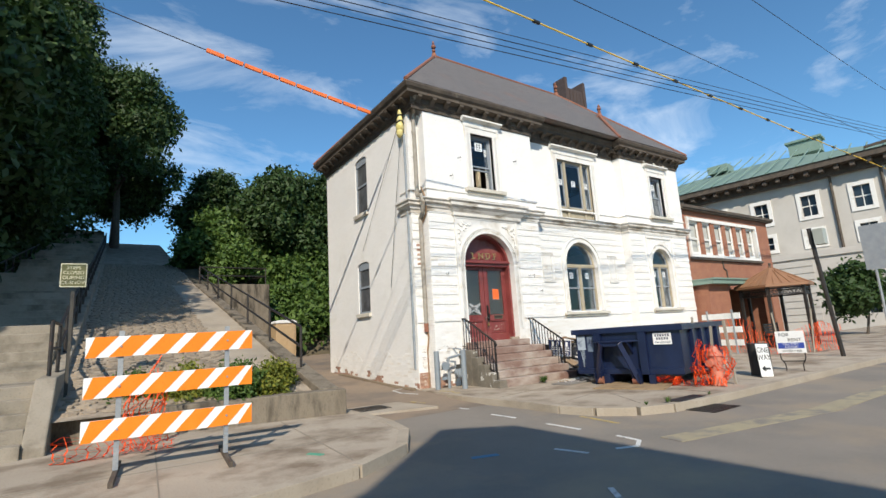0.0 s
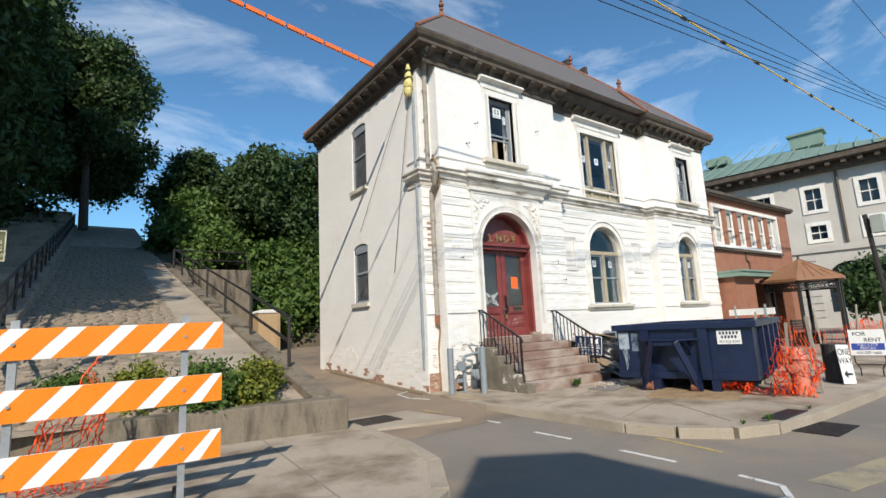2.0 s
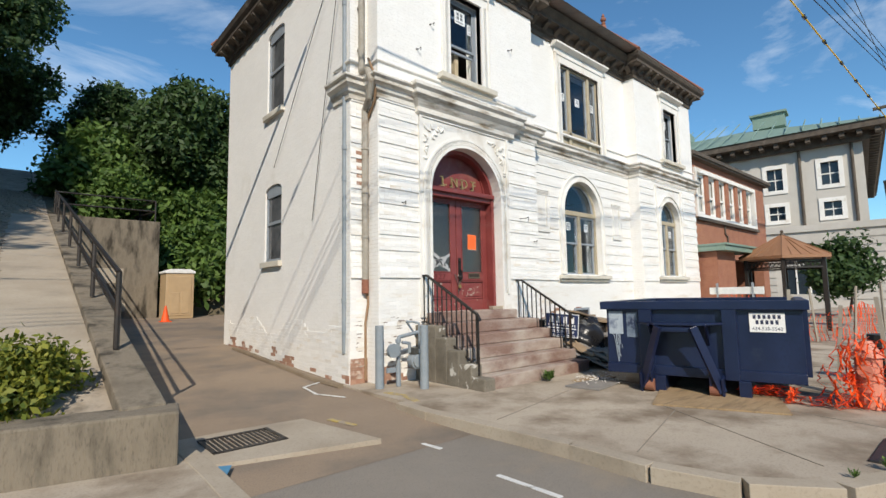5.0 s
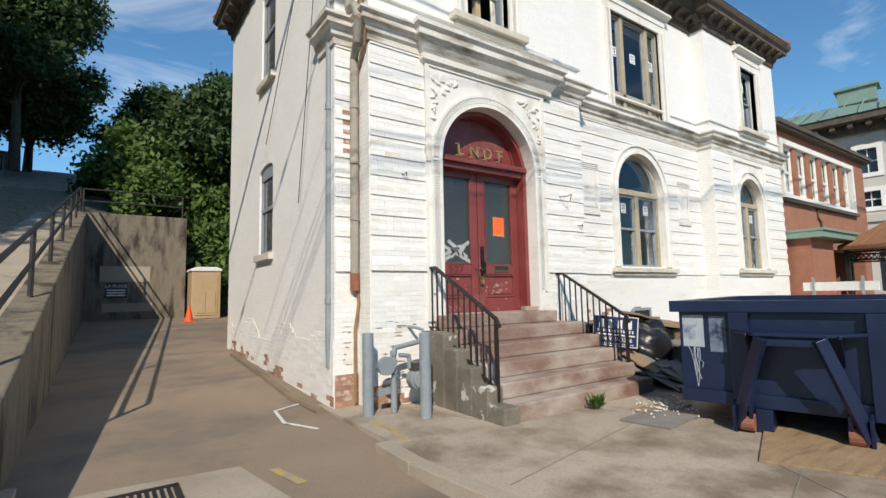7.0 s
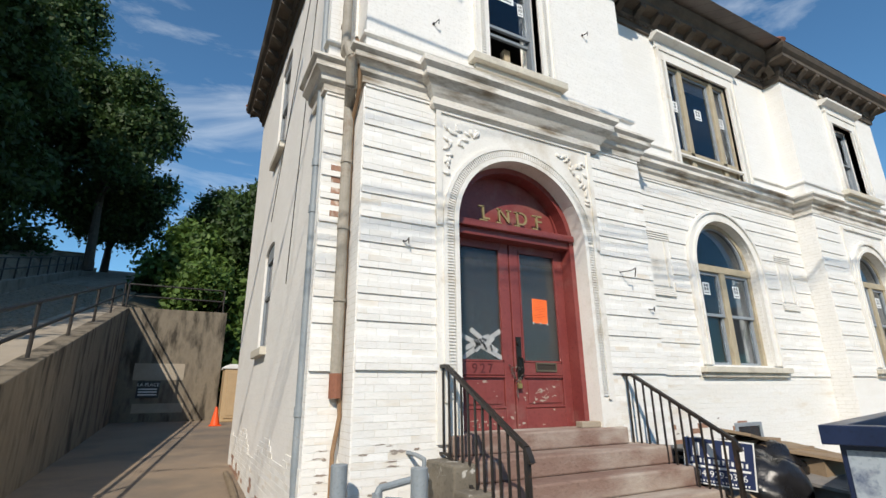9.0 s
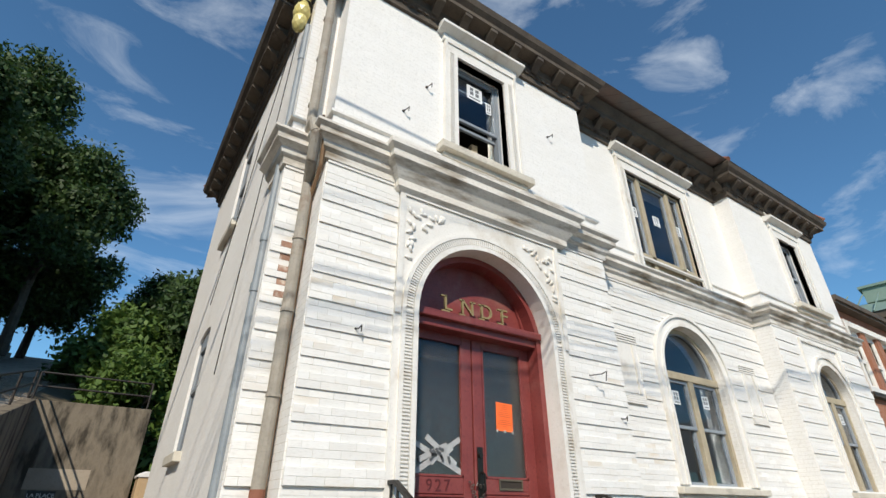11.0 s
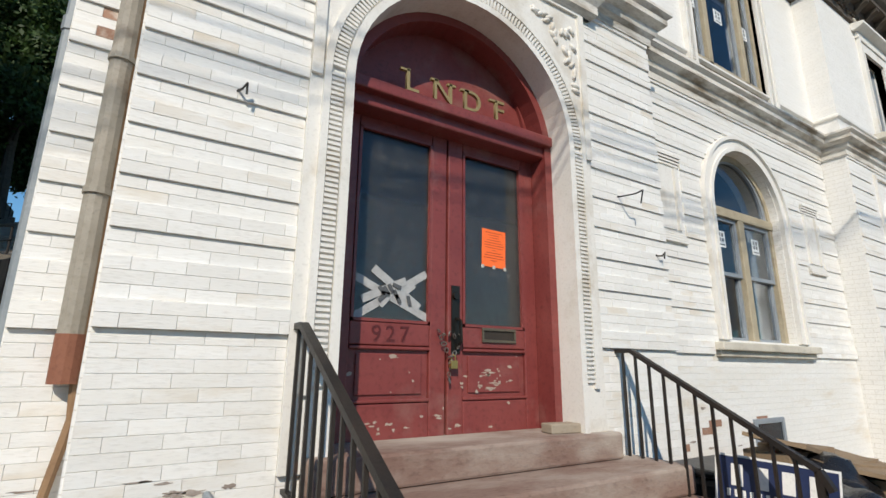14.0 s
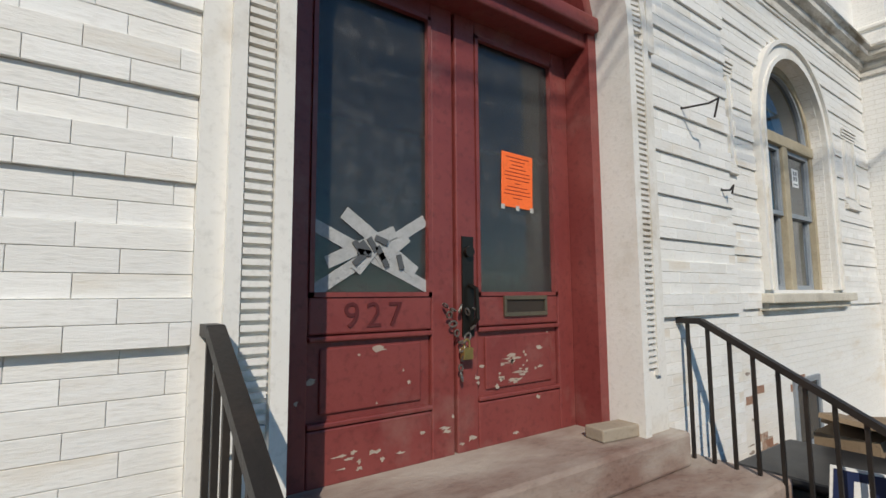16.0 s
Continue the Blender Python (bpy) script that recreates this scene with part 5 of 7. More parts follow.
TREES = [  # x, y, ground z, crown radius, crown foot above ground, crown height, leaves, colour
    (-5.2, 24.5, 4.6, 3.7, 2.0, 13.0, 40000, LEAF), (-3.9, 31, 6.2, 3.2, 2.0, 10.0, 30000, LEAF), (-8, 21, 4.5, 4.4, 1.0, 15.5, 30000, LEAF),
    (-9, 30, 7, 5, 1, 14, 24000, LEAF), (0.4, 40, 9.0, 3.5, 2.6, 8.5, 30000, LEAF), (-4.6, 40, 9.5, 4.2, 1.5, 14, 30000, LEAF),
    # trees at (-8.2, 10.5) and (-9.5, 15): unseen, added to shade the hill steps
    (-12, 32, 9, 6, 0, 12, 18000, LEAF), (-13, 22, 6, 5, 0, 17, 20000, LEAF), (-8.2, 10.5, 3.2, 3.4, 2.6, 8.0, 20000, LEAF), (-9.5, 15, 4.5, 4.0, 1.5, 11, 20000, LEAF), (-6, 36, 7.6, 4.0, 0, 11, 20000, LEAF), (0.2, 47, 10.2, 3.0, 2.2, 4.5, 12000, LEAF),
    (-4.3, 17, 2.8, 2.2, 2.4, 6.0, 22000, LEAF), (-3.6, 22, 4.0, 2.4, 2.6, 7.5, 24000, LEAF),
    (7.2, 43.5, 8.0, 2.6, 0.3, 6.0, 22000, LEAF), (5.6, 33, 5.0, 1.8, 0.2, 3.2, 12000, LEAF_LIGHT), (10.0, 49, 8.6, 3.4, 0.5, 4.5, 14000, LEAF),
    (10.2, 32.5, 5.4, 2.6, 0.0, 6.2, 22000, LEAF), (13.5, 33, 6, 3.2, 0, 6, 14000, LEAF),
]
for k, (x, y, z, R, foot, H, cnt, mt) in enumerate(TREES):
    tree((x, y, z), H + foot, blobs_for(x, y, z + foot + 0.5, R, H, 26, 100 + k), int(cnt * 1.5), 0.155, mt, 200 + k, "dense green leafy tree on the hillside", r=0.28)


def shrub(at, blobs, count, size, material, seed, label):
    s = thing("shrub", at, label, "shrub")
    ob = new("foliage", crown_mesh("foliage", blobs, count, size, material, seed))
    ob.parent, ob.matrix_parent_inverse, ob["kind"] = s, s.matrix_basis.inverted(), "stuff"
    bm = B()
    for k in range(7):
        c, R = blobs[k % len(blobs)]
        rod(bm, at, c, 0.02 + size * 0.05, 5, 0.008)
    part("stem", bm, BARK, s)
    return s


rng = random.Random(9)
for k in range(16):
    y = 12.5 + k * 2.0
    x, z = -3.9 - rng.uniform(0, 1.6), 0.9 + (y - 10) * 0.24
    shrub((x, y, z), blobs_for(x, y, z, 1.3, 1.8, 7, 900 + k, 0.5, 0.8), 6500, 0.16, LEAF, 950 + k, "dark green undergrowth beside the hill steps")
for k in range(20):
    x, y = 9.3 + (k % 7) * 1.25 + rng.uniform(-0.4, 0.4), 28.4 + (k // 7) * 2.2 + rng.uniform(-0.5, 0.5)
    z = 0.6 + (y - 26.3) * 0.8
    shrub((x, y, z), blobs_for(x, y, z - 0.2, 1.5, 2.0, 8, 300 + k, 0.5, 0.8), 6500, 0.17, LEAF_LIGHT, 400 + k, "bright green shrub covering the bank")
for k in range(9):
    y = 30 + k * 1.7
    x, z = 5.9 + rng.uniform(-0.1, 0.9), ramp_z(y) - 0.2
    shrub((x, y, z), blobs_for(x, y, z, 1.0, 1.3, 6, 500 + k, 0.5, 0.8), 4000, 0.15, LEAF_LIGHT, 600 + k, "green shrub beside the ramp")
for k, (x, y) in enumerate(((0.9, 10.4), (1.7, 10.1), (2.35, 9.75), (3.05, 9.75))):
    shrub((x, y, 0.42), blobs_for(x, y, 0.45, 0.42, 0.35, 7, 700 + k, 0.5, 0.75), 5200, 0.036, LEAF_YELLOW if k % 2 else LEAF_LIGHT, 800 + k, "yellow-green low bush in the planter")


# ---- barricade ----
def barricade():
    b = thing("barricade", (1.4, 7.5, 0), "orange and white striped road barricade on metal posts", "barricade")
    WHT, ORG = plain("reflective_white", (0.80, 0.80, 0.78), 0.4), plain("reflective_orange", (0.85, 0.22, 0.01), 0.4)
    A, C = Vector((0.44, 7.1, 0)), Vector((2.11, 6.98, 0))
    d = (C - A).normalized()
    nrm = Vector((d.y, -d.x, 0))
    L = (C - A).length
    M = Matrix.Translation(A) @ Matrix((d, -nrm, Vector((0, 0, 1)))).transposed().to_4x4()
    for z in (0.37, 0.815, 1.24):
        bm = B()
        bx(bm, 0, L, -0.02, 0.0, z, z + 0.22)
        bmesh.ops.transform(bm, matrix=M, verts=bm.verts[:])
        rail = part("rail", bm, WHT, b, "board with slanting orange stripes")
        n = 5
        for k in range(n + 1):
            s = k * L / n * 0.98
            poly = [(s - 0.12, z), (s + 0.09, z), (s + 0.29, z + 0.22), (s + 0.08, z + 0.22)]
            poly = [(min(max(u, 0), L), v) for u, v in poly]
            if poly[1][0] - poly[0][0] < 0.01 and poly[2][0] - poly[3][0] < 0.01:
                continue
            bm = B()
            prism(bm, poly, lambda u, v: M @ Vector((u, -0.0225, v)), lambda u, v: M @ Vector((u, -0.0205, v)))
            part("stripe", bm, ORG, rail)
    for u in (0.32, L - 0.28):
        bm = B()
        bx(bm, u - 0.025, u + 0.025, 0.0, 0.045, 0.06, 1.52, M)
        p = part("post", bm, STEEL, b, "perforated galvanised post")
        bm = B()
        bx(bm, u - 0.022, u + 0.022, -0.55, 0.6, 0.005, 0.055, M)
        part("foot", bm, DARKWOOD, b)
        for z in (0.48, 0.925, 1.35):
            bm = B()
            rod(bm, M @ Vector((u, -0.035, z)), M @ Vector((u, 0.0, z)), 0.012, 8)
            part("bolt", bm, STEEL, p)
    return b


barricade()


# ---- steps and rails beside the ramp ----
def rail_run(name, pts, height, label, step=1.6, mids=(0.5,), group=""):
    """An iron pipe rail along points of its foot."""
    r = thing(name, pts[0], label, "railing", group)
    for h in (1.0,) + tuple(mids):
        for a, b in zip(pts, pts[1:]):
            bm = B()
            rod(bm, Vector(a) + Vector((0, 0, height * h)), Vector(b) + Vector((0, 0, height * h)), 0.028, 8)
            part("rail", bm, IRON, r)
    done = set()
    for a, b in zip(pts, pts[1:]):
        L = (Vector(b) - Vector(a)).length
        k = max(1, round(L / step))
        for i in range(k + 1):
            p = Vector(a).lerp(b, i / k)
            key = tuple(round(c, 2) for c in p)
            if key in done:
                continue
            done.add(key)
            bm = B()
            rod(bm, p, p + Vector((0, 0, height)), 0.03, 8)
            part("post", bm, IRON, r)
    return r


rail_run("ramp_railing", [(3.88, y, ramp_z(y) + 0.13) for y in (10.6, 18.0, 25.7)], 0.82, "black iron pipe railing along the ramp wall", 2.45)
rail_run("ramp_railing", [(3.95, 26.05, 4.37), (7.0, 26.05, 4.37), (7.0, 36, 5.2)], 0.82, "black iron pipe railing on the end wall", 3.0)

hill_steps = thing("hill_steps", (-1.3, 10, 0), "long flight of worn grey concrete steps up the hill", "steps")
z, y = 0.0, 8.95
flights = 0
STEP_GREY = surf("worn_grey_step_concrete", (0.25, 0.22, 0.17), (0.34, 0.30, 0.24), 1.5, 0.9, 0.4, 40, (0.13, 0.11, 0.08), 1.4, (0.48, 0.7))
landings = []
while y < 46:
    n = 5 if flights == 0 else 6
    for k in range(n):
        bm = B()
        deep = 0.27 if k < n - 1 else (1.9 if flights == 0 else 2.5)
        bx(bm, -2.5, -0.32, y, y + deep + 0.02, z - 0.6, z + 0.178)
        part("step" if k < n - 1 else "landing", bm, STEP_GREY, hill_steps, bevel=0.012)
        z += 0.178
        y += deep
    landings.append((y, z))
    flights += 1
bm = B()
prism(bm, [(9.0, -0.3), (9.0, 0.12), (9.95, 0.98), (11.7, 1.02), (46, 10.0), (46, 8.5), (12, 0.0)], yz(-0.32), yz(-0.06))
part("cheek_wall", bm, STEP_GREY, hill_steps, bevel=0.02)
bm = B()
prism(bm, [(9.0, -0.3), (9.0, 0.12), (9.95, 0.98), (11.7, 1.02), (46, 10.0), (46, 8.5), (12, 0.0)], yz(-2.78), yz(-2.5))
part("cheek_wall", bm, STEP_GREY, hill_steps, bevel=0.02)
for x in (-0.19, -2.64):
    rail_run("step_railing", [(x, 10.3, 1.0), (x, 11.7, 1.02), (x, 20, 3.19), (x, 30, 5.8), (x, 45, 9.74)], 0.85, "black iron pipe railing beside the hill steps", 1.5)

bm = B()
prism(bm, [(-0.2, 9.9), (3.75, 9.05), (3.75, 10.6), (-0.2, 12.0)], xy(0.0), xy(0.36))
solid("ground_planter", bm, SOIL, "dark planter soil with litter", kind="structure")

sign = thing("steps_sign", (0.02, 10.5, 0.4), "green and cream sign STEPS CLOSED DURING ICE-SNOW on a post", "sign")
bm = B()
bx(bm, -0.005, 0.045, 10.52, 10.56, 0.3, 2.35)
part("post", bm, plain("bronze_post", (0.05, 0.045, 0.035)), sign)
CREAM, OLIVE = plain("cream_sign_paint", (0.55, 0.53, 0.38), 0.5), plain("olive_sign_paint", (0.10, 0.10, 0.035), 0.5)
ms = pose(0.02, 10.5, 2.62, 0, 0, -4)
bm = B()
bx(bm, -0.18, 0.18, -0.006, 0.006, -0.2, 0.2, ms)
board = part("board", bm, CREAM, sign, bevel=0.004)
bm = B()
bx(bm, -0.165, 0.165, -0.009, -0.0065, -0.185, 0.185, ms)
part("field", bm, OLIVE, board)
for k, wd in enumerate(("STEPS", "CLOSED", "DURING", "ICE-SNOW")):
    text("lettering", wd, 0.078, ms @ pose(0, -0.0105, 0.125 - 0.083 * k, 90, 0, 0), CREAM, board, 0.001)

# ---- alley end: portable toilet, cone, notice ----
toilet = thing("portable_toilet", (7.7, 25.2, alley_z(25)), "tan plastic portable toilet with a white roof", "portable toilet")
TAN = plain("tan_plastic", (0.42, 0.30, 0.17), 0.5)
zt = alley_z(25)
bm = B()
bx(bm, 7.22, 8.2, 24.9, 25.9, zt, zt + 1.72)
part("body", bm, TAN, toilet, bevel=0.03)
bm = B()
bx(bm, 7.32, 8.1, 24.87, 24.9, zt + 0.12, zt + 1.6); bx(bm, 7.4, 7.68, 24.85, 24.87, zt + 0.2, zt + 1.0); bx(bm, 7.74, 8.02, 24.85, 24.87, zt + 0.2, zt + 1.0)
part("door", bm, TAN, toilet, bevel=0.01)
bm = B()
prism(bm, [(7.18, zt + 1.72), (8.24, zt + 1.72), (8.24, zt + 1.80), (8.05, zt + 1.88), (7.37, zt + 1.88), (7.18, zt + 1.80)], xz(24.86), xz(25.94))
part("roof", bm, plain("white_plastic", (0.7, 0.7, 0.68), 0.5), toilet, bevel=0.02)
ORANGE = plain("traffic_orange", (0.80, 0.09, 0.01), 0.5)
cone = thing("traffic_cone", (7.02, 23.8, alley_z(23.8)), "orange traffic cone on the alley floor", "cone")
zc = alley_z(23.8)
bm = B()
rod(bm, (7.02, 23.8, zc + 0.03), (7.02, 23.8, zc + 0.56), 0.14, 16, 0.03)
part("cone_body", bm, ORANGE, cone)
bm = B()
bx(bm, 6.85, 7.19, 23.63, 23.97, zc, zc + 0.03)
part("base", bm, ORANGE, cone)
BLACK = plain("black_sign_paint", (0.015, 0.015, 0.016), 0.4)
PAPERW = plain("white_print", (0.72, 0.72, 0.70), 0.5)
notice = thing("parking_notice", (4.98, 25.88, 1.4), "black notice with white lettering on the concrete wall", "notice")
bm = B()
bx(bm, 4.66, 5.32, 25.875, 25.895, 1.38, 1.92)
part("board", bm, BLACK, notice)
text("lettering", "LA PLACE", 0.15, pose(4.99, 25.872, 1.80, 90, 0, 0), PAPERW, notice, 0.001)
bm = B()
for z in (1.64, 1.55, 1.46):
    bx(bm, 4.72, 5.26, 25.872, 25.874, z, z + 0.04)
part("print_bars", bm, PAPERW, notice)
bm = B()
bx(bm, 4.5, 6.0, 25.888, 25.898, 1.95, 2.5)
bx(bm, 4.6, 6.1, 25.888, 25.898, 0.9, 1.2)
part("paint_patch", bm, CONCRETE, notice, "paler patch of repaired concrete")
# railing and brick parapet high on the bank
bm = B()
bx(bm, 8.4, 24, 38.0, 38.5, 6.5, 8.9)
solid("wall_upper_terrace", bm, BRICK_RED, "brick terrace wall above the bank", kind="structure")
rail_run("terrace_railing", [(8.5, 38.2, 8.9), (24, 38.2, 8.9)], 0.9, "thin dark railing on the upper terrace", 2.5, (0.33, 0.66))

# ---- the corner: pipes, meter, hooks ----
PIPE = surf("peeling_grey_downspout", (0.27, 0.245, 0.20), (0.36, 0.33, 0.28), 6, 0.7, 0.4, 40, (0.16, 0.10, 0.06), 4, (0.55, 0.75))
ds = thing("downspout", (7.1, 10.85, 1.4), "peeling grey-brown iron downspout in the corner of the front", "downspout")
bm = B()
tube(bm, [(7.06, 10.92, 7.15), (7.06, 10.92, 4.86), (7.03, 10.70, 4.80), (7.05, 10.62, 4.6), (7.08, 10.74, 4.36), (7.135, 10.945, 4.25), (7.135, 10.945, 1.55)], 0.052, 12)
part("pipe", bm, PIPE, ds, smooth=False)
bm = B()
rod(bm, (7.135, 10.945, 1.56), (7.135, 10.945, 1.35), 0.056, 12)
part("rusty_end", bm, RUST, ds, "rusted lower end")
for z in (6.6, 5.9, 5.2, 3.6, 2.9, 2.2):
    bm = B()
    rod(bm, (7.06 if z > 4.5 else 7.135, 10.94, z), (7.06 if z > 4.5 else 7.135, 10.94, z + 0.03), 0.06, 12)
    part("collar", bm, PIPE, ds)
bm = B()
tube(bm, [(6.92, 10.5, 7.5), (6.98, 10.72, 7.32), (7.06, 10.92, 7.15)], 0.065, 12)
part("elbow", bm, PIPE, ds)
cable = thing("cable_run", (7.2, 10.85, 0), "brown corroded cable beside the downspout", "cable")
bm = B()
COPPERW = surf("brown_cable", (0.22, 0.13, 0.07), (0.30, 0.19, 0.10), 6, 0.7, 0.2, 50)
tube(bm, [(7.17, 10.9, 5.1), (7.14, 10.72, 4.84), (7.13, 10.60, 4.62), (7.17, 10.72, 4.34), (7.175, 10.94, 4.1), (7.175, 10.95, 1.4), (7.19, 10.95, 1.2), (7.14, 10.95, 0.9), (7.13, 10.93, 0.05)], 0.02, 7)
part("strand", bm, COPPERW, cable)
cond = thing("conduit", (6.88, 11.15, 0.5), "grey steel electric conduit on the side wall", "conduit")
bm = B()
tube(bm, [(6.88, 11.14, 6.6), (6.88, 11.14, 0.75), (6.895, 11.16, 0.45)], 0.035, 10)
part("pipe", bm, BLUEGREY, cond)
for z in (6.0, 3.6, 3.1, 1.2):
    bm = B()
    rod(bm, (6.88, 11.14, z), (6.88, 11.14, z + 0.08), 0.043, 10)
    part("coupling", bm, BLUEGREY, cond)
bag = thing("cable_cover", (6.8, 11.15, 6.6), "yellow plastic cover tied over the service cable head", "cover")
YEL = surf("yellow_cover_plastic", (0.62, 0.52, 0.16), (0.75, 0.66, 0.30), 6, 0.4, 0.3, 20)
bm = B()
for z, r in ((7.15, 0.07), (6.98, 0.1), (6.8, 0.13), (6.65, 0.11)):
    bmesh.ops.create_icosphere(bm, subdivisions=2, radius=1, matrix=Matrix.Translation((6.78, 11.15 + (7 - z) * 0.1, z)) @ Matrix.Diagonal((r * 0.8, r, 0.16, 1)))
part("wrap", bm, YEL, bag)
bm = B()
for z in (7.05, 6.88):
    rod(bm, (6.78, 11.15, z), (6.78, 11.16, z + 0.02), 0.115, 12)
part("tie", bm, BLACK, bag)

meter = thing("gas_meter", (7.55, 10.4, 0), "blue-grey gas meter with regulator and pipework", "gas meter")
bm = B()
tube(bm, [(7.34, 10.38, 0.0), (7.34, 10.38, 0.66), (7.36, 10.38, 0.70), (7.76, 10.38, 0.76)], 0.028, 10)
part("riser", bm, BLUEGREY, meter)
bm = B()
rod(bm, (7.34, 10.38, 0.0), (7.34, 10.38, 0.32), 0.036, 12)
part("sleeve", bm, BLUEGREY, meter)
for z in (0.42, 0.52, 0.62):
    bm = B()
    rod(bm, (7.34, 10.38, z), (7.34, 10.38, z + 0.05), 0.042, 8)
    part("union", bm, BLUEGREY, meter)
bm = B()
bmesh.ops.create_icosphere(bm, subdivisions=2, radius=1, matrix=Matrix.Translation((7.22, 10.36, 0.52)) @ Matrix.Diagonal((0.085, 0.06, 0.085, 1)))
rod(bm, (7.22, 10.30, 0.52), (7.22, 10.36, 0.52), 0.10, 18)
part("regulator", bm, BLUEGREY, meter)
bm = B()
rod(bm, (7.63, 10.28, 0.34), (7.63, 10.40, 0.34), 0.125, 22)
rod(bm, (7.63, 10.25, 0.34), (7.63, 10.28, 0.34), 0.10, 22)
part("meter_body", bm, BLUEGREY, meter, bevel=0.008)
bm = B()
bx(bm, 7.54, 7.74, 10.27, 10.40, 0.44, 0.53)
part("index_box", bm, plain("dark_index_box", (0.05, 0.05, 0.045), 0.4), meter)
bm = B()
bx(bm, 7.63, 7.70, 10.262, 10.27, 0.46, 0.51)
part("dial", bm, PAPERW, meter)
bm = B()
tube(bm, [(7.53, 10.36, 0.46), (7.53, 10.36, 0.60), (7.40, 10.36, 0.62)], 0.024, 9); tube(bm, [(7.72, 10.36, 0.5), (7.72, 10.36, 0.72), (7.72, 10.36, 0.88), (7.72, 10.5, 0.9), (7.72, YP, 0.9)], 0.018, 9)
part("outlet_pipe", bm, BLUEGREY, meter)
bm = B()
bx(bm, 7.16, 7.40, 10.40, 10.43, 0.20, 0.27)
part("clamp", bm, BLUEGREY, meter)
bm = B()
tube(bm, [(6.72, 15.6, 0.19), (6.70, 14.5, 0.16), (6.66, 13.0, 0.08), (6.60, 11.6, 0.02), (6.66, 10.75, -0.0)], 0.05, 8)
solid("hose", bm, surf("dirty_canvas_hose", (0.16, 0.12, 0.08), (0.23, 0.18, 0.12), 5), "dirty brown hose lying along the alley wall", "hose")


def hook(x, z, y=YP, s=0.65):
    bm = B()
    tube(bm, [(x, y, z), (x + 0.02 * s, y - 0.10 * s, z - 0.01), (x + 0.05 * s, y - 0.12 * s, z + 0.02), (x + 0.055 * s, y - 0.10 * s, z - 0.05 * s)], 0.006, 6)
    bmesh.ops.create_icosphere(bm, subdivisions=1, radius=0.02, matrix=Matrix.Translation((x, y - 0.005, z)))
    solid("wall_hook", bm, IRON, "bent rusty iron hook in the white wall", "hook", group="hooks in the front wall")


hook(7.65, 2.78); hook(10.52, 2.78, s=1.6); hook(10.95, 2.35); hook(8.0, 5.45); hook(8.3, 6.0); hook(10.35, 6.2)

# ---- door hardware and papers ----
bm = B()
bx(bm, 9.135, 9.20, YD - 0.008, YD, 1.52, 1.97)
plate = part("lock_plate", bm, plain("black_bronze", (0.02, 0.018, 0.015), 0.35, 0.5), door)
bm = B()
rod(bm, (9.165, YD - 0.03, 1.90), (9.165, YD - 0.005, 1.90), 0.025, 14)
tube(bm, [(9.175, YD - 0.01, 1.75), (9.18, YD - 0.05, 1.73), (9.185, YD - 0.05, 1.60), (9.18, YD - 0.01, 1.56)], 0.011, 8)
part("door_handle", bm, plate.data.materials[0], plate)
bm = B()
rngd = random.Random(4)
CH = plain("dull_chain_steel", (0.22, 0.21, 0.19), 0.4, 0.7)
chain_line = [(9.02, 1.66), (9.06, 1.64), (9.10, 1.645), (9.14, 1.63), (9.185, 1.64), (9.19, 1.60), (9.17, 1.56), (9.14, 1.52), (9.11, 1.50), (9.08, 1.54), (9.06, 1.58), (9.04, 1.62), (9.11, 1.47), (9.115, 1.43), (9.10, 1.39), (9.105, 1.35)]
for k, (x, z) in enumerate(chain_line):
    m = Matrix.Translation((x, YD - 0.035, z)) @ pose(0, 0, 0, rngd.uniform(0, 180), rngd.uniform(0, 90), rngd.uniform(0, 180)) @ Matrix.Diagonal((1, 0.65, 1, 1))
    pts = [m @ Vector((0.019 * math.cos(a * 0.785), 0.019 * math.sin(a * 0.785), 0)) for a in range(9)]
    for a, b in zip(pts, pts[1:]):
        rod(bm, a, b, 0.0042, 5)
part("chain", bm, CH, door, "steel chain through the handles")
bm = B()
bx(bm, 9.105, 9.155, YD - 0.055, YD - 0.025, 1.425, 1.475)
tube(bm, [(9.115, YD - 0.04, 1.475), (9.115, YD - 0.04, 1.50), (9.13, YD - 0.04, 1.512), (9.145, YD - 0.04, 1.50), (9.145, YD - 0.04, 1.475)], 0.005, 6)
part("padlock", bm, plain("brass_padlock", (0.45, 0.33, 0.12), 0.35, 0.8), door, "brass padlock", bevel=0.003)
bm = B()
for x0, x1, z0, z1 in ((9.385, 9.68, 1.60, 1.62), (9.385, 9.68, 1.68, 1.70), (9.385, 9.40, 1.62, 1.68), (9.665, 9.68, 1.62, 1.68)):
    bx(bm, x0, x1, YD - 0.014, YD, z0, z1)
slot = part("letter_slot", bm, plain("tarnished_bronze", (0.14, 0.12, 0.085), 0.4, 0.5), door, bevel=0.003)
bm = B()
bx(bm, 9.40, 9.665, YD - 0.003, YD - 0.001, 1.62, 1.68)
part("slot_shadow", bm, plain("slot_inside", (0.03, 0.022, 0.015)), slot)
DARKRED = plain("dark_red_numerals", (0.09, 0.012, 0.012), 0.5)
for k, ch in enumerate("927"):
    text("numeral", ch, 0.14, pose(8.60 + 0.095 * k, YD - 0.003, 1.625, 90, 0, 0), DARKRED, door, 0.002)
pp = thing("posted_paper", (9.5, YD + 0.015, 2.15), "bright orange printed notice taped to the door glass", "paper")
mpap = pose(9.515, YD + 0.018, 2.28, 0, 1.5, 0)
bm = B()
bx(bm, -0.108, 0.108, -0.001, 0.001, -0.14, 0.14, mpap)
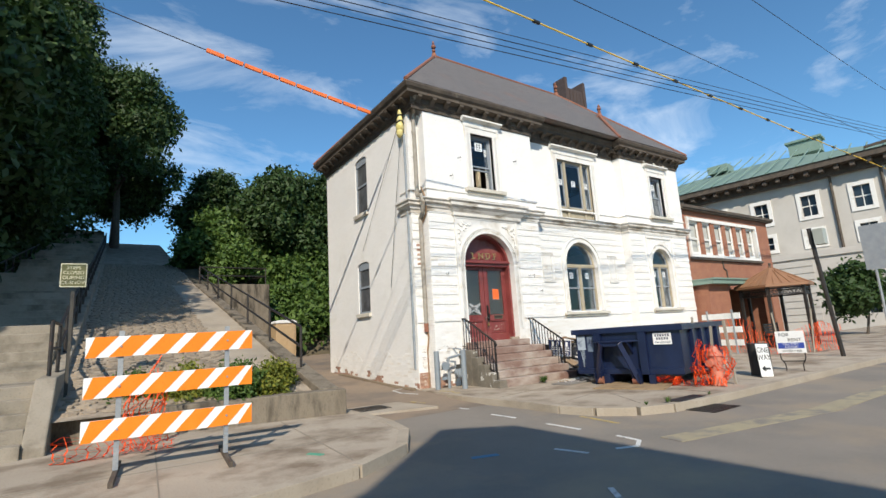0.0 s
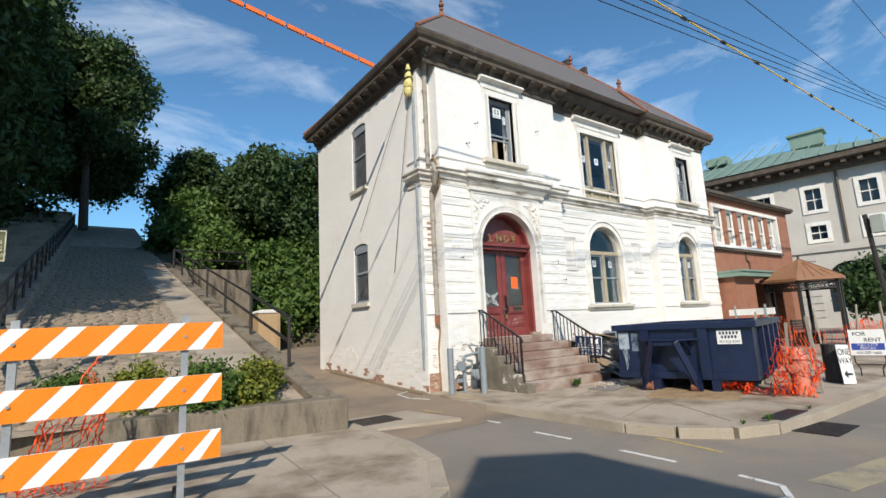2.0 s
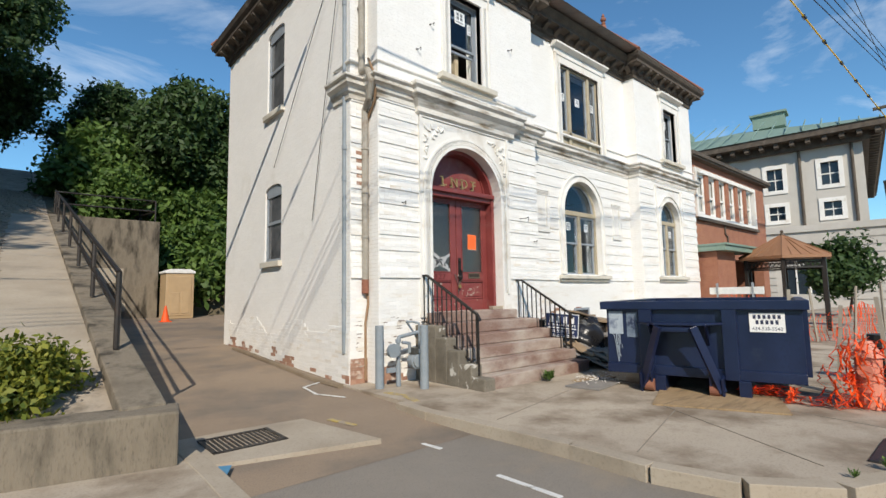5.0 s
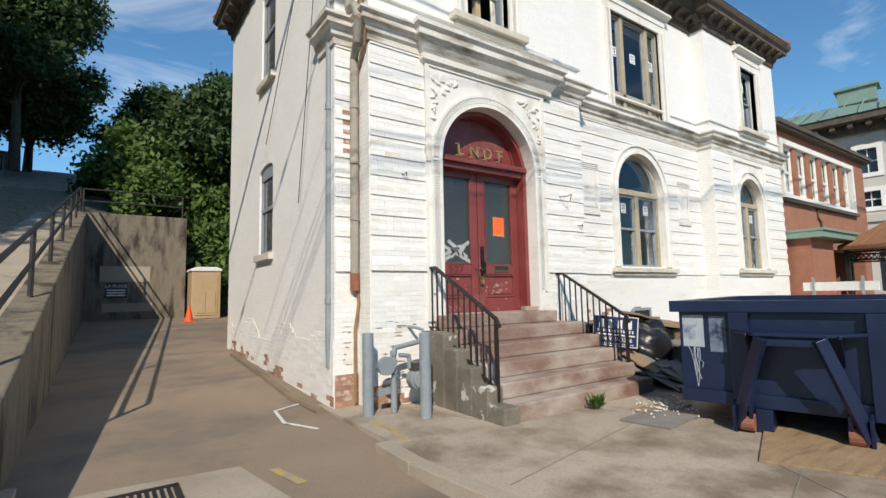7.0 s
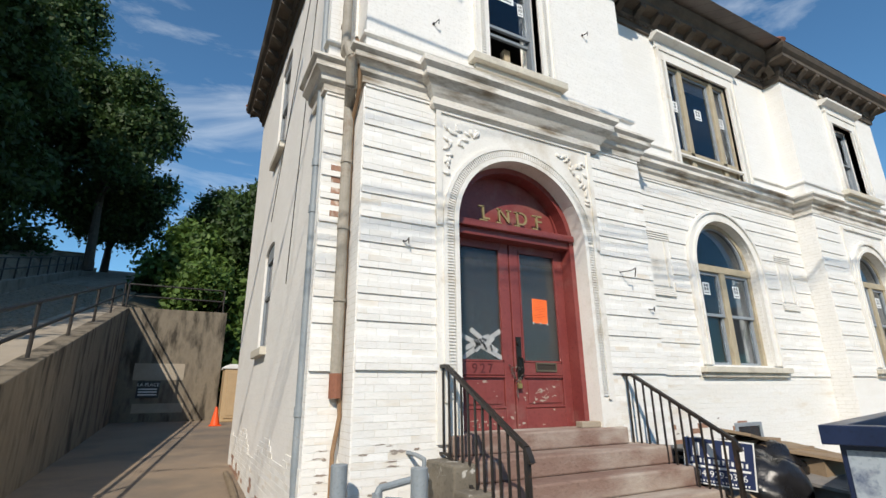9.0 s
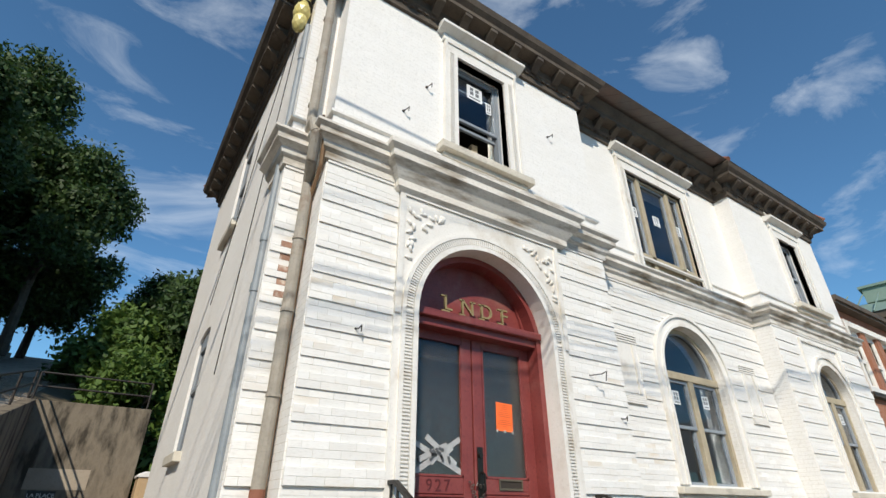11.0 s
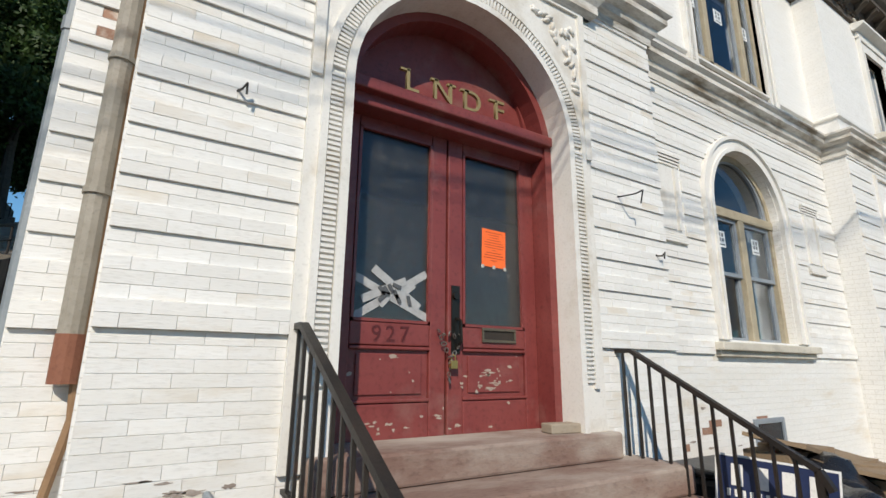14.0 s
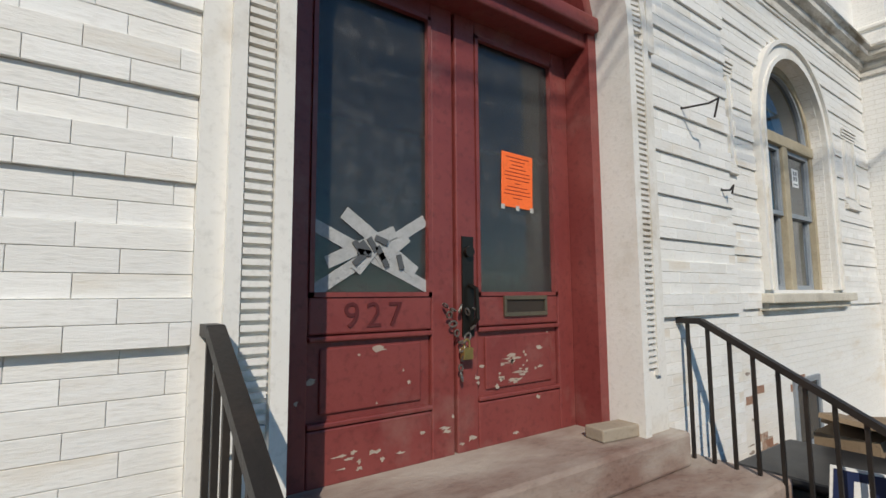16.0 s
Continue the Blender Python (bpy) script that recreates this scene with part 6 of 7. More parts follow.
sheet = part("sheet", bm, plain("orange_paper", (0.95, 0.16, 0.03), 0.6), pp)
bm = B()
for k, w in enumerate((0.08, 0.05, 0.04, 0.06, 0.085, 0.09, 0.08, 0.02, 0.07, 0.085, 0.09, 0.03)):
    bx(bm, -w, w, -0.0022, -0.0012, 0.115 - k * 0.019, 0.119 - k * 0.019, mpap)
part("print_bars", bm, plain("dark_print_on_orange", (0.35, 0.04, 0.01)), sheet)
bm = B()
for x in (-0.1, 0.0, 0.1):
    bx(bm, x - 0.012, x + 0.012, -0.003, -0.001, -0.155, -0.13, mpap)
part("tape", bm, plain("clear_tape", (0.45, 0.45, 0.43), 0.3), pp)
tape = thing("duct_tape_patch", (8.7, YD + 0.018, 1.85), "torn grey duct tape crossed over cracked glass", "tape")
DUCT = surf("grey_duct_tape", (0.36, 0.37, 0.37), (0.48, 0.49, 0.49), 20, 0.45, 0.5, 120, (0.16, 0.17, 0.18), 12, (0.6, 0.7))
for k, (x0, z0, x1, z1, w) in enumerate(((8.45, 1.72, 8.95, 2.03, 0.05), (8.43, 1.98, 8.98, 1.73, 0.05), (8.57, 2.03, 8.90, 1.80, 0.055), (8.50, 1.83, 8.80, 1.97, 0.05), (8.72, 1.84, 8.86, 1.95, 0.045), (8.62, 1.80, 8.72, 1.92, 0.05))):
    bm = B()
    bar(bm, (x0, YD + 0.017 - k * 0.0012, z0), (x1, YD + 0.017 - k * 0.0012, z1), 0.0012, w)
    part("strip", bm, DUCT, tape)
bm = B()
for k in range(9):
    m = pose(8.62 + rngd.random() * 0.2, YD + 0.006, 1.82 + rngd.random() * 0.12, 0, rngd.uniform(0, 180), 0)
    bx(bm, -0.03, 0.03, -0.002, 0.002, -0.012, 0.012, m)
part("torn_bits", bm, plain("dark_torn_tape", (0.08, 0.085, 0.09), 0.5), tape)
CHIP = surf("bare_chipped_wood", (0.36, 0.29, 0.24), (0.45, 0.38, 0.31), 15, 0.8, 0.4, 60)
chips = B()
for k in range(60):
    x, z = rngd.choice(((9.5, 1.40), (9.45, 1.34), (9.52, 1.33), (8.62, 1.08), (9.02, 1.12))) if k < 40 else (rngd.uniform(8.33, 9.88), rngd.uniform(1.05, 1.6))
    x, z = x + rngd.gauss(0, 0.07), z + rngd.gauss(0, 0.035)
    if not (8.34 < x < 9.86 and 1.05 < z < 1.54):
        continue
    n = rngd.randint(9, 14)
    w, h = rngd.uniform(0.006, 0.034), rngd.uniform(0.003, 0.011)
    inpanel = 1.27 < z < 1.51 and (8.48 < x < 8.92 or 9.28 < x < 9.72)
    y = YD + (0.008 if inpanel else (0.02 if 1.22 < z < 1.56 and (8.43 < x < 8.97 or 9.23 < x < 9.77) else 0.0))
    poly = [(x + w * math.cos(a * 6.283 / n) * rngd.uniform(0.35, 1.3), z + h * math.sin(a * 6.283 / n) * rngd.uniform(0.25, 1.6)) for a in range(n)]
    prism(chips, poly, xz(y - 0.0012), xz(y + 0.001))
tagged(part("paint_chips", chips, CHIP, door, "patches of chipped paint"), kind="stuff")
bm = B()
bx(bm, -0.13, 0.13, -0.06, 0.06, 0, 0.06, pose(9.86, YP + 0.05, 1.021, 0, 0, -8))
solid("loose_brick", bm, CONCRETE, "grey loose brick on the door sill", "brick", bevel=0.008)

# ---- rubbish between the steps and the dumpster ----
PLASTIC = surf("black_bin_bag", (0.010, 0.010, 0.011), (0.016, 0.016, 0.018), 3, 0.28, 0.6, 14)


def bin_bag(x, y, z, rx, ry, rz, seed):
    bm = B()
    bmesh.ops.create_icosphere(bm, subdivisions=4, radius=1.0)
    for v in bm.verts:
        d = v.co.normalized()
        k = 1 + 0.20 * noise.noise(d * 2.1 + Vector((seed, 0, 0))) + 0.10 * abs(noise.noise(d * 5.5 + Vector((0, seed, 0)))) - 0.05
        v.co = Vector((x + d.x * rx * k, y + d.y * ry * k, max(z + d.z * rz * k, z - rz * 0.86)))
    solid("bin_bag", bm, PLASTIC, "full black plastic rubbish bag, shiny and creased", "rubbish bag", group="rubbish beside the steps", smooth=True)


bin_bag(11.32, 9.85, 0.36, 0.42, 0.40, 0.42, 1)
bin_bag(11.85, 10.1, 0.38, 0.42, 0.38, 0.44, 5)
bin_bag(10.95, 10.28, 0.36, 0.30, 0.28, 0.42, 9)
tub = thing("black_trunk", (10.85, 10.1, 0.4), "black plastic bin on its side with a round emblem", "bin")
bm = B()
bx(bm, 10.62, 11.3, 9.98, 10.5, 0.35, 0.76)
part("body", bm, BLACK, tub, bevel=0.05)
bm = B()
bx(bm, 10.59, 11.33, 9.94, 10.54, 0.76, 0.81)
part("lid", bm, BLACK, tub, bevel=0.02)
bm = B()
rod(bm, (10.8, 9.973, 0.62), (10.8, 9.979, 0.62), 0.07, 20)
part("emblem", bm, STEEL, tub)
bm = B()
bx(bm, 10.64, 11.28, 10.0, 10.48, -0.02, 0.35)
part("stand", bm, BLACK, tub)
GREYB, TANB = surf("grey_roof_board", (0.17, 0.16, 0.15), (0.25, 0.235, 0.215), 4, 0.85, 0.3, 40), surf("brown_board", (0.22, 0.155, 0.095), (0.30, 0.22, 0.14), 4, 0.85, 0.3, 40)
rngb = random.Random(12)
for k in range(64):
    t = rngb.random()
    x, y = 10.5 + 0.15 * t + rngb.uniform(0.0, 0.8), 9.75 - t * 1.1
    z = 0.03 + (1 - t) * 0.46 * (0.35 + 0.65 * rngb.random())
    w, d = rngb.uniform(0.10, 0.30), rngb.uniform(0.06, 0.16)
    bm = B()
    m = Matrix.Translation((x, y, z)) @ pose(0, 0, 0, rngb.uniform(8, 34) if t < 0.85 else rngb.uniform(0, 6), rngb.uniform(-14, 14) * (1 if t < 0.85 else 0.2), 0) @ pose(0, 0, 0, 0, 0, rngb.uniform(0, 180))
    bx(bm, -w, w, -d, d, 0, rngb.uniform(0.008, 0.02), m)
    solid("broken_board", bm, GREYB if k % 5 else TANB, "broken grey board in the rubbish heap", "board", group="broken boards")
for k, (x, y, z, w, d, a) in enumerate(((11.9, 10.3, 0.84, 0.5, 0.2, 12), (12.3, 10.2, 0.74, 0.5, 0.25, -10), (12.5, 9.9, 0.66, 0.5, 0.3, 25), (12.2, 9.6, 0.45, 0.5, 0.35, 10), (12.0, 9.8, 0.25, 0.6, 0.4, -20))):
    bm = B()
    bx(bm, -w, w, -d, d, 0, 0.03, Matrix.Translation((x, y, z)) @ pose(0, 0, 0, 8, 10 - 4 * k, a))
    bx(bm, -w * 0.8, w * 0.7, -d * 0.8, d * 0.8, -z + 0.02, 0, Matrix.Translation((x, y, z)))
    solid("carton", bm, TANB if k < 3 else GREYB, "crushed brown carton on the rubbish heap", "carton", group="cartons on the heap")
wsign = thing("contractor_sign", (10.55, 9.62, 0.5), "navy yard sign with white lettering on the handrail", "sign")
NAVYS = plain("navy_sign", (0.012, 0.022, 0.075), 0.4)
mw = pose(10.52, 9.62, 0.72, 0, 0, -62) @ pose(0, 0, 0, 0, 5, 0)
bm = B()
bx(bm, -0.30, 0.30, -0.004, 0.004, -0.21, 0.21, mw)
wb = part("board", bm, PAPERW, wsign)
bm = B()
bx(bm, -0.288, 0.288, -0.0065, -0.0045, -0.198, 0.198, mw)
part("field", bm, NAVYS, wb)
for w, z0, z1 in ((0.055, 0.04, 0.16), (0.03, -0.02, 0.02), (0.018, -0.185, -0.168)):
    # the firm's name and address stand as plain strokes
    n = {0.055: 4, 0.03: 13, 0.018: 19}[w]
    step = 0.5 / n
    bm = B()
    for i in range(n):
        xc = -0.25 + (i + 0.5) * step
        bx(bm, xc - 0.24 * step, xc + 0.24 * step, -0.0085, -0.0068, z0, z1, mw)
    part("name_bars", bm, PAPERW, wb)
for body, sz, zz in (("434-929-0366", 0.082, -0.115),):
    text("lettering", body, sz, mw @ pose(0, -0.0075, zz, 90, 0, 0), PAPERW, wb, 0.0008)
bm = B()
bx(bm, -0.2, 0.26, -0.0085, -0.0068, -0.062, -0.042, mw)
prism(bm, [(-0.26, -0.052), (-0.19, -0.075), (-0.19, -0.03)], lambda u, v: mw @ Vector((u, -0.0085, v)), lambda u, v: mw @ Vector((u, -0.0068, v)))
part("arrow", bm, PAPERW, wb)
PLY = surf("weathered_plywood", (0.26, 0.175, 0.09), (0.36, 0.26, 0.15), 3, 0.85, 0.3, 30, (0.17, 0.12, 0.07), 2, (0.5, 0.7), stretch=(1, 5, 1))
for k, (poly, mt, lb) in enumerate((([(8.63, 7.08), (9.8, 7.5), (10.3, 6.3), (9.15, 5.85)], PLY, "weathered plywood sheet under the dumpster rollers"),
                                  ([(9.3, 8.6), (9.95, 8.5), (10.0, 8.3), (9.35, 8.38)], PLY, "warped plywood offcut on the pavement"),
                                  ([(8.85, 8.42), (8.94, 7.95), (9.6, 8.02), (9.88, 8.42)], GREYB, "grey dusty board lying on the pavement"))):
    bm = B()
    prism(bm, poly, xy(-0.002 + 0.002 * k), xy(0.016 + 0.004 * k))
    solid("plywood_sheet", bm, mt, lb, "board", group="boards on the pavement")
bm = B()
for k in range(130):
    x, y = 9.6 + rngb.gauss(0, 0.25), 8.4 + rngb.gauss(0, 0.16)
    s = rngb.uniform(0.004, 0.018)
    bmesh.ops.create_icosphere(bm, subdivisions=1, radius=s, matrix=Matrix.Translation((x, y, 0.03 + s * 0.5)) @ Matrix.Diagonal((1, 0.8, 0.6, 1)))
solid("plaster_rubble", bm, plain("white_plaster", (0.6, 0.57, 0.52), 0.9), "scattered white plaster crumbs", "rubble", kind="stuff")


def weed(x, y, z, h, n, seed):
    rg = random.Random(seed)
    w = thing("weed", (x, y, z), "small green weed in a pavement joint", "weed", "weeds in the joints")
    bm = B()
    for k in range(n):
        a = rg.uniform(0, 6.28)
        tip = Vector((x + math.cos(a) * h * rg.uniform(0.2, 0.7), y + math.sin(a) * h * rg.uniform(0.2, 0.7), z + h * rg.uniform(0.4, 1)))
        s = Vector((x, y, z)).lerp(tip, rg.random() * 0.7)
        side = Vector((-math.sin(a), math.cos(a), 0)) * h * 0.1
        vs = [bm.verts.new(p) for p in (s, s.lerp(tip, 0.5) + side, tip, s.lerp(tip, 0.5) - side)]
        bm.faces.new(vs)
    part("leaves", bm, LEAF_LIGHT, w)


weed(9.05, 8.84, 0, 0.2, 46, 1); weed(9.35, 7.55, 0, 0.05, 30, 2); weed(7.45, 5.1, 0.0, 0.07, 30, 3); weed(7.8, 4.96, 0, 0.1, 34, 4); weed(8.9, 4.9, 0, 0.07, 24, 6)

# ---- orange fence, signs and posts on the pavement ----
NET = plain("orange_safety_net", (0.85, 0.10, 0.015), 0.5)


def netting(name, pts, h, seed, label, rows=9, crumple=0.06, cell=0.075):
    """A strip of plastic mesh with open cells, sagging between points."""
    rg = random.Random(seed)
    V, F = [], []

    def strand(a, b, w):
        d = (b - a)
        if d.length < 1e-4:
            return
        sd = d.cross(Vector((0.3, 0.2, 1))).normalized() * w
        up = d.cross(sd).normalized() * w * 0.5
        i = len(V)
        V.extend([a - sd, a + sd, b + sd, b - sd, a + up, b + up])
        F.extend([(i, i + 1, i + 2, i + 3), (i, i + 4, i + 5, i + 3)])
    cols = []
    L = 0
    for a, b in zip(pts, pts[1:]):
        a, b = Vector(a), Vector(b)
        k = max(2, int((b - a).length / cell))
        for i in range(k):
            cols.append(a.lerp(b, i / k))
    grid = []
    for ci, c in enumerate(cols):
        col = []
        for r in range(rows + 1):
            p = c + Vector((0, 0, h * r / rows * (0.85 + 0.15 * math.sin(ci * 0.21 + seed))))
            q = p * 2.3 + Vector((seed, 0, 0))
            p = p + Vector((noise.noise(q), noise.noise(q + Vector((9, 0, 0))), 0.5 * noise.noise(q + Vector((0, 9, 0))))) * crumple * 2.2
            p += Vector((rg.gauss(0, 1), rg.gauss(0, 1), rg.gauss(0, 0.5))) * crumple * 0.25
            p.z = max(p.z, 0.012)
            col.append(p)
        grid.append(col)
    for i in range(len(grid) - 1):
        for r in range(rows + 1):
            strand(grid[i][r], grid[i + 1][r], 0.006)
            if r < rows:
                strand(grid[i][r], grid[i][r + 1], 0.009)
    me = bpy.data.meshes.new(name)
    me.from_pydata([tuple(v) for v in V], [], F)
    me.materials.append(NET)
    return tagged(new(name, me), label, "safety fence")


netting("safety_fence", [(9.95, 5.62, 0), (9.82, 5.35, 0), (10.0, 5.1, 0), (10.3, 5.15, 0), (10.4, 5.4, 0), (10.2, 5.6, 0), (9.95, 5.45, 0), (10.2, 5.25, 0)], 0.88, 2, "crumpled orange plastic safety fence round a hydrant", 12, 0.10)
netting("safety_fence", [(10.05, 6.6, 0), (9.75, 6.3, 0), (9.95, 6.0, 0), (9.6, 5.9, 0), (9.95, 5.6, 0)], 0.16, 5, "collapsed heap of orange safety fence on the pavement", 8, 0.09)
netting("safety_fence", [(10.1, 5.75, 0), (9.85, 5.55, 0), (10.1, 5.45, 0), (9.8, 5.6, 0)], 0.36, 8, "bunched orange safety fence", 9, 0.12)
netting("safety_fence", [(17.9, 8.2, 0), (18.0, 7.4, 0), (18.8, 6.8, 0), (20.5, 6.5, 0)], 0.95, 3, "sagging orange safety fence before the shelter", 9, 0.05, 0.1)
netting("safety_fence", [(18.5, 9.7, 0.0), (18.9, 8.9, 0.0), (19.3, 8.4, 0)], 1.2, 7, "orange safety fence hung on wooden stakes", 10, 0.07, 0.1)
netting("safety_fence", [(0.75, 8.25, 0.0), (1.0, 8.5, 0.0), (1.25, 8.85, 0.1), (1.35, 9.0, 0.25)], 1.05, 11, "torn orange safety fence hanging behind the barricade", 12, 0.07)
netting("safety_fence", [(0.1, 8.2, 0), (0.5, 8.0, 0), (1.0, 8.1, 0), (1.5, 8.0, 0)], 0.3, 13, "orange safety fence lying on the pavement", 8, 0.1)
hyd = thing("fire_hydrant", (10.1, 5.35, 0), "pale fire hydrant wrapped in orange fence", "hydrant")
bm = B()
rod(bm, (10.1, 5.35, 0), (10.1, 5.35, 0.55), 0.12, 16); rod(bm, (10.1, 5.35, 0.55), (10.1, 5.35, 0.72), 0.15, 16, 0.05); rod(bm, (9.87, 5.35, 0.42), (10.33, 5.35, 0.42), 0.07, 12)
part("barrel", bm, plain("pale_red_hydrant", (0.55, 0.2, 0.13), 0.5), hyd)
STAKE = plain("grey_wood_stake", (0.28, 0.25, 0.2), 0.8)
for k, (x, y, h) in enumerate(((10.45, 5.2, 1.2), (10.75, 5.75, 1.1), (11.1, 6.3, 1.3), (18.0, 7.4, 1.3), (18.8, 6.8, 1.35), (12.4, 6.6, 1.2), (19.4, 6.3, 1.4))):
    bm = B()
    bx(bm, -0.025, 0.025, -0.02, 0.02, -0.02, h, Matrix.Translation((x, y, 0)) @ pose(0, 0, 0, (-4, 5, 2, -3, 4, 6, 0)[k], (3, -4, 5, 2, -2, 4, 0)[k], 10 * k))
    solid("fence_stake", bm, STAKE, "grey stake holding up the safety fence", "stake", group="fence stakes")

ow = thing("one_way_sign", (11.75, 5.2, 0), "black and white ONE WAY sign panel leaning on a dark drum", "sign")
mo = pose(11.78, 5.22, 0.33, 0, 0, -14) @ pose(0, 0, 0, -6, 4, 0)
bm = B()
bx(bm, -0.17, 0.17, -0.006, 0.006, -0.33, 0.33, mo)
ob_ = part("board", bm, PAPERW, ow, bevel=0.003)
INKB = plain("black_print", (0.02, 0.02, 0.02), 0.5)
for body, zz in (("ONE", 0.2), ("WAY", 0.05)):
    text("lettering", body, 0.16, mo @ pose(0, -0.0085, zz, 90, 0, 0), INKB, ob_, 0.001)
bm = B()
prism(bm, [(-0.12, -0.17), (-0.02, -0.1), (-0.02, -0.15), (0.12, -0.15), (0.12, -0.19), (-0.02, -0.19), (-0.02, -0.24)], lambda u, v: mo @ Vector((u, -0.0085, v)), lambda u, v: mo @ Vector((u, -0.0065, v)))
part("arrow", bm, INKB, ob_)
bm = B()
rod(bm, (12.05, 5.42, 0), (12.05, 5.42, 0.66), 0.2, 18)
part("drum", bm, plain("dark_drum", (0.035, 0.033, 0.03), 0.6), ow)
rent = thing("for_rent_sign", (13.1, 5.2, 0), "white and blue FOR RENT yard sign on a wire stand", "sign")
mr = pose(13.1, 5.2, 0.62, 0, 0, -74) @ Matrix.Scale(0.8, 4)
bm = B()
bx(bm, -0.33, 0.33, -0.006, 0.006, -0.30, 0.30, mr)
rb = part("board", bm, PAPERW, rent)
for body, sz, xx, zz, ink in (("FOR", 0.13, -0.13, 0.2, INKB), ("RENT", 0.13, 0.1, 0.055, INKB), ("HILL CITY", 0.085, 0, -0.06, PAPERW), ("RENTALS", 0.07, 0, -0.135, PAPERW), ("434-385-1666", 0.08, 0, -0.24, INKB)):
    text("lettering", body, sz, mr @ pose(xx, -0.0105, zz, 90, 0, 0), ink, rb, 0.001)
bm = B()
bx(bm, -0.3, 0.3, -0.009, -0.0065, -0.175, -0.02, mr)
part("blue_field", bm, plain("rental_blue", (0.03, 0.06, 0.30), 0.5), rb)
bm = B()
for s in (-1, 1):
    tube(bm, [mr @ Vector((s * 0.28, 0.01, -0.28)), mr @ Vector((s * 0.28, 0.01, -0.45)), mr @ Vector((s * 0.2, 0.03, -0.6)), mr @ Vector((s * 0.2, 0.05, -0.78))], 0.012, 6)
tube(bm, [mr @ Vector((-0.25, 0.03, -0.52)), mr @ Vector((0.25, 0.03, -0.52))], 0.012, 6)
part("wire_stand", bm, IRON, rent)

wbar = thing("white_barricade", (18.3, 9.3, 0), "white board barricade on grey posts beyond the dumpster", "barricade")
BOARDW = plain("white_board_paint", (0.78, 0.78, 0.75), 0.5)
for z in (0.38, 0.82, 1.28):
    bm = B()
    bar(bm, (18.54, 10.0, z), (18.14, 8.5, z), 0.03, 0.2)
    part("board", bm, BOARDW, wbar)
for t in (0.12, 0.78):
    p = Vector((18.54, 10.0, 0)).lerp((18.14, 8.5, 0), t) + Vector((-0.02, -0.05, 0))
    bm = B()
    bx(bm, p.x - 0.025, p.x + 0.025, p.y - 0.025, p.y + 0.025, 0, 1.5)
    part("post", bm, STEEL, wbar)

# utility pole, signal post, sign backs and young tree down the street
pole = thing("utility_pole", (30.5, 8.0, 0), "brown wooden utility pole with a transformer and crossarm", "utility pole")
bm = B()
rod(bm, (31, 5.93, -0.3), (31, 5.93, 9.82), 0.17, 12, 0.13)
part("mast", bm, BARK, pole)
bm = B()
bar(bm, (30.8, 7.53, 9.02), (31.2, 4.53, 9.22), 0.1, 0.12)
part("crossarm", bm, BARK, pole)
bm = B()
rod(bm, (30.7, 6.03, 7.02), (30.7, 6.03, 8.02), 0.28, 18)
part("transformer", bm, plain("pale_grey_transformer", (0.5, 0.52, 0.53), 0.45), pole, bevel=0.02)
sp = thing("signal_post", (17.3, 5.6, 0), "dark leaning post with a grey box on top", "post")
bm = B()
rod(bm, (17.3, 5.6, -0.05), (17.05, 5.75, 3.6), 0.055, 10)
part("mast", bm, IRON, sp)
bm = B()
bx(bm, 16.95, 17.2, 5.4, 5.65, 3.1, 3.55)
part("box", bm, plain("grey_green_box", (0.33, 0.35, 0.31), 0.5), sp, bevel=0.01)
st = thing("street_sign", (23.0, 5.6, 0), "back of a grey metal street sign on two posts", "sign")
bm = B()
bx(bm, 22.98, 23.0, 4.6, 6.2, 2.6, 4.2)
part("plate", bm, STEEL, st)
for y in (4.9, 5.95):
    bm = B()
    rod(bm, (23.03, y, 0), (23.03, y, 4.1), 0.04, 8)
    part("post", bm, STEEL, st)
tree((31.5, 9.0, 0), 3.2, blobs_for(31.5, 9.0, 1.5, 1.3, 2.0, 10, 77, 0.4, 0.6), 6000, 0.14, LEAF, 78, "small young street tree", r=0.07)
bench = thing("bench", (22.3, 9.0, 0), "black metal bench inside the shelter", "bench")
for k in range(5):
    bm = B()
    bx(bm, 21.6, 22.9, 8.8 + k * 0.1, 8.87 + k * 0.1, 0.43, 0.46)
    part("slat", bm, IRON, bench)
for k in range(4):
    bm = B()
    bx(bm, 21.6, 22.9, 9.32, 9.35, 0.52 + k * 0.1, 0.59 + k * 0.1)
    part("slat", bm, IRON, bench)
for x in (21.65, 22.82):
    bm = B()
    bx(bm, x, x + 0.05, 8.8, 9.35, 0, 0.45); bx(bm, x, x + 0.05, 9.3, 9.35, 0.45, 0.92)
    part("leg", bm, IRON, bench)

# ---- overhead cables ----
def cable_line(name, a, b, sag, r, material, label, n=24):
    a, b = Vector(a), Vector(b)
    bm = B()
    pts = [a.lerp(b, i / n) - Vector((0, 0, 4 * sag * (i / n) * (1 - i / n))) for i in range(n + 1)]
    for p, q in zip(pts, pts[1:]):
        rod(bm, p, q, r, 6)
    solid(name, bm, material, label, "cable")
    return pts


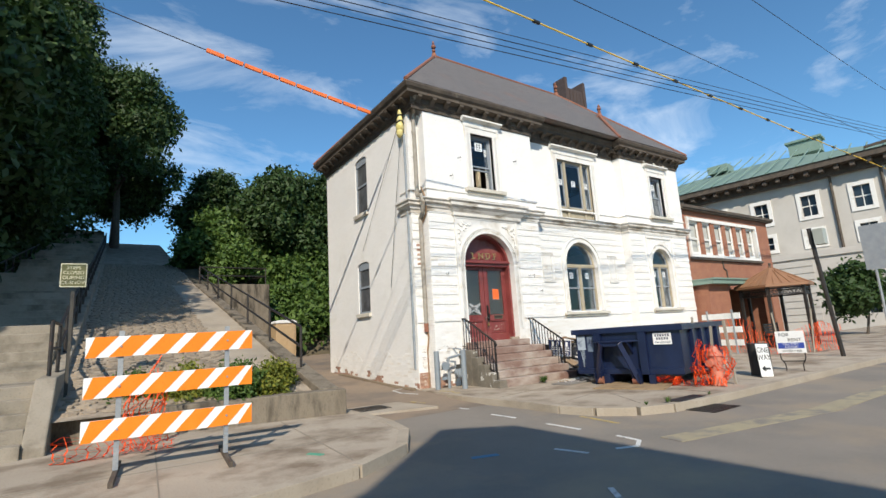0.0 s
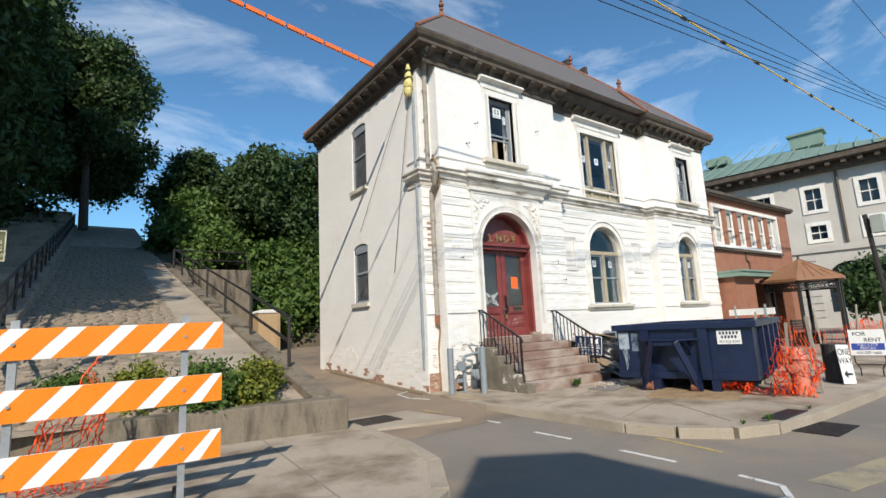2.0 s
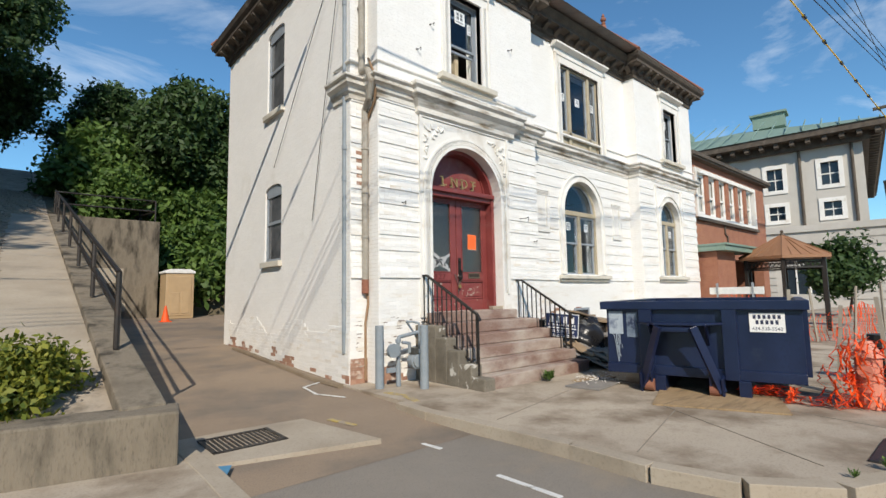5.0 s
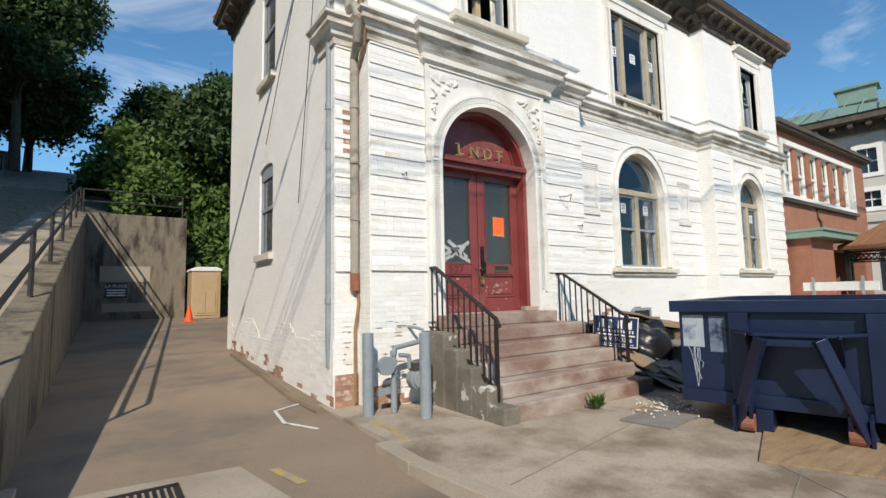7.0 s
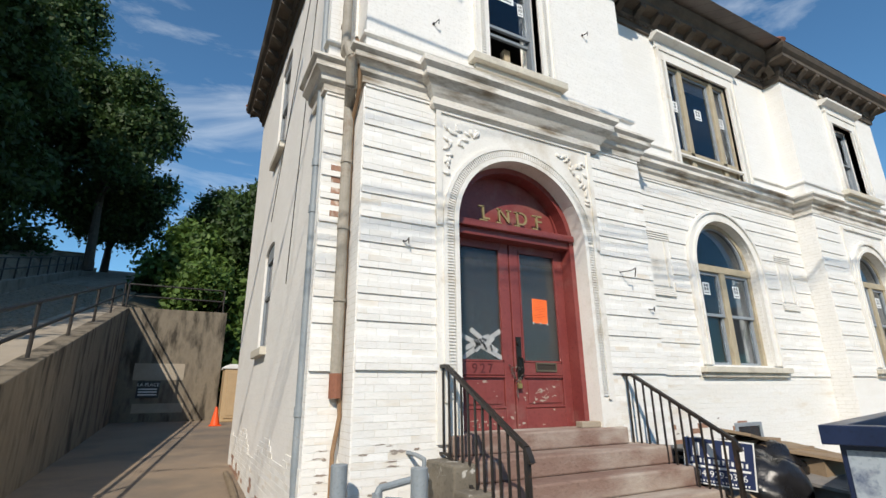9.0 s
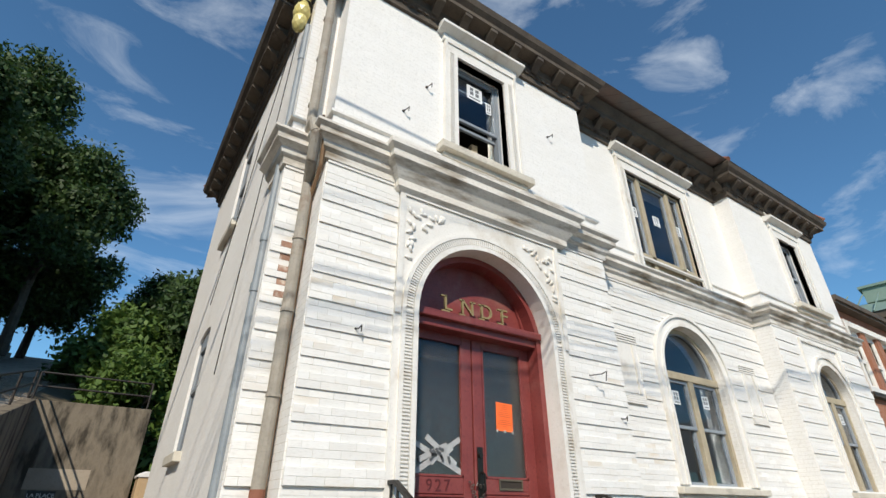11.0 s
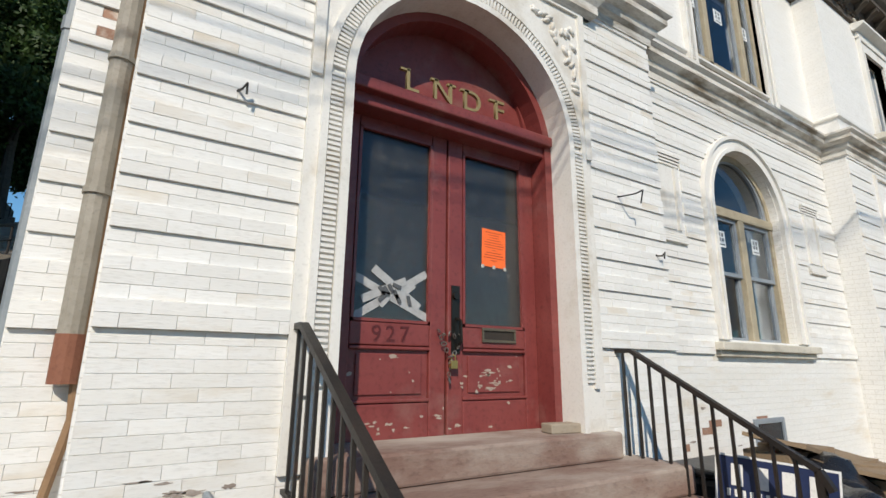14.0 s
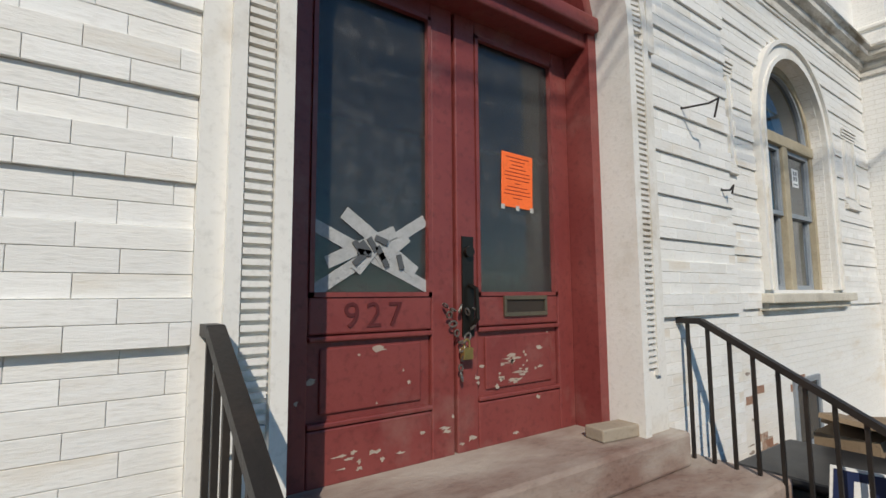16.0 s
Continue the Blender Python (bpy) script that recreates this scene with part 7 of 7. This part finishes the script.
WIRE = plain("black_wire", (0.012, 0.012, 0.013), 0.5)
YELW = plain("yellow_line_cover", (0.75, 0.48, 0.03), 0.5)
ORSL = plain("orange_line_sleeve", (0.75, 0.16, 0.03), 0.5)
for k, (a, b) in enumerate([((-12.23, 7.84, 5.28), (31.0, 5.93, 8.72)), ((-11.49, 7.54, 5.26), (31.0, 5.93, 8.87)), ((-10.87, 7.24, 5.21), (31.0, 5.93, 9.02)), ((-10.15, 6.94, 5.19), (31.0, 5.93, 9.17))]):
    cable_line("overhead_cable", a, b, 0.12, 0.009 if k < 3 else 0.007, WIRE, "black overhead cable along the street")
cable_line("overhead_cable", (-4, 5.6, 6.9), (31, 6.6, 8.9), 0.1, 0.008, WIRE, "thin black overhead cable")
cable_line("overhead_cable", (-4, 4.8, 8.6), (31, 6.2, 11.3), 0.1, 0.008, WIRE, "thin black overhead cable")
ypts = cable_line("covered_cable", (-11, 7.96, 8.77), (31, 6.64, 7.45), 0.12, 0.018, YELW, "yellow line cover on an overhead cable")
for i in range(1, len(ypts) - 1):
    bm = B()
    rod(bm, ypts[i] - Vector((0.09, 0, 0)), ypts[i] + Vector((0.09, 0, 0)), 0.042, 8)
    solid("cable_clip", bm, BLACK, "black clip on the yellow line cover", "clip", group="clips on the yellow cover")
# service drop: from the west to the side wall, with an orange sleeve
A0, A1 = Vector((-9, 10.7, 9.9)), Vector((6.8, 11.3, 6.98))
cable_line("service_cable", A0, A1, 0.3, 0.012, WIRE, "black service cable to the house corner", 30)
sl = thing("line_sleeve", (4, 11, 7.4), "orange split sleeve clipped over the service cable", "sleeve")
pts = [A0.lerp(A1, i / 40) - Vector((0, 0, 4 * 0.3 * (i / 40) * (1 - i / 40))) for i in range(41)]
for i in range(28, 38):
    bm = B()
    bar(bm, pts[i], pts[i].lerp(pts[i + 1], 0.9), 0.05, 0.085)
    part("segment", bm, ORSL, sl)
cable_line("guy_wire", (6.8, 11.3, 6.9), (6.86, 13.9, 3.9), 0.0, 0.006, WIRE, "thin wire hanging on the side wall")
cable_line("guy_wire", (6.8, 11.2, 6.5), (6.86, 12.2, 2.6), -0.05, 0.006, WIRE, "thin wire hanging on the side wall")

# ---- road paint and iron ----
PAINTW, PAINTY, PAINTB = surf("worn_white_road_paint", (0.55, 0.55, 0.53), (0.68, 0.68, 0.66), 8, 0.8, 0.2, 60, (0.25, 0.24, 0.22), 9, (0.55, 0.65)), surf("worn_yellow_road_paint", (0.40, 0.29, 0.08), (0.46, 0.35, 0.12), 8, 0.8, 0.2, 60, (0.30, 0.25, 0.19), 9, (0.44, 0.56)), plain("blue_spray_paint", (0.06, 0.2, 0.33), 0.8)


def lane_z(y):
    """The alley's surface, with its dip to the street."""
    y = y + 0.22
    return alley_z(y) + 0.001 if y > 10.5 else (-0.079 + (y - 8.9) / 1.6 * 0.05 if y > 8.9 else -0.079 - (8.9 - y) / 0.9 * 0.038)


def mark(pts, w, material, label, z=-0.116):
    bm = B()
    for a, b in zip(pts, pts[1:]):
        za, zb = (z, z) if z is not None else (lane_z(a[1]), lane_z(b[1]))
        bar(bm, (a[0], a[1], za), (b[0], b[1], zb), w, 0.006)
    solid("road_mark", bm, material, label, "road marking")


mark([(6.03, 8.45), (6.09, 7.87)], 0.045, PAINTW, "short white survey dash on the asphalt")
mark([(5.98, 7.06), (5.99, 6.47)], 0.045, PAINTW, "short white survey dash on the asphalt")
mark([(5.94, 5.75), (5.92, 5.1)], 0.045, PAINTW, "short white survey dash on the asphalt")
mark([(5.9, 4.5), (5.85, 4.15), (5.6, 4.0), (5.35, 4.1)], 0.05, PAINTW, "hooked white survey mark on the asphalt")
mark([(4.2, 3.3), (3.9, 2.9)], 0.05, PAINTW, "white survey dash on the asphalt")
mark([(4.9, 4.6), (5.0, 4.2)], 0.05, PAINTW, "white survey dash on the asphalt")
mark([(6.66, 11.3), (6.25, 11.1), (6.2, 10.6), (6.42, 10.2)], 0.035, PAINTW, "white sprayed survey line on the alley", None)
mark([(5.75, 9.4), (5.85, 9.0)], 0.07, PAINTY, "yellow spray mark on the alley", None)
mark([(6.9, 9.95), (6.95, 9.6), (6.85, 9.2)], 0.09, PAINTY, "yellow spray mark at the kerb", -0.002)
mark([(6.68, 5.75), (6.55, 4.95)], 0.06, PAINTY, "yellow spray arrow on the asphalt")
mark([(6.1, 3.9), (9.0, 3.35), (16, 3.2), (40, 2.6)], 0.32, surf("worn_yellow_centre_line", (0.30, 0.26, 0.17), (0.36, 0.31, 0.2), 4, 0.85, 0.3, 60, (0.2, 0.18, 0.15), 3, (0.45, 0.6)), "worn pale yellow line along the street")
mark([(4.0, 5.0), (4.3, 4.9)], 0.08, PAINTB, "blue spray mark on the asphalt")
mark([(4.4, 8.6), (4.25, 8.3)], 0.1, PAINTB, "blue spray mark at the kerb", -0.05)
mark([(2.55, 6.2), (2.65, 6.0)], 0.07, plain("green_spray_paint", (0.08, 0.3, 0.2), 0.8), "green spray mark on the pavement", 0.004)
inlet = thing("kerb_inlet", (8.3, 4.75, 0), "dark iron kerb inlet and street drain grate", "drain")
bm = B()
bx(bm, 7.95, 8.75, 4.86, 5.1, -0.1, 0.012)
part("lid", bm, IRON, inlet, bevel=0.01)
for i in range(14):
    bm = B()
    bx(bm, 8.0 + i * 0.055, 8.03 + i * 0.055, 4.35, 4.83, -0.119, -0.108)
    part("slat", bm, IRON, inlet)
bm = B()
JOINT = plain("pavement_joint", (0.22, 0.19, 0.15), 0.95)
for a, b in (((6.9, 7.9), (8.9, 8.3)), ((6.95, 6.4), (9.4, 7.0)), ((7.6, 5.3), (8.7, 7.0)), ((9.2, 5.05), (9.9, 8.4)), ((11.2, 5.0), (11.2, 6.3)), ((13.2, 5.0), (13.2, 7.0)), ((15.2, 5.0), (15.2, 9.0)), ((8.0, 8.9), (7.3, 10.6)), ((17.2, 5.0), (17.2, 9.0)), ((19.5, 5.0), (19.5, 9.0))):
    bar(bm, (*a, -0.002), (*b, -0.002), 0.009, 0.006)
for a, b in (((1.0, 5.2), (1.2, 9.3)), ((-1.0, 5.1), (-0.8, 9.0)), ((2.8, 5.5), (3.0, 9.0)), ((-3, 7.0), (3.9, 6.7))):
    bar(bm, (*a, 0.001), (*b, 0.001), 0.014, 0.006)
solid("pavement_joints", bm, JOINT, "dark joints between pavement slabs", kind="structure")

# ---- brick courses of the front: proud bands of three courses, a recessed course above each ----
COURSE, BL = 0.0606, 0.213
J0 = 1.5802


def brick_mesh(length):
    bm = B()
    e, h, d = 0.0014, COURSE - 0.0013, 0.03
    hl = length / 2 - 0.0006
    back = [bm.verts.new((sx * hl, d, z)) for sx, z in ((-1, 0), (1, 0), (1, h), (-1, h))]
    mid = [bm.verts.new((sx * hl, e, z)) for sx, z in ((-1, 0), (1, 0), (1, h), (-1, h))]
    top = [bm.verts.new((sx * (hl - e), 0, z)) for sx, z in ((-1, e), (1, e), (1, h - e), (-1, h - e))]
    bm.faces.new(top)
    for a, b in ((mid, top), (back, mid)):
        for i in range(4):
            bm.faces.new((a[i], a[(i + 1) % 4], b[(i + 1) % 4], b[i]))
    return mesh_of("brick", bm, WHITE_PIECE)


MESHES = {}
rngk = random.Random(21)


def proud(z):
    """How far a course stands out of the wall plane."""
    if z < J0 - 0.005:
        return 0.006
    k = (z - J0) / COURSE
    if k < 1.9:
        return 0.034
    band = (k - 2) % 4
    return 0.019 if band < 2.9 or k < 4.9 else 0.004


def free_spans(x0, x1, z, blocks):
    spans = [(x0, x1)]
    for f in blocks:
        r = f(z)
        if r:
            out = []
            for a, b in spans:
                if r[1] <= a or r[0] >= b:
                    out.append((a, b))
                else:
                    if r[0] - a > 0.03:
                        out.append((a, r[0]))
                    if b - r[1] > 0.03:
                        out.append((r[1], b))
            spans = out
    return spans


RED_BARE = surf("bare_red_brick", (0.29, 0.15, 0.10), (0.40, 0.245, 0.17), 8, 0.85, 0.4, 60, (0.60, 0.53, 0.45), 6, (0.54, 0.66), rnd=0.16)


def lay(wall_name, x0, x1, y, z0, z1, blocks, label, singles=300, bare=None):
    """Lays the courses of one stretch of wall; the first of them, from the door's height outward, as single bricks."""
    holder = thing(wall_name, ((x0 + x1) / 2, y, z0), label, "wall", kind="structure")
    rest, rest_red = [], []
    pieces = []
    row = 0
    z = z0
    while z < z1 - 0.01:
        for a, b in free_spans(x0, x1, z + 0.03, blocks):
            x = a
            first = BL * (0.5 if row % 2 else 1.0) * rngk.uniform(0.85, 1.0)
            while x < b - 0.004:
                L = min(round(first if x == a else BL * rngk.uniform(0.96, 1.03), 2), b - x)
                if b - x - L < 0.05:
                    L = b - x
                pieces.append((x + L / 2, z, round(L, 3), y - proud(z) - rngk.uniform(0, 0.0015)))
                x += L
        z += COURSE
        row += 1
    pieces.sort(key=lambda p: abs(p[1] - 1.9))
    for i, (x, z, L, yy) in enumerate(pieces):
        key = round(L, 3)
        if key < 0.01:
            continue
        if key not in MESHES:
            MESHES[key] = brick_mesh(key)
        isbare = bare and bare(x, z)
        if i < singles:
            me = MESHES[key]
            if isbare:
                if ("bare", key) not in MESHES:
                    MESHES[("bare", key)] = MESHES[key].copy()
                    MESHES[("bare", key)].materials[0] = RED_BARE
                me = MESHES[("bare", key)]
            o = new("brick", me)
            o.parent = holder
            o.matrix_parent_inverse = holder.matrix_basis.inverted()
            o.location = (x, yy, z)
        else:
            (rest_red if isbare else rest).append((x, yy, z, key))
    for group, mt in ((rest, WHITE_PIECE), (rest_red, RED_BARE)):
        if not group:
            continue
        V, F = [], []
        for x, yy, z, key in group:
            me = MESHES[key]
            o = len(V)
            V += [(v.co.x + x, v.co.y + yy, v.co.z + z) for v in me.vertices]
            F += [tuple(o + i for i in p.vertices) for p in me.polygons]
        me = bpy.data.meshes.new("bricks")
        me.from_pydata(V, [], F)
        me.materials.append(mt)
        o = new("brickwork", me)
        o.parent, o.matrix_parent_inverse, o["kind"] = holder, holder.matrix_basis.inverted(), "stuff"


def arch_block(xc, half, z0, zs):
    def f(z):
        if z < z0:
            return None
        if z <= zs:
            return (xc - half, xc + half)
        if z - zs < half:
            w = math.sqrt(half * half - (z - zs) ** 2)
            return (xc - w, xc + w)
        return None
    return f


def box_block(x0, x1, z0, z1):
    return lambda z: (x0, x1) if z0 <= z <= z1 else None


def bare_corner(x, z):
    return noise.noise(Vector((x * 3.1, z * 3.7, 4))) * 0.35 + (0.42 - z) * 0.9 - abs(x - 7.05) * 0.5 > 0.04


lay("wall_pier", X1 + 0.01, 8.0, YP, -0.056, 4.40, [], "white painted brick pier in proud bands", 300, bare_corner)
lay("wall_pier_right", 10.2, X2 - 0.01, YP, -0.056, 4.40, [box_block(8.0, 10.42, 0, 1.0)], "white painted brick pier beside the door", 300)
lay("wall_strip", XS + 0.005, X1 - 0.005, YM, -0.056, 4.40, [], "narrow return of white brick with a bare red patch", 150,
    lambda x, z: (3.0 < z < 3.62 and x > 7.02 and noise.noise(Vector((x * 9, z * 7, 1))) > -0.25) or bare_corner(x, z))
lay("wall_middle", X2 + 0.01, XR - 0.01, YM, -0.056, 4.40, [arch_block(GW1[0], GW1[1] + 0.2, GW1[2] - 0.18, GW1[3]), box_block(GW1[0] - GW1[1] - 0.3, GW1[0] + GW1[1] + 0.3, GW1[2] - 0.18, GW1[2]), box_block(11.37, 11.95, 2.62, 3.62), box_block(14.58, 15.08, 2.62, 3.62)],
    "white painted brick wall round the arched window", 200, lambda x, z: x < 13 and 0.4 < z < 0.95 and noise.noise(Vector((x * 2.5, z * 4, 8))) > 0.12)
lay("wall_far_pier", XR + 0.01, XE, YP, -0.056, 4.40, [arch_block(GW2[0], GW2[1] + 0.2, GW2[2] - 0.18, GW2[3]), box_block(GW2[0] - GW2[1] - 0.3, GW2[0] + GW2[1] + 0.3, GW2[2] - 0.18, GW2[2]), box_block(GW2[0] - 0.95, GW2[0] + 0.95, 3.3, 4.36)], "white painted brick of the far bay", 0)
# blind panels beside the arched window
for xa, xb in ((11.39, 11.93), (14.60, 15.06)):
    boxes = [(xa + 0.06, xa + 0.10, 0.03, 2.78, 3.44), (xb - 0.10, xb - 0.06, 0.03, 2.78, 3.44)]
    for k in range(4):
        boxes += [(xa, xb, 0.045 - 0.01 * k, 3.58 - 0.03 * (k + 1), 3.572 - 0.03 * k), (xa, xb, 0.045 - 0.01 * k, 2.64 + 0.03 * k, 2.662 + 0.03 * k)]
    for x0, x1, out, z0, z1 in boxes:
        bm = B()
        bx(bm, x0, x1, YM - out, YM, z0, z1)
        part("panel_moulding", bm, TRIM, house)
    bm = B()
    bx(bm, xa + 0.12, xb - 0.12, YM - 0.012, YM, 2.78, 3.44)
    part("blind_panel", bm, TRIM, house, "moulded blind panel")
# small cellar window
cw = window("window_8", (13.0, YM, 0.4), "small cellar window with a grey frame")
frame_bars(cw, 12.75, 13.35, 0.35, 0.95, YM - 0.03, 0.05, 0.03)
bm = B()
bx(bm, 12.8, 13.3, YM - 0.015, YM - 0.009, 0.4, 0.9)
part("pane", bm, plain("dark_cellar_glass", (0.02, 0.025, 0.03), 0.15), cw)

# lower courses of the side wall, paint flaking from the brick
def lay_side(y0, y1, label):
    holder = thing("wall_side_foot", (XS, y0, 0), label, "wall", kind="structure")
    turn = pose(0, 0, 0, 0, 0, -90)
    pieces, row, z = [], 0, -0.056
    while z < 1.25:
        y = y0
        first = True
        while y < y1 - 0.004:
            L = min(round(BL * (0.5 if first and row % 2 else rngk.uniform(0.96, 1.03)), 2), y1 - y)
            if y1 - y - L < 0.05:
                L = y1 - y
            L = round(L, 3)
            first = False
            fade = noise.noise(Vector((y * 0.9, z * 1.5, 3))) * 0.45
            if z < 0.75 + fade and z + COURSE > alley_z(y):
                pieces.append((y + L / 2, z, L, XS - 0.006 - rngk.uniform(0, 0.003)))
            y += L
        z += COURSE
        row += 1
    V, F, VR, FR = [], [], [], []
    for i, (y, z, L, x) in enumerate(sorted(pieces)):
        if L not in MESHES:
            MESHES[L] = brick_mesh(L)
        worn = noise.noise(Vector((y * 1.7, z * 3.0, 6))) * 0.5 + (alley_z(y) + 0.2 - z) * 0.9 + rngk.uniform(-0.25, 0.12) > 0.2
        if i < 300:
            me = MESHES[L]
            if worn:
                if ("bare", L) not in MESHES:
                    MESHES[("bare", L)] = MESHES[L].copy()
                    MESHES[("bare", L)].materials[0] = RED_BARE
                me = MESHES[("bare", L)]
            o = new("brick", me)
            o.parent = holder
            o.matrix_parent_inverse = holder.matrix_basis.inverted()
            o.matrix_basis = Matrix.Translation((x, y, z)) @ turn
        else:
            VV, FF = (VR, FR) if worn else (V, F)
            k = len(VV)
            VV += [tuple(Matrix.Translation((x, y, z)) @ turn @ v.co) for v in MESHES[L].vertices]
            FF += [tuple(k + j for j in p.vertices) for p in MESHES[L].polygons]
    for VV, FF, mt in ((V, F, WHITE_PIECE), (VR, FR, RED_BARE)):
        if FF:
            me = bpy.data.meshes.new("brickwork")
            me.from_pydata(VV, [], FF)
            me.materials.append(mt)
            o = new("brickwork", me)
            o.parent, o.matrix_parent_inverse, o["kind"] = holder, holder.matrix_basis.inverted(), "stuff"


lay_side(YM + 0.02, YB + 0.34, "lower side wall of white brick, paint flaking")

# flaked paint low on the front
FLAKE = surf("bare_grey_brick_under_paint", (0.25, 0.20, 0.17), (0.42, 0.37, 0.32), 14, 0.9, 0.4, 60, (0.14, 0.10, 0.08), 10, (0.5, 0.7))
rngf = random.Random(31)
flakes = B()
for x0, x1, y, top, n in ((7.24, 7.97, YP, 1.05, 60), (11.2, 12.6, YM, 1.1, 40), (XS + 0.03, 7.17, YM, 1.2, 14)):
    for k in range(n):
        x, row = rngf.uniform(x0 + 0.08, x1 - 0.08), rngf.randint(3, int(top / COURSE))
        if rngf.random() < row * COURSE / top * 0.55:
            continue
        z = -0.056 + row * COURSE + rngf.choice((0.004, 0.012, 0.05))
        w, h, m = rngf.uniform(0.01, 0.075), rngf.uniform(0.003, 0.013), rngf.randint(9, 15)
        poly = [(x + w * math.cos(a * 6.283 / m) * rngf.uniform(0.5, 1.2), z + h * math.sin(a * 6.283 / m) * rngf.uniform(0.3, 1.5)) for a in range(m)]
        prism(flakes, poly, xz(y - 0.0092), xz(y - 0.0045))
tagged(part("flaked_paint", flakes, FLAKE, house, "bare patches where paint has flaked"), kind="stuff")

# cobbles of the ramp
COBBLE_STONE = surf("tan_worn_cobble", (0.25, 0.20, 0.145), (0.38, 0.315, 0.235), 5.0, 0.92, 0.6, 30, (0.15, 0.125, 0.09), 5, (0.52, 0.7), rnd=0.2, grain=0.5)


def cobble_mesh(seed):
    rg = random.Random(seed)
    n = 7
    w, d = rg.uniform(0.10, 0.15), rg.uniform(0.065, 0.09)
    rim = [(w * math.cos(a * 6.283 / n) * rg.uniform(0.85, 1.12), d * math.sin(a * 6.283 / n) * rg.uniform(0.85, 1.12)) for a in range(n)]
    bm = B()
    lo = [bm.verts.new((x, y, -0.03)) for x, y in rim]
    hi = [bm.verts.new((x * 0.82, y * 0.82, rg.uniform(0.018, 0.034))) for x, y in rim]
    bm.faces.new(hi)
    for i in range(n):
        bm.faces.new((lo[i], lo[(i + 1) % n], hi[(i + 1) % n], hi[i]))
    return mesh_of("cobble", bm, COBBLE_STONE)


COBBLES = [cobble_mesh(k) for k in range(12)]
ramp_ob = bpy.data.objects["ramp"]
rngc = random.Random(17)
V, F, count = [], [], 0
y = 9.62
while y < 34:
    x = -0.02 + rngc.uniform(0, 0.12)
    while x < (2.62 if y < 26 else 3.5):
        slope = math.degrees(math.atan((ramp_z(y + 0.1) - ramp_z(y)) / 0.1))
        m = Matrix.Translation((x + 0.1, y + rngc.uniform(-0.025, 0.025), ramp_z(y) + 0.003 + rngc.uniform(-0.006, 0.008))) @ pose(0, 0, 0, slope + rngc.uniform(-4, 4), rngc.uniform(-4, 4), rngc.uniform(-18, 18))
        me = COBBLES[rngc.randrange(12)]
        if count < 300:
            o = new("cobble", me)
            o.parent, o.matrix_basis = ramp_ob, m
        else:
            k = len(V)
            V += [tuple(m @ v.co) for v in me.vertices]
            F += [tuple(k + j for j in p.vertices) for p in me.polygons]
        count += 1
        x += rngc.uniform(0.215, 0.285)
    y += 0.155
me = bpy.data.meshes.new("cobbles")
me.from_pydata(V, [], F)
me.materials.append(COBBLE_STONE)
o = new("cobbling", me)
o.parent, o["kind"] = ramp_ob, "stuff"

# the street's things stand a hand's breadth off the front's own grid
FIXED = ("house", "door_1", "window_", "wall_pier", "wall_side_foot", "chimney_stack", "wall_strip", "wall_middle", "wall_far_pier", "downspout", "cable_run", "conduit", "cable_cover", "wall_hook",
         "posted_paper", "duct_tape_patch", "loose_brick", "sun", "camera", "ground", "front_steps", "handrail", "gas_meter", "limestone_building", "brick_office", "black_trunk",
         "bin_bag", "carton", "bollard", "dumpster", "barricade", "overhead", "covered", "cable_clip", "service", "line_sleeve", "guy_wire", "utility_pole")
for ob in list(scene.objects):
    if ob.parent is None and (ob.name == "ground_planter" or not ob.name.startswith(FIXED)):
        ob.matrix_basis = Matrix.Translation((0.06, 0.2, 0)) @ ob.matrix_basis
